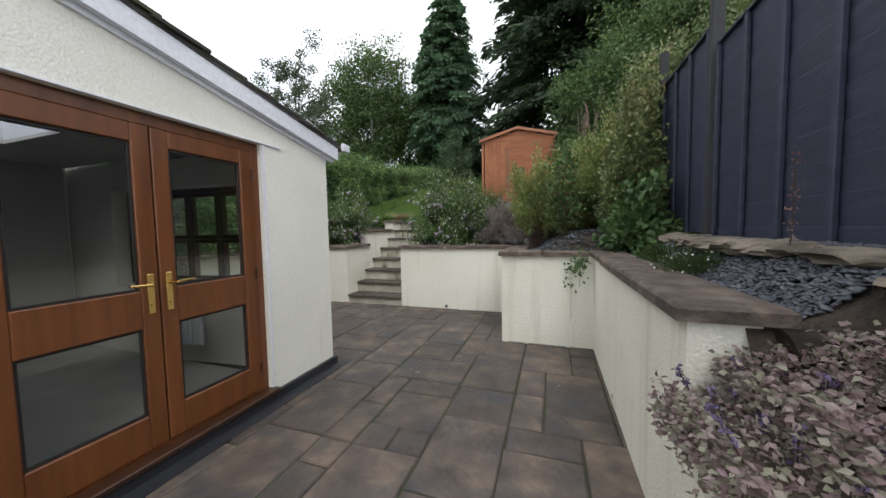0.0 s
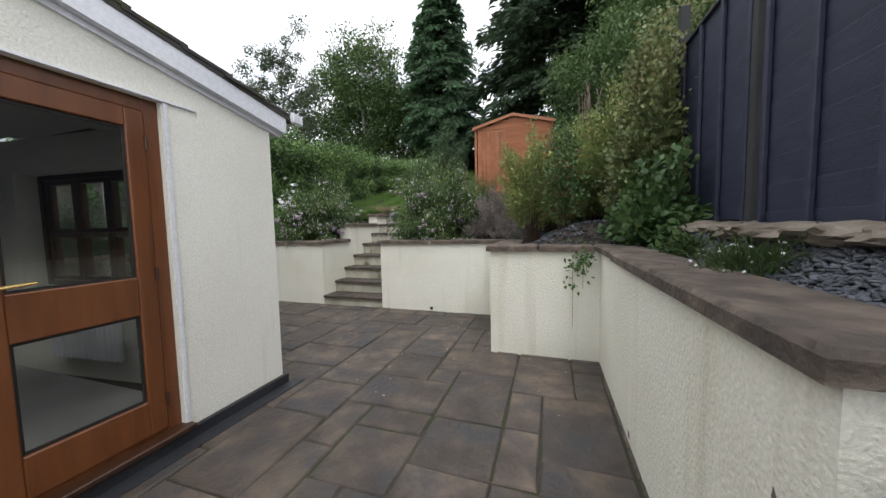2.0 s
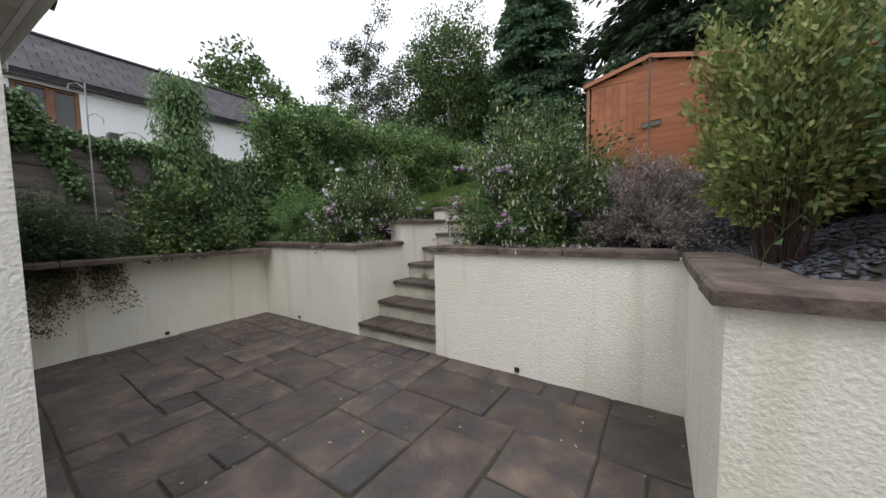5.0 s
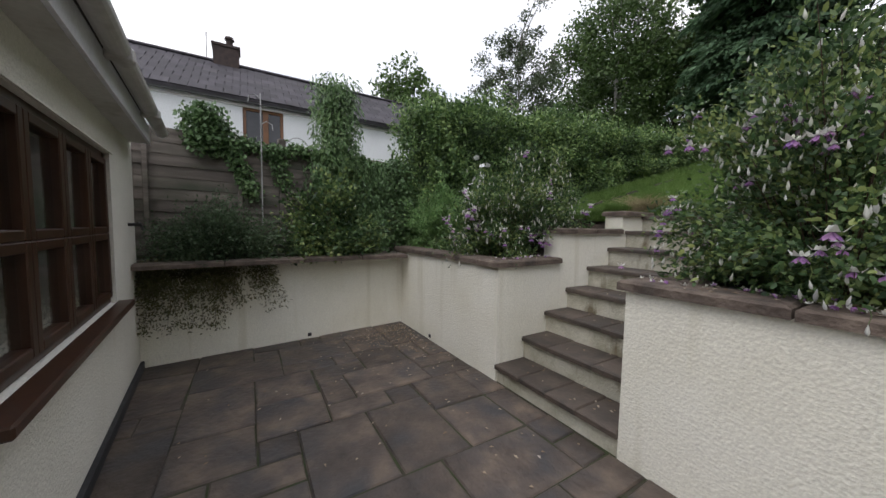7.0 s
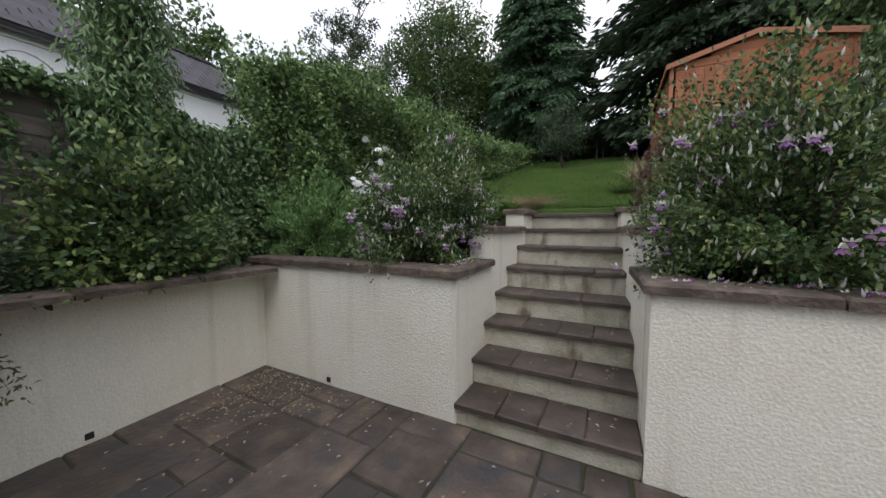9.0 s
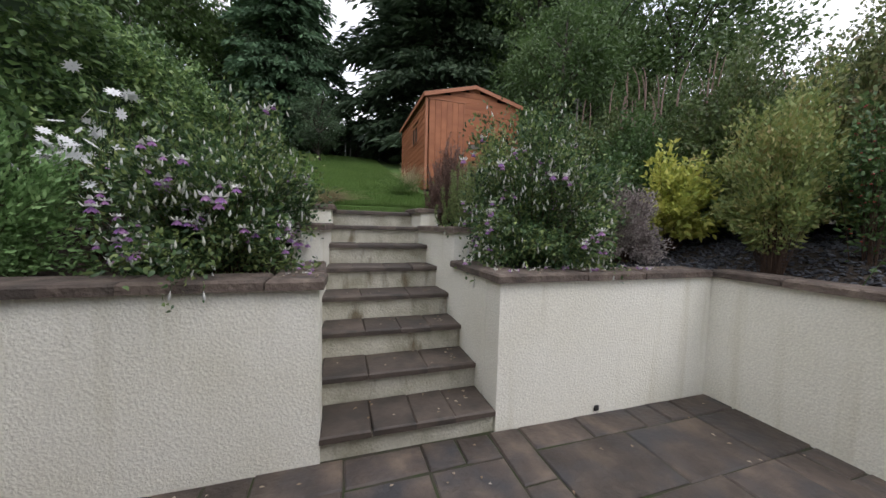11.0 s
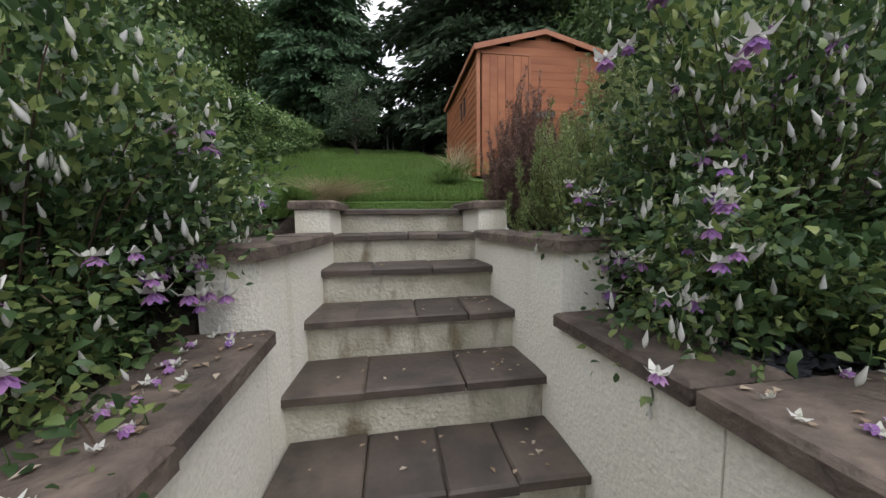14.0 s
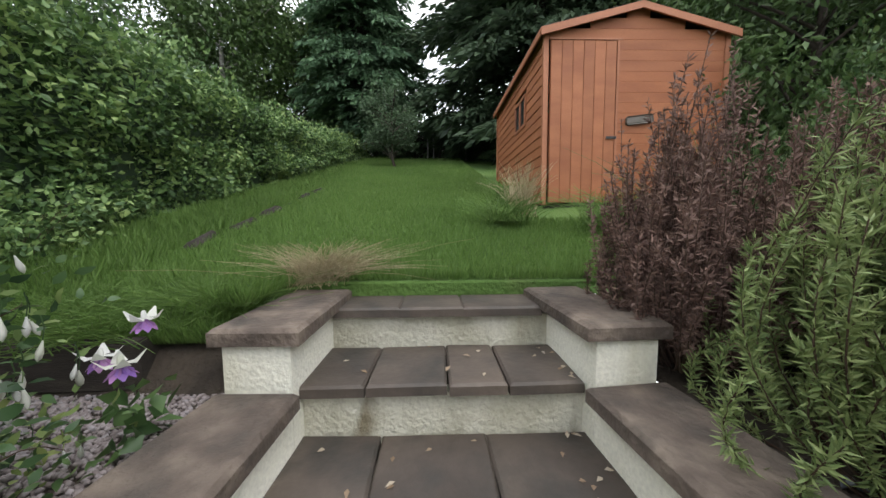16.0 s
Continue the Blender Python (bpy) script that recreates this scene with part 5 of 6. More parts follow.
def flowers(t, p, n, rmin, buds, size, seed_low=0.15):
    """Hanging fuchsia buds and open flowers at outer leaf points."""
    r = np.linalg.norm(p * np.array([1, 1, 0.8]), axis=1)
    outer = np.where(r > np.quantile(r, rmin))[0]
    low = outer[np.argsort(p[outer, 2] + rng.normal(0, 0.3, len(outer)))]
    heart = p[low[(len(low) * rng.uniform(0, 1, n // 3 + 2) ** 1.5).astype(int)]]
    pick = p[rng.choice(outer, buds)] + rng.normal(0, 0.01, (buds, 3)) - np.array([0, 0, 0.03])
    stuff("bud_spray", scatter_mesh("buds", BUD[0], BUD[1], pick, size * rng.uniform(0.7, 1.3, buds), tilt=0.2), P_WHITE, t, "white hanging flower buds")
    stalk = np.stack([pick + np.array([0, 0, 0.055]), pick + np.array([0.006, 0, 0.03]), pick], 1)
    stuff("stalkwork", strand_mesh("stalks", stalk, np.full(buds, 0.0016), np.full(buds, 0.0012)), L_FUCHSIA, t)
    pick = heart[rng.integers(0, len(heart), n)] + rng.normal(0, 0.045, (n, 3)) - np.array([0, 0, 0.03])
    pick[:, 2] = np.maximum(pick[:, 2], 0.16 + 0.3 * rng.uniform(0, 1, n))
    pick = pick + unit(pick * np.array([1, 1, 0.2])) * 0.03
    s = size * 1.0 * rng.uniform(0.75, 1.3, n)
    ang = rng.uniform(0, 6.28, n)
    stuff("sepal_spray", scatter_mesh("sepals", SEPALS[0], SEPALS[1], pick, s, ang), P_WHITE, t, "white flower sepals")
    stuff("petal_spray", scatter_mesh("petals", SKIRT[0], SKIRT[1], pick, s, ang), P_PURPLE, t, "violet flower petals")


def tree(name, label, base, height, crown, cr, leaves, size, mat, bark=M_BARK, trunk_r=0.16, clumps=90, spread=0.22, bottom=0.3, seed=0.0, lean=0.0, limbs=16, shell=0.45, droop=0.0, label_crown=""):
    """A tapered trunk with limbs and a crown of leaf clumps with gaps. crown: crown's height; cr: its radius."""
    t = thing(name, label, "tree", "", base)
    bm = bmesh.new()
    n = 8
    tp = [(lean * (i / n) ** 2 + 0.12 * noise.noise((i * 0.7, seed, 0)), 0.12 * noise.noise((seed, i * 0.7, 3)), height * 0.94 * i / n - 0.2) for i in range(n + 1)]
    tube(bm, tp, [trunk_r * (1 - 0.92 * i / n) * (1.25 if i == 0 else 1) for i in range(n + 1)], 9)
    part("trunk", bm, bark, t, smooth=True)
    cz = height - crown / 2
    d = rand_dirs(clumps)
    k = lump(d, 1.8, seed + 5, 0.55)
    rad = rng.uniform(shell, 1.0, clumps) ** 0.6 * k
    c = d * np.array([cr, cr, crown / 2]) * rad[:, None] + np.array([lean * 0.6, 0, cz])
    far = c[np.argsort(-np.linalg.norm((c - [lean * 0.6, 0, cz]) / [cr, cr, crown / 2], axis=1))[: limbs * 2]]
    s0 = np.stack([np.full(len(far), lean * 0.3), np.zeros(len(far)), np.clip(far[:, 2] - cr * 0.6, height * bottom * 0.6, height * 0.85)], 1)
    m = (s0 + far) / 2 + np.array([0, 0, cr * 0.12])
    stuff("branchwork", strand_mesh("limbs", bezier(s0, m, far, 6), np.full(len(far), trunk_r * 0.32), np.full(len(far), 0.012), 4), bark, t)
    w = rng.integers(0, clumps, leaves)
    sg = spread * cr * rng.uniform(0.6, 1.3, clumps)
    p = c[w] + puff(leaves) * 1.9 * sg[w][:, None] * np.array([1, 1, 0.75])
    dd = rand_dirs(leaves) + unit(p - [0, 0, cz]) * 0.5 - np.array([0, 0, droop])
    stuff("crown", leaf_mesh("crown", p, dd, size[0], size[1], flat=0.4), mat, t, label_crown)
    return t


def conifer(name, label, base, height, radius, mat, leaves, size, start=0.08, power=0.8, droop=0.35, whorls=26, per=9, seed=0.0, trunk_r=0.22):
    """A straight trunk with whorls of drooping boughs that carry needle sprays."""
    t = thing(name, label, "tree", "", base)
    bm = bmesh.new()
    tube(bm, [(0.05 * noise.noise((i, seed, 0)), 0, height * 0.98 * i / 8 - 0.3) for i in range(9)], [trunk_r * (1 - 0.95 * i / 8) for i in range(9)], 9)
    part("trunk", bm, M_BARK, t, smooth=True)
    n = whorls * per
    h = np.repeat(np.linspace(start, 0.985, whorls), per) + rng.normal(0, 0.012, n)
    a = rng.uniform(0, 6.283, n)
    r = radius * np.maximum(0.05, (1 - h)) ** power * rng.uniform(0.6, 1.15, n) * np.minimum(1, 0.55 + (h - start) * 3)
    z = h * height
    s0 = np.stack([np.zeros(n), np.zeros(n), z], 1)
    e = np.stack([np.cos(a) * r, np.sin(a) * r, z - droop * r], 1)
    m = (s0 + e) / 2 + np.array([0, 0, 0.12]) * r[:, None]
    c = bezier(s0, m, e, 7)
    stuff("branchwork", strand_mesh("boughs", c, np.full(n, 0.03), np.full(n, 0.006)), M_BARK, t)
    w = rng.choice(n, leaves, p=(r + 0.15) / (r + 0.15).sum())
    u = rng.uniform(0.2, 1.0, leaves) * 6
    i0 = np.minimum(u.astype(int), 5)
    f = (u - i0)[:, None]
    p = c[w, i0] * (1 - f) + c[w, i0 + 1] * f
    side = np.stack([-np.sin(a[w]), np.cos(a[w]), np.zeros(leaves)], 1)
    off = rng.normal(0, 0.22, leaves)[:, None] * (1.1 - u / 8)[:, None] * r[w][:, None]
    p = p + side * off + np.array([0, 0, -1.0]) * np.abs(rng.normal(0, 0.10, (leaves, 1))) * (0.4 + r[w][:, None] * 0.4)
    d = np.stack([np.cos(a[w]), np.sin(a[w]), -droop * np.ones(leaves) - 0.25], 1) + side * np.sign(off) * 0.7 + rand_dirs(leaves) * 0.5
    stuff("crown", leaf_mesh("crown", p, d, size[0], size[1], flat=0.5), mat, t)
    return t


# fuchsias by the steps
t, c, p = shrub("fuchsia_bush", "leafy green fuchsia with white and violet hanging flowers", (-4.63, 6.68, 1.0), 0.76, 0.72, 1.26, 95, 23000, (0.040, 0.019), L_FUCHSIA, 0.15, 0.15, 0.062, 0.005, seed=2.0, low=0.02, oval=True, group="fuchsias by the steps")
flowers(t, p, 150, 0.45, 640, 0.043)
t, c, p = shrub("fuchsia_bush", "large leafy fuchsia with white and violet hanging flowers", (-1.98, 6.66, 1.02), 0.90, 0.68, 1.62, 130, 33000, (0.040, 0.019), L_FUCHSIA, 0.15, 0.12, 0.060, 0.005, seed=4.0, low=0.02, oval=True, group="fuchsias by the steps")
flowers(t, p, 160, 0.45, 760, 0.043)
t, c, p = shrub("fuchsia_bush", "trailing fuchsia shoots spilling over the upper coping", (-4.48, 7.36, 1.34), 0.42, 0.38, 0.98, 38, 4600, (0.038, 0.019), L_FUCHSIA, 0.2, 0.15, 0.1, 0.004, seed=6.0, low=0.02, oval=True, group="fuchsias by the steps")
flowers(t, p, 14, 0.5, 170, 0.045)
t, c, p = shrub("fuchsia_bush", "low fuchsia shoots spilling over the coping beside rosemary", (-2.24, 7.06, 1.30), 0.36, 0.30, 0.5, 40, 3000, (0.038, 0.019), L_FUCHSIA, 0.15, 0.12, 0.08, 0.004, seed=6.7, low=0.02, oval=True, group="fuchsias by the steps")
flowers(t, p, 14, 0.5, 60, 0.042)
t, c, p = shrub("fuchsia_bush", "fresh green fuchsia with few pale buds beside the fence", (-6.12, 4.95, 1.0), 0.44, 0.74, 1.15, 80, 9500, (0.055, 0.034), L_FUCHSIA, 0.15, 0.1, 0.1, 0.005, seed=8.0, low=0.02, oval=True)
flowers(t, p, 6, 0.6, 40, 0.03)

shrub("hebe_bush", "dense rounded bright green hebe bush", (-5.95, 6.50, 1.0), 0.74, 0.38, 1.12, 90, 15000, (0.046, 0.02), L_HEBE, 0.6, 0.3, 0.05, 0.004, seed=3.0, low=0.05)
shrub("leafy_perennial", "tall yellow-green leafed plant behind the hebe", (-6.1, 7.15, 1.3), 0.3, 0.25, 0.9, 20, 420, (0.12, 0.05), L_BRAMBLE, 0.3, 0.4, 0.06, 0.006, seed=5.5, low=0.4)
t, c, p = shrub("daisy_clump", "tall daisy clump with white flowers", (-5.38, 6.92, 1.05), 0.46, 0.2, 1.2, 60, 1500, (0.06, 0.016), L_FUCHSIA, 0.5, 0.1, 0.05, 0.003, seed=7.0, low=0.5, cat="flowers")
tips = c[:52, -1] + np.array([-0.08, -0.05, 0.1])
stuff("blossom", scatter_mesh("blossoms", DAISY[0], DAISY[1], tips, rng.uniform(0.036, 0.058, len(tips)), tilt=0.8), P_DAISY, t, "white daisy blossoms")
# eastern bed
shrub("daphne_bush", "low grey-mauve leafed bush", (-0.93, 6.72, 1.10), 0.52, 0.40, 0.82, 120, 20000, (0.034, 0.014), L_GREYPURPLE, 0.5, 0.3, 0.06, 0.004, seed=11.0, low=0.05)
shrub("golden_shrub", "bright golden yellow-leaved low shrub", (-0.02, 6.85, 1.28), 0.5, 0.34, 1.05, 60, 4800, (0.07, 0.04), L_YELLOW, 0.1, 0.35, 0.08, 0.004, seed=12.0, low=0.2)
shrub("spiraea_bush", "upright bronze and yellow-green spiraea", (-0.26, 5.74, 1.12), 0.46, 0.42, 1.45, 80, 10000, (0.046, 0.024), L_SPIRAEA, 0.4, 0.24, 0.045, 0.003, seed=13.0, low=0.3, spread=0.3)
shrub("spiraea_bush", "bronze and green spiraea with bare lower stems", (0.62, 6.2, 1.3), 0.62, 0.6, 1.75, 90, 15000, (0.052, 0.028), L_SPIRAEA, 0.3, 0.15, 0.05, 0.003, seed=14.0, low=0.15, spread=0.3)
bank = (((1.45, 5.75), 0.65, 0.75, 2.1, L_RUST, 15), ((1.05, 6.9), 0.7, 0.8, 2.2, L_BANK, 16), ((1.9, 7.6), 1.0, 0.9, 2.3, L_BANK, 17), ((0.45, 7.7), 0.8, 0.7, 1.6, L_BRAMBLE, 18), ((2.4, 6.2), 0.95, 1.0, 2.6, L_BANK, 19), ((2.2, 4.6), 0.7, 0.9, 2.5, L_BANK, 34), ((2.6, 8.0), 1.0, 1.1, 2.5, L_BANK, 35), ((3.4, 10.6), 1.3, 1.2, 2.6, L_BANK, 36),
        ((1.2, 9.2), 0.9, 0.9, 1.8, L_BANK, 20), ((2.9, 9.0), 1.2, 1.1, 2.5, L_BROAD, 21), ((1.0, 5.2), 0.42, 0.42, 1.75, L_RUST, 22), ((0.35, 9.6), 0.6, 0.6, 1.5, L_BRAMBLE, 23), ((3.3, 7.2), 1.0, 1.2, 2.9, L_BANK, 37), ((1.9, 5.3), 0.6, 0.6, 2.5, L_BANK, 38))
for (x, y), rx, ry, h, mt, sd in bank:
    word = "rust-tinged" if mt is L_RUST else "dense green"
    shrub("bank_shrub", word + " overgrown shrub on the bank", (x, y, ground_z(x, y) - 0.05), rx, ry, h * 1.06, 260, 24000, (0.056, 0.030), mt, 0.2, 0.05, 0.042, 0.003, seed=sd, low=0.02, oval=True)
pl = thing("plume_weeds", "pinkish seed plumes above the bank shrubs", "weeds")
n = 46
pp = np.stack([rng.uniform(0.5, 3.0, n), rng.uniform(7.2, 9.6, n), rng.uniform(3.5, 3.9, n)], 1)
e = pp + np.stack([rng.normal(0, 0.05, n), rng.normal(0, 0.05, n), rng.uniform(0.25, 0.4, n)], 1)
stuff("plume", strand_mesh("plumes", bezier(pp - [0, 0, 0.35], pp, e - [0, 0, 0.12], 5), np.full(n, 0.012), np.full(n, 0.006), 4), P_PINKSEED, pl)
t, c, p = shrub("bramble", "bright green bramble with large toothed leaves", (0.88, 4.62, 1.12), 0.40, 0.50, 0.76, 50, 2500, (0.078, 0.052), L_BRAMBLE, 0.1, 0.15, 0.10, 0.004, seed=24.0, low=0.02, oval=True)
t, c, p = shrub("berry_shrub", "green shrub with small red berries", (0.12, 5.35, 1.04), 0.34, 0.3, 1.35, 30, 1600, (0.05, 0.028), L_BRAMBLE, 0.1, 0.3, 0.10, 0.005, seed=25.0, low=0.5)
stuff("berry_spray", scatter_mesh("berries", PEBBLE[0], PEBBLE[1], p[rng.choice(len(p), 160)], 0.018), P_RED, t, "red berries")
t, c, p = shrub("thrift_clump", "low green thrift cushion with tiny white flowers", (0.82, 3.0, 1.06), 0.2, 0.34, 0.18, 160, 2600, (0.05, 0.005), L_THRIFT, 0.8, 0.3, 0.08, 0.0012, seed=26.0, low=0.1, cat="flowers")
stuff("blossom", scatter_mesh("blossoms", DAISY[0], DAISY[1], c[:110, -1] + [0, 0, 0.02], 0.009, tilt=0.6), P_DAISY, t, "tiny white blossoms")
shrub("thrift_clump", "small green cushion plant in slate chips", (0.9, 3.75, 1.1), 0.22, 0.3, 0.16, 90, 1500, (0.045, 0.012), L_THRIFT, 0.6, 0.3, 0.08, 0.0012, seed=27.0, low=0.1, cat="flowers")
# rosemary and its dead neighbour by the upper steps
def needles(name, label, base, rx, ry, h, stems, per, size, mat, seed, stem_mat=M_STEM):
    t = thing(name, label, "shrub", "", base)
    a = rng.uniform(0, 6.283, stems)
    rr = np.sqrt(rng.uniform(0, 1, stems))
    e = np.stack([np.cos(a) * rr * rx, np.sin(a) * rr * ry, h * (1.05 - 0.55 * rr ** 2) * rng.uniform(0.6, 1.08, stems)], 1)
    b = e * np.array([0.35, 0.35, 0])
    m = b * 0.3 + e * np.array([0.95, 0.95, 0.36]) + rng.normal(0, 0.10, (stems, 3)) * [1, 1, 0.6]
    e = e + rng.normal(0, 0.06, (stems, 3))
    c = bezier(b, m, e, 9)
    stuff("branchwork", strand_mesh("stems", c, np.full(stems, 0.004), np.full(stems, 0.0015)), stem_mat, t)
    n = stems * per
    s = np.repeat(np.arange(stems), per)
    u = rng.uniform(0.25, 1.0, n) * 8
    i0 = np.minimum(u.astype(int), 7)
    f = (u - i0)[:, None]
    p = c[s, i0] * (1 - f) + c[s, i0 + 1] * f
    ax = unit(c[s, i0 + 1] - c[s, i0])
    d = rand_dirs(n) + ax * 0.75
    stuff("foliage", leaf_mesh("needles", p, d, size[0], size[1], flat=0.0), mat, t)
    return t
needles("rosemary_bush", "upright green rosemary bush", (-1.9, 7.66, 1.36), 0.48, 0.36, 1.26, 170, 210, (0.036, 0.0065), L_ROSEMARY, 1)
needles("rosemary_bush", "small green rosemary shoots over the coping", (-2.24, 7.52, 1.36), 0.46, 0.42, 0.86, 130, 200, (0.036, 0.0068), L_ROSEMARY, 2)
needles("dead_rosemary", "brown dried rosemary bush", (-2.40, 8.12, 1.45), 0.28, 0.30, 1.10, 260, 190, (0.03, 0.007), L_DEAD, 3, M_STEM)
needles("dead_rosemary", "brown dried shrub stems behind rosemary", (-1.86, 8.05, 1.5), 0.28, 0.24, 1.0, 220, 130, (0.03, 0.007), L_DEAD, 4)
# western side: dark trailing shrub over the wall
t, c, p = shrub("cotoneaster", "dark straggling cotoneaster along the wall", (-5.98, 3.66, 0.98), 0.34, 0.78, 0.72, 90, 15000, (0.036, 0.017), L_DARKSHRUB, 0.0, 0.15, 0.12, 0.004, seed=31.0, low=0.02)
n = 42
y0 = rng.uniform(3.12, 4.25, n)
x0 = -5.80 - 0.101 * (y0 - 3.0)
drop = rng.uniform(0.12, 0.6, n) * np.where(y0 < 3.9, 1.0, 0.8)
s = np.stack([x0 - 0.12, y0, np.full(n, 1.03)], 1)
m = np.stack([x0 + 0.10, y0 + rng.normal(0, 0.05, n), np.full(n, 1.02)], 1)
e = np.stack([x0 + 0.09 + rng.uniform(0, 0.06, n), y0 + rng.normal(0, 0.08, n), 0.98 - drop], 1)
tc = bezier(s, m, e, 8)
trail = thing("trailing_cotoneaster", "olive trailing stems hanging over the rendered wall", "shrub")
stuff("branchwork", strand_mesh("stems", tc, np.full(n, 0.003), np.full(n, 0.0012)), M_STEM, trail)
k = rng.integers(0, n, 7600)
u = rng.integers(2, 8, 7600)
stuff("foliage", leaf_mesh("leaves", tc[k, u] + rng.normal(0, 0.04, (7600, 3)) * [0.5, 1, 1] + [0.01, 0, 0], rand_dirs(7600) + [0.3, 0, -0.6], 0.036, 0.015), L_HANG, trail)
# ivy over the panel fence
def ivy(name, label, pts, spread, n, size, mat=L_IVY, flat=0.0, droop=0.6):
    t = thing(name, label, "climber", "ivy on the fence")
    pts = np.asarray(pts, float)
    k = rng.integers(0, len(pts), n)
    p = pts[k] + puff(n) * 1.9 * np.asarray(spread)
    d = rand_dirs(n) * 0.8 + [0.5, -0.1, -droop]
    c = bezier(pts, pts + [0.02, 0, 0.1], np.roll(pts, 1, axis=0), 5)[1:]
    stuff("branchwork", strand_mesh("stems", c, np.full(len(c), 0.006), np.full(len(c), 0.003)), M_STEM, t)
    stuff("foliage", leaf_mesh("leaves", p, d, size[0], size[1], flat=flat), mat, t)
    return t
def fpt(u, z, off=-0.06):
    v = fm @ Vector((u, off, z))
    return (v.x, v.y, v.z)
ivy("ivy_swag", "ivy trailing along the fence top", [fpt(1.5 + i * 0.12, 2.40 + 0.05 * math.sin(i)) for i in range(26)], (0.05, 0.06, 0.06), 3400, (0.05, 0.04))
ivy("ivy_clump", "bushy ivy clump on a fence post", [fpt(1.42 + 0.07 * math.sin(i), 2.35 + 0.026 * i, -0.03) for i in range(14)], (0.09, 0.12, 0.09), 2300, (0.06, 0.045))
ivy("ivy_strand", "ivy strand hanging down weathered fence boards", [fpt(1.62 + 0.03 * i, 2.4 - 0.07 * i) for i in range(9)], (0.04, 0.07, 0.06), 700, (0.05, 0.04))
ivy("ivy_strand", "thin ivy strand hanging on the fence", [fpt(2.1 + 0.02 * i, 2.4 - 0.06 * i) for i in range(8)], (0.03, 0.08, 0.05), 420, (0.045, 0.036))
ivy("climber_clump", "tall clump of long-leaved climber on a post", [fpt(2.93 + 0.07 * math.sin(i * 2), 2.3 + 0.058 * i, -0.05) for i in range(20)], (0.15, 0.18, 0.12), 6000, (0.09, 0.022), L_IVY, droop=1.0)
ivy("climber_curtain", "dark climber hanging down over the fence", [fpt(2.68 + 0.13 * (i % 8), 1.25 + 0.17 * (i // 8), -0.1) for i in range(56)], (0.10, 0.13, 0.13), 10500, (0.085, 0.024), L_IVY, droop=1.1)
ivy("ivy_curtain", "ivy mass joining fence and hedge", [fpt(3.7 + 0.15 * (i % 7), 1.25 + 0.17 * (i // 7), -0.06) for i in range(49)], (0.09, 0.12, 0.12), 6500, (0.06, 0.045))
hang = thing("hanging_vine", "thin ivy strands hanging over the pier wall", "climber")
hc = []
for x0, l in ((0.18, 0.75), (0.27, 0.35), (0.22, 0.25), (0.30, 0.2)):
    hc.append([(x0, YP - 0.05 + 0.02 * math.sin(i), 1.08 - l * i / 7) if i else (x0, YP + 0.2, 1.12) for i in range(8)])
hc = np.array(hc)
stuff("branchwork", strand_mesh("stems", hc, np.full(4, 0.003), np.full(4, 0.0015)), M_STEM, hang)
k, u = rng.integers(0, 4, 120), rng.integers(0, 4, 120)
stuff("foliage", leaf_mesh("leaves", hc[k, u] + rng.normal(0, 0.04, (120, 3)) * [1, 0.4, 1] + [0, -0.02, 0], rand_dirs(120) + [0, -0.4, -0.5], 0.05, 0.036), L_BRAMBLE, hang)


# clipped hedge along the western boundary
def hedge(name, label, x0, x1, ys, top, n, size, mat):
    t = thing(name, label, "hedge")
    ys = np.asarray(ys)
    y = rng.uniform(ys[0], ys[-1], n) if len(ys) == 2 else rng.choice(ys, n)
    near = rng.uniform(0, 1, n) < 0.75
    y = np.where(near, ys[0] + (ys[-1] - ys[0]) * rng.uniform(0, 1, n) ** 1.6, y)
    g = np.array([ground_z(x1, v) for v in y])
    tz = np.array([top(v) for v in y])
    face = rng.uniform(0, 1, n)
    wob = np.array([0.34 * noise.noise((v * 1.1, w * 1.3, 4.0)) + 0.24 * noise.noise((v * 3.1, w * 3.3, 9.0)) for v, w in zip(y, g + face * 3)])
    z = np.where(face < 0.68, g + (tz - g) * (face / 0.68), tz + rng.normal(0, 0.10, n))
    x = np.where(face < 0.68, x1 + rng.normal(-0.04, 0.09, n), rng.uniform(x0, x1, n)) + wob
    p = np.stack([x, y, z + wob * (face > 0.68)], 1)
    d = rand_dirs(n) * 0.8 + np.where(face[:, None] < 0.68, [0.7, -0.2, -0.15], [0.1, 0, 0.8])
    stuff("foliage", leaf_mesh("leaves", p, d, size[0], size[1]), mat, t)
    # added solid core in a dark colour: stands for shade between the leaves
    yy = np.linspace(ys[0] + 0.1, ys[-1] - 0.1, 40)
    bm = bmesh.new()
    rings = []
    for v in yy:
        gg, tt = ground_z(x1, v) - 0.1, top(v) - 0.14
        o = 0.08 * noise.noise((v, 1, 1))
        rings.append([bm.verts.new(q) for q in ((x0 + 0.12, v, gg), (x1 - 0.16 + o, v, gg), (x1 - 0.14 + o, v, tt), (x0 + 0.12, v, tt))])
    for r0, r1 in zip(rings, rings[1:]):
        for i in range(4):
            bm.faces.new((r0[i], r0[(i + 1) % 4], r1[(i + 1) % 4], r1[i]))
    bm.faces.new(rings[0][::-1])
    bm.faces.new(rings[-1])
    part("shade_core", bm, L_CEDAR, t, "dark solid filler for the shaded inside of the hedge")
    return t


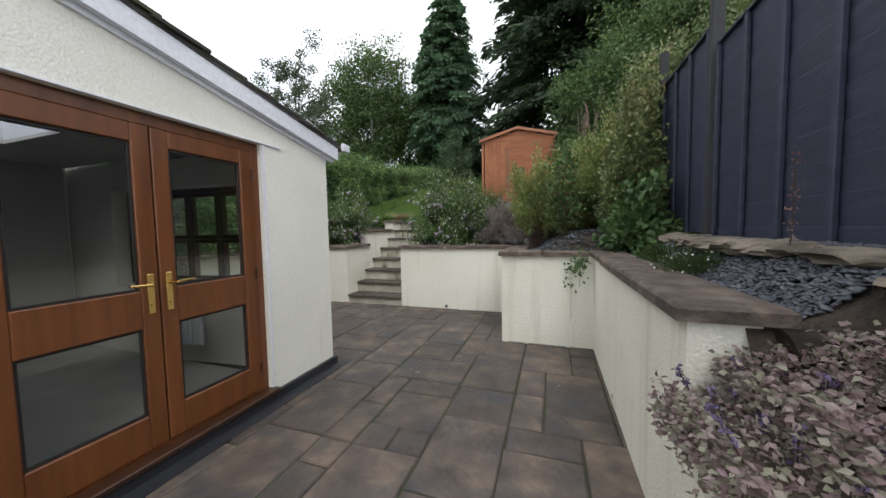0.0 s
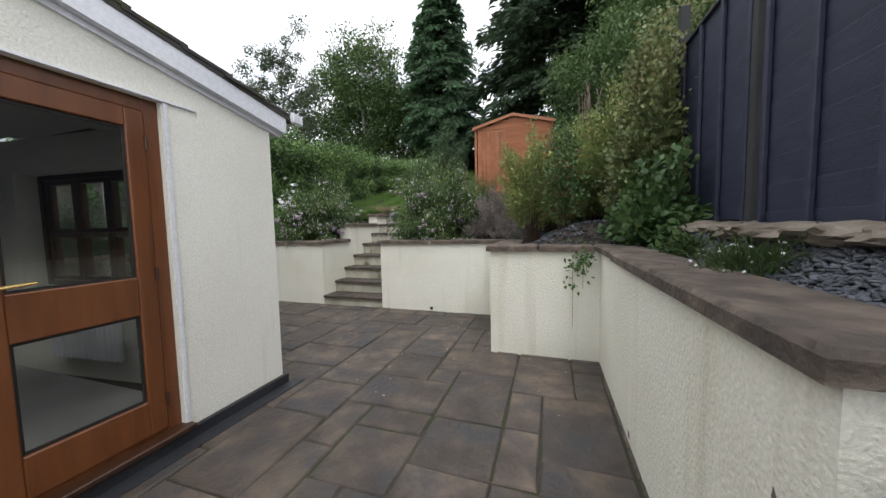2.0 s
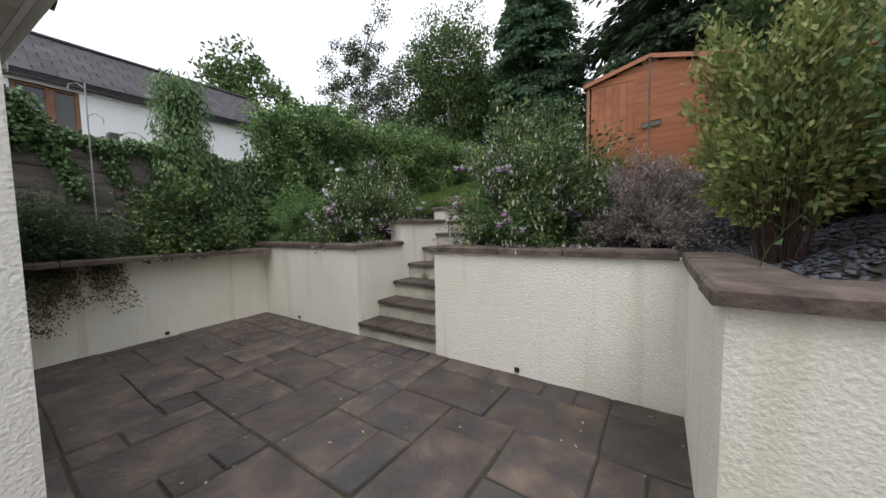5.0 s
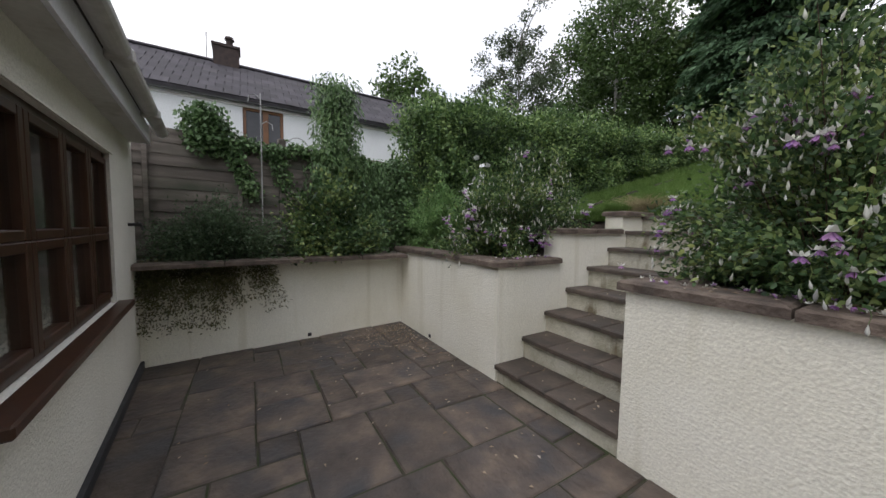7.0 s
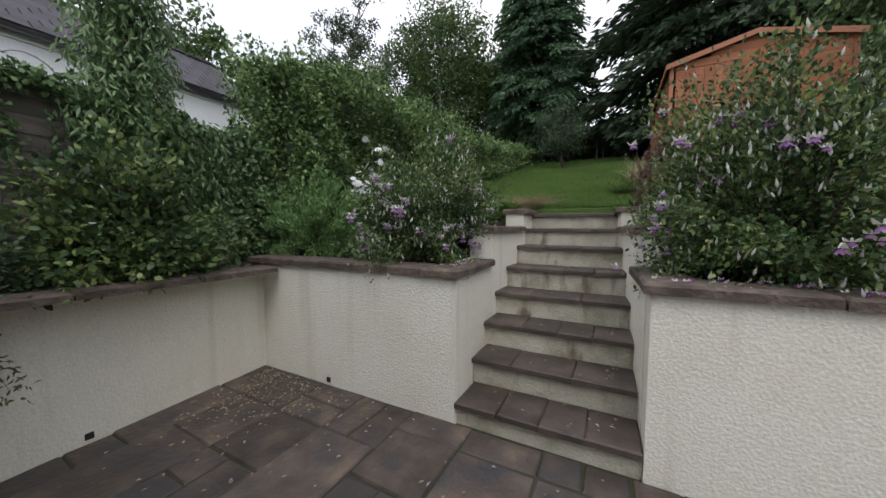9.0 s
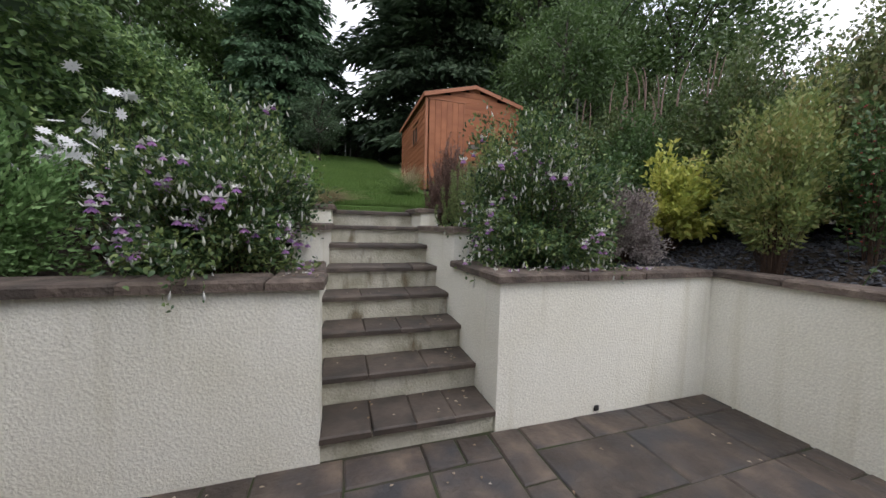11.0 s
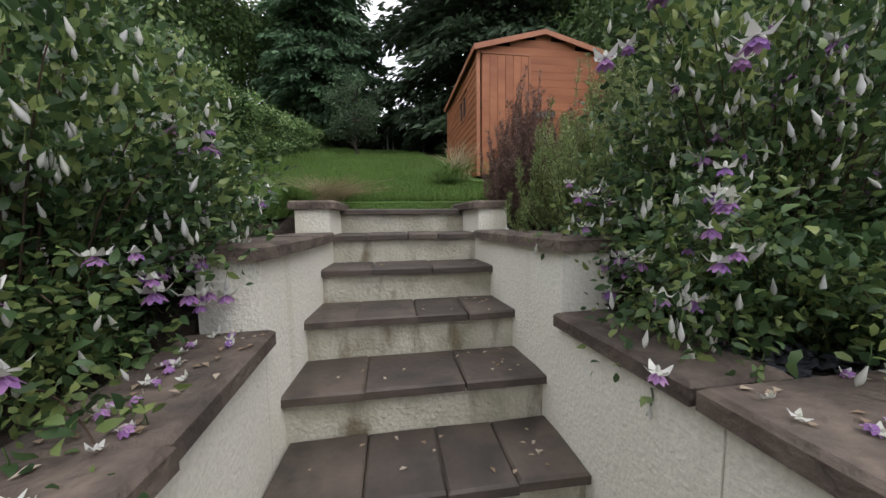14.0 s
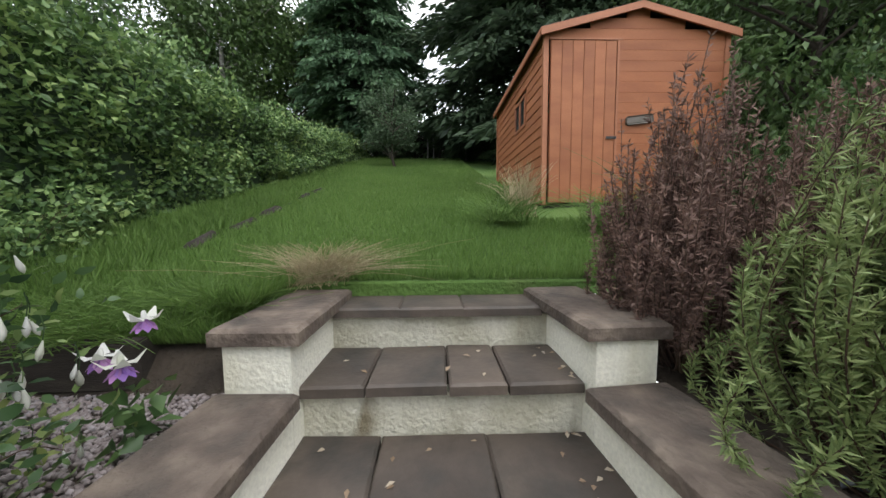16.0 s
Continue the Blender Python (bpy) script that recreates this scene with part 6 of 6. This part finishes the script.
hedge("clipped_hedge", "long clipped green hedge along the garden", -7.3, -6.25, (6.5, 20.5), lambda y: max(3.40 + 0.095 * (y - 7.0), ground_z(-6, y) + 0.85) + 0.10 * noise.noise((y * 1.5, 0, 2)), 62000, (0.075, 0.042), L_HEDGE)
ivy("hedge_end_growth", "leafy rounded end of the hedge above the fence", [(-6.75 + 0.1 * math.sin(i), 6.45 + 0.12 * math.cos(i * 1.7), 1.4 + 0.10 * i) for i in range(21)], (0.17, 0.2, 0.12), 5600, (0.06, 0.038), L_HEDGE)
t, c, p = shrub("hedge_bottom_weeds", "loose weeds along the hedge bottom", (-5.95, 8.7, 1.6), 0.35, 1.0, 0.7, 60, 3200, (0.05, 0.03), L_HEDGE, 0.1, 0.2, 0.1, 0.004, seed=33.0, low=0.02, cat="weeds")

# trees
conifer("ivy_clad_conifer", "tall narrow dark green conifer at the end of the lawn", (-6.25, 20.3, lawn_z(20.3)), 12.8, 3.15, L_CONIFER, 44000, (0.30, 0.11), start=0.12, power=0.55, droop=0.5, whorls=42, seed=1.0)
conifer("dark_cedar", "huge dark spreading conifer behind the shed", (0.6, 19.5, ground_z(0.6, 19.5) - 0.1), 16.5, 5.8, L_CEDAR, 62000, (0.42, 0.15), start=0.05, power=0.45, droop=0.3, whorls=24, per=8, seed=2.0, trunk_r=0.35)
conifer("dark_cedar", "huge dark spreading conifer behind the shed", (5.2, 17.5, ground_z(5.2, 17.5) - 0.1), 15.5, 5.2, L_CEDAR, 44000, (0.42, 0.15), start=0.05, power=0.45, droop=0.3, whorls=24, per=8, seed=3.0, trunk_r=0.35)
tree("ash_tree", "bright green feathery ash tree beside the shed", (1.45, 11.0, ground_z(1.45, 11.0) - 0.1), 4.4, 3.9, 1.35, 14000, (0.13, 0.05), L_ASH, clumps=70, spread=0.22, bottom=0.1, seed=1, trunk_r=0.09, droop=0.4)
tree("ash_tree", "green feathery tree on the bank", (4.0, 13.2, ground_z(4.0, 13.2) - 0.1), 6.0, 5.4, 2.0, 14000, (0.13, 0.055), L_ASH, clumps=70, spread=0.22, bottom=0.1, seed=2, trunk_r=0.09, droop=0.3)
tree("broadleaf_tree", "rounded green birch with a pale trunk", (-11.8, 20.5, ground_z(-11.8, 20.5) - 0.1), 9.4, 8.6, 2.9, 20000, (0.19, 0.11), L_BROAD, M_BIRCHBARK, clumps=120, spread=0.2, seed=3, trunk_r=0.14)
tree("broadleaf_tree", "green broadleaf tree behind the hedge", (-9.2, 21.0, ground_z(-9.2, 21.0) - 0.1), 7.0, 6.8, 2.4, 15000, (0.18, 0.11), L_BROAD, clumps=90, spread=0.2, seed=4, trunk_r=0.14)
tree("broadleaf_tree", "green broadleaf tree behind the hedge", (-14.8, 22.5, ground_z(-14.8, 22.5) - 0.1), 8.0, 8.4, 2.8, 15000, (0.2, 0.12), L_BROAD, clumps=90, spread=0.2, seed=5, trunk_r=0.16)
tree("silver_birch", "sparse airy silver birch with thin leaves", (-13.2, 15.0, ground_z(-13.2, 15.0) - 0.1), 8.3, 7.6, 2.0, 12000, (0.13, 0.075), L_BIRCH, M_BIRCHBARK, clumps=120, spread=0.12, seed=6, trunk_r=0.09, limbs=34, shell=0.2)
tree("broadleaf_tree", "distant rounded tree behind the cottage", (-24.5, 14.5, ground_z(-24.5, 14.5) - 0.1), 10.2, 8.0, 3.3, 8000, (0.3, 0.2), L_BROAD, clumps=90, spread=0.16, seed=7, trunk_r=0.25)
tree("broadleaf_tree", "distant low tree behind the cottage", (-21.5, 18.0, ground_z(-21.5, 18.0) - 0.1), 6.8, 6.0, 2.6, 6000, (0.28, 0.18), L_BROAD, clumps=70, spread=0.16, seed=8, trunk_r=0.2)
tree("broadleaf_tree", "tall dark tree beyond the fence", (6.3, 18.5, ground_z(6.3, 18.5) - 0.1), 12.5, 11.0, 3.8, 15000, (0.24, 0.15), L_CEDAR, clumps=110, spread=0.17, seed=9, trunk_r=0.3)
tree("broadleaf_tree", "tall dark tree beyond the fence", (8.2, 20.5, ground_z(8.2, 20.5) - 0.1), 12.0, 10.5, 3.8, 13000, (0.24, 0.15), L_CEDAR, clumps=110, spread=0.17, seed=10, trunk_r=0.3)
tree("broadleaf_tree", "dark green tree beyond the fence", (3.6, 15.8, ground_z(3.6, 15.8) - 0.1), 7.0, 6.2, 2.2, 11000, (0.15, 0.09), L_BROAD, clumps=80, spread=0.2, seed=11, trunk_r=0.14)
tree("broadleaf_tree", "dark green tree above the bank", (5.9, 11.6, ground_z(5.9, 11.6) - 0.1), 6.6, 5.8, 2.3, 15000, (0.15, 0.09), L_BROAD, clumps=110, spread=0.2, bottom=0.1, seed=21, trunk_r=0.12)
tree("broadleaf_tree", "green tree at the end of the lawn", (-8.3, 25.5, ground_z(-8.3, 25.5) - 0.1), 9.0, 8.0, 2.8, 12000, (0.2, 0.13), L_BROAD, clumps=90, spread=0.2, seed=12, trunk_r=0.2)
tree("small_tree", "small dark rounded tree on the lawn", (-4.6, 16.5, lawn_z(16.5)), 2.25, 1.8, 0.8, 5200, (0.075, 0.045), L_DARKSHRUB, clumps=60, spread=0.24, bottom=0.1, seed=13, trunk_r=0.05)
for i, (x, y, h, r) in enumerate(((-5.3, 21.9, 2.6, 1.3), (-3.6, 23.4, 2.6, 1.4), (-0.9, 21.2, 3.2, 1.5), (-7.6, 22.3, 3.6, 1.6), (-10.0, 24.0, 4.0, 2.0), (0.8, 15.8, 3.0, 1.5), (2.6, 14.8, 3.6, 1.6))):
    shrub("undergrowth", "dark leafy undergrowth at the garden's end", (x, y, lawn_z(y) - 0.3), r, r * 0.8, h, 70, 4200, (0.16, 0.09), L_CONIFER if i % 2 else L_DARKSHRUB, 0.2, 0.15, 0.12, 0.012, seed=40 + i, low=0.02)

# ---- ground cover ----
slate = thing("slate_mulch", "blue-grey slate chippings on the planting bed", "slate chips", kind="stuff")
n = 9000
xy = np.concatenate([np.stack([rng.uniform(0.66, 1.2, 7500), rng.uniform(1.95, 4.6, 7500)], 1), np.stack([rng.uniform(-2.4, 1.2, 6400), rng.uniform(6.2, 7.6, 6400)], 1), np.stack([rng.uniform(-0.4, 1.1, 2200), rng.uniform(4.8, 6.4, 2200)], 1)])
pos = np.array([(x, y, ground_z(x, y) + 0.012) for x, y in xy])
stuff("chip_layer", scatter_mesh("chippings", CHIP[0], CHIP[1], pos, rng.uniform(0.018, 0.046, len(pos)), tilt=0.4), M_SLATE_CHIP, slate)
gravel = thing("gravel_bed", "pinkish grey gravel beside the upper steps", "gravel", kind="stuff")
xy = np.stack([rng.uniform(-5.6, -4.15, 11000), rng.uniform(6.95, 8.08, 11000)], 1)
pos = np.array([(x, y, ground_z(x, y) + 0.006) for x, y in xy])
stuff("pebble_layer", scatter_mesh("pebbles", PEBBLE[0], PEBBLE[1], pos, rng.uniform(0.009, 0.022, len(pos)), tilt=0.5), M_GRAVEL, gravel)

lawn = thing("lawn_grass", "mown green lawn rising up the garden", "grass", kind="stuff")
n = 260000
y = 8.14 + (rng.uniform(0, 1, n) ** 2.2) * 12.5
x = -6.1 + rng.uniform(0, 1, n) * np.where(y < 10.1, 4.85, 3.75)
p = np.stack([x, y, 1.635 + SLOPE * (y - 8.45)], 1)
strip = (y < 8.70) & (x > -4.25) & (x < -2.5)
p[strip, 2] = np.maximum(p[strip, 2], 1.708)
keep = (y > 8.635) | (x < -4.14)
p, y = p[keep], y[keep]
n = len(p)
d = rand_dirs(n) * [0.55, 0.55, 0.1] + [0, 0, 1]
hgt = 0.035 + 0.03 * rng.uniform(0, 1, n) + 0.012 * (y - 8.2) * 0.5
hgt = hgt + 0.05 * (y < 8.75) * rng.uniform(0, 1, n) + 0.10 * (p[:, 0] < -5.25) * rng.uniform(0, 1, n)
stuff("sward", leaf_mesh("blades", p, d, hgt, 0.005 + 0.0016 * (y - 8.2)), L_GRASS, lawn)


def tuft(label, x, y, z, n, h, r, mat, lean=(0, 0), w=0.004):
    t = thing("dry_grass_tuft" if mat is L_STRAW else "grass_tuft", label, "grass", "", (x, y, z))
    b = rng.normal(0, r * 0.4, (n, 3)) * [1, 1, 0]
    e = b + np.stack([rng.normal(lean[0], r, n), rng.normal(lean[1], r, n), h * rng.uniform(0.4, 1.1, n)], 1)
    m = b * 0.6 + e * 0.4 + [0, 0, h * 0.35]
    stuff("sward", strand_mesh("blades", bezier(b, m, e, 5), np.full(n, w), np.full(n, w * 0.25)), mat, t)


tuft("dry straw-coloured grass tuft falling over the step", -4.05, 8.72, 1.7, 520, 0.22, 0.2, L_STRAW, (0.12, -0.1), 0.0022)
tuft("long green grass tuft at the lawn edge", -4.4, 8.35, 1.6, 260, 0.2, 0.2, L_GRASS, (0, -0.05), 0.003)
tuft("long green grass at the lawn edge", -5.0, 8.25, 1.58, 260, 0.2, 0.25, L_GRASS, (0, -0.05), 0.003)
tuft("long green grass hanging over the timber edging", -4.7, 8.2, 1.57, 240, 0.16, 0.2, L_GRASS, (0, -0.1), 0.003)
tuft("tall straw-coloured seeding grass beside the shed", -2.55, 10.0, 2.08, 150, 0.5, 0.13, L_STRAW, (0, 0), 0.004)
tuft("long rough grass beside the shed", -2.75, 9.8, 2.04, 240, 0.25, 0.25, L_GRASS, (0, 0), 0.004)
tuft("long rough grass beside the shed", -2.5, 10.9, 2.3, 240, 0.28, 0.2, L_GRASS, (0, 0), 0.004)
tuft("tall grass in front of the shed", -1.9, 9.6, 2.0, 260, 0.3, 0.25, L_GRASS, (0, 0), 0.004)
tuft("tall narrow green grass stems behind the fuchsia", -1.55, 8.9, 1.8, 260, 0.75, 0.3, L_BRAMBLE, (0, 0), 0.005)
# bugle spilling over the low planter
bug = thing("bugle_plants", "purple-grey variegated bugle spilling over the planter", "flowers")
n = 19000
x = 0.38 + 0.8 * rng.uniform(0, 1, n) ** 1.3
y = 1.87 - 1.9 * rng.uniform(0, 1, n) ** 1.5
z = 0.86 + 0.12 * np.clip((y - 1.2) / 0.6, 0, 1) * (x > 0.5) + 0.06 * np.sin(x * 9) * np.cos(y * 7) + rng.normal(0, 0.03, n)
over = x < 0.47
z = np.where(over, z - rng.uniform(0, 0.14, n), z)
x = np.where(over, x - rng.uniform(0, 0.07, n), x)
stuff("foliage", leaf_mesh("leaves", np.stack([x, y, z], 1), rand_dirs(n) * [1, 1, 0.4] + [-0.15, 0, 0.15], 0.025, 0.017, flat=0.25), L_AJUGA, bug)
k = 70
b = np.stack([rng.uniform(0.36, 1.1, k), rng.uniform(0.4, 1.84, k), rng.uniform(0.84, 0.9, k)], 1)
e = b + np.stack([rng.normal(-0.02, 0.03, k), rng.normal(0, 0.03, k), rng.uniform(0.05, 0.12, k)], 1)
sc = bezier(b, (b + e) / 2, e, 6)
stuff("branchwork", strand_mesh("stems", sc, np.full(k, 0.003), np.full(k, 0.002)), M_STEM, bug)
q = np.repeat(sc[:, 2:].reshape(-1, 3), 7, axis=0)
stuff("blossom", leaf_mesh("blossoms", q + rng.normal(0, 0.006, q.shape), rand_dirs(len(q)) + [0, 0, 0.2], 0.016, 0.012), P_BUGLE, bug, "violet flower spikes")
fox = thing("dry_seed_stalk", "reddish dried seed stalk by the fence", "weeds")
sc = bezier(np.array([[1.0, 2.45, 1.2]]), np.array([[1.02, 2.44, 1.45]]), np.array([[1.0, 2.42, 1.72]]), 8)
place("stem", strand_mesh("stem", sc, np.array([0.004]), np.array([0.002])), M_STEM, fox)
q = np.repeat(sc[0, 3:], 16, axis=0)
stuff("seed_head", leaf_mesh("seeds", q + rng.normal(0, 0.012, q.shape) * [1, 1, 2.5], rand_dirs(len(q)) + [0, 0, 0.5], 0.018, 0.01), L_DEAD, fox)
sd = thing("seedling", "single thin seedling in the slate mulch", "plant")
sc = bezier(np.array([[-0.45, 5.2, 1.04]]), np.array([[-0.45, 5.15, 1.25]]), np.array([[-0.3, 5.1, 1.4]]), 7)
place("stem", strand_mesh("stem", sc, np.array([0.004]), np.array([0.002])), L_BRAMBLE, sd)
stuff("foliage", leaf_mesh("leaves", sc[0][[3, 4, 5, 6, 6]], rand_dirs(5) + [0.2, -0.2, 0.2], 0.06, 0.04), L_BRAMBLE, sd)
hy = thing("young_plant", "small dark green plant against the white pier", "plant", "", (-4.28, 7.8, 1.38))
stuff("foliage", leaf_mesh("leaves", rng.uniform(-1, 1, (36, 3)) * [0.07, 0.07, 0.09] + [0, 0, 0.1], rand_dirs(36) + [0.2, -0.4, 0.1], 0.07, 0.045), L_BRAMBLE, hy)
# fallen petals and leaves
fall = thing("fallen_leaves", "fallen brown leaves and pale petals on stone", "leaf litter", kind="stuff")
pos = []
for _ in range(420):
    pos.append((-5.95 + abs(rng.normal(0, 0.55)), 5.9 - abs(rng.normal(0, 0.45)), 0.006))
for _ in range(130):
    pos.append((rng.uniform(-5.6, 0.2), rng.uniform(3.4, 5.9), 0.006))
for k in range(7):
    for _ in range(16):
        ex = rng.uniform(-3.85, -2.9) if rng.uniform() < 0.5 else -2.86 - abs(rng.normal(0, 0.06))
        pos.append((ex, rng.uniform(STEP_Y[k] + 0.03, STEP_Y[k + 1]), STEP_Z[k] + 0.006))
for _ in range(50):
    pos.append((rng.uniform(-2.7, -1.0), YB + rng.uniform(0.0, 0.24), 1.146))
for _ in range(36):
    pos.append((rng.uniform(-4.12, -3.9), rng.uniform(6.0, 6.85), 1.146))
pos = np.array([q for q in pos if q[0] > -5.95])
stuff("litter", leaf_mesh("litter", pos, rand_dirs(len(pos)) * [1, 1, 0.1], 0.03, 0.017, flat=0.9), L_FALLEN, fall)
drop = thing("fallen_petals", "fallen white and violet fuchsia flowers", "flowers", kind="stuff")
pos = np.concatenate([np.stack([rng.uniform(-2.7, -1.2, 36), YB + rng.uniform(0.04, 0.26, 36), np.full(36, 1.152)], 1), np.stack([rng.uniform(-4.1, -3.95, 24), rng.uniform(6.05, 6.85, 24), np.full(24, 1.152)], 1)])
stuff("petal_spray", scatter_mesh("petals", SEPALS[0] + [0, 0, 0.5], SEPALS[1], pos, 0.019, tilt=0.4), P_WHITE, drop)
pos2 = pos[::2] + rng.normal(0, 0.01, pos[::2].shape) * [1, 1, 0]
stuff("skirt_litter", scatter_mesh("skirts", SKIRT[0] + [0, 0, 0.9], SKIRT[1], pos2, 0.024, tilt=0.5), P_PURPLE, drop)

# ---- paving ----
CELL = 0.245
taken = {}
X0, Y0 = -6.7, -2.6
NXC, NYC = int((0.62 + 6.7) / CELL) + 1, int((6.06 + 2.6) / CELL) + 1


def paved(x, y):
    if y > YB + 0.05 or x > XE + 0.1:
        return False
    if x > XP + 0.1 and y > YP + 0.1:
        return False
    if x < HX - 0.1 and y < 3.05:
        return False
    return x > WL0.x + (WL1.x - WL0.x) * (y - WL0.y) / (WL1.y - WL0.y) - 0.2


prng = random.Random(12)
slabs = []
for j in range(NYC):
    for i in range(NXC):
        if (i, j) in taken or not paved(X0 + (i + 0.5) * CELL, Y0 + (j + 0.5) * CELL):
            continue
        opts = [(2, 2), (3, 2), (2, 3), (2, 1), (1, 2), (1, 1), (3, 2), (2, 2)]
        prng.shuffle(opts)
        opts.append((1, 1))
        for w, h in opts:
            if all((i + a, j + b) not in taken and paved(X0 + (i + a + 0.5) * CELL, Y0 + (j + b + 0.5) * CELL) for a in range(w) for b in range(h)):
                break
        for a in range(w):
            for b in range(h):
                taken[i + a, j + b] = 1
        slabs.append((i, j, w, h))
for i, j, w, h in slabs:
    me = block_mesh("paving_slab", w * CELL - 0.013 + rng.uniform(-0.003, 0.003), h * CELL - 0.013 + rng.uniform(-0.003, 0.003), 0.03, 0.007, 0.009)
    ob = place("paving_slab", me, M_SLAB, floor)
    ob.location = (X0 + i * CELL + 0.006, Y0 + j * CELL + 0.006, -0.03 + rng.uniform(-0.004, 0.002))
    ob.rotation_euler = (rng.uniform(-0.004, 0.004), rng.uniform(-0.004, 0.004), rng.uniform(-0.006, 0.006))
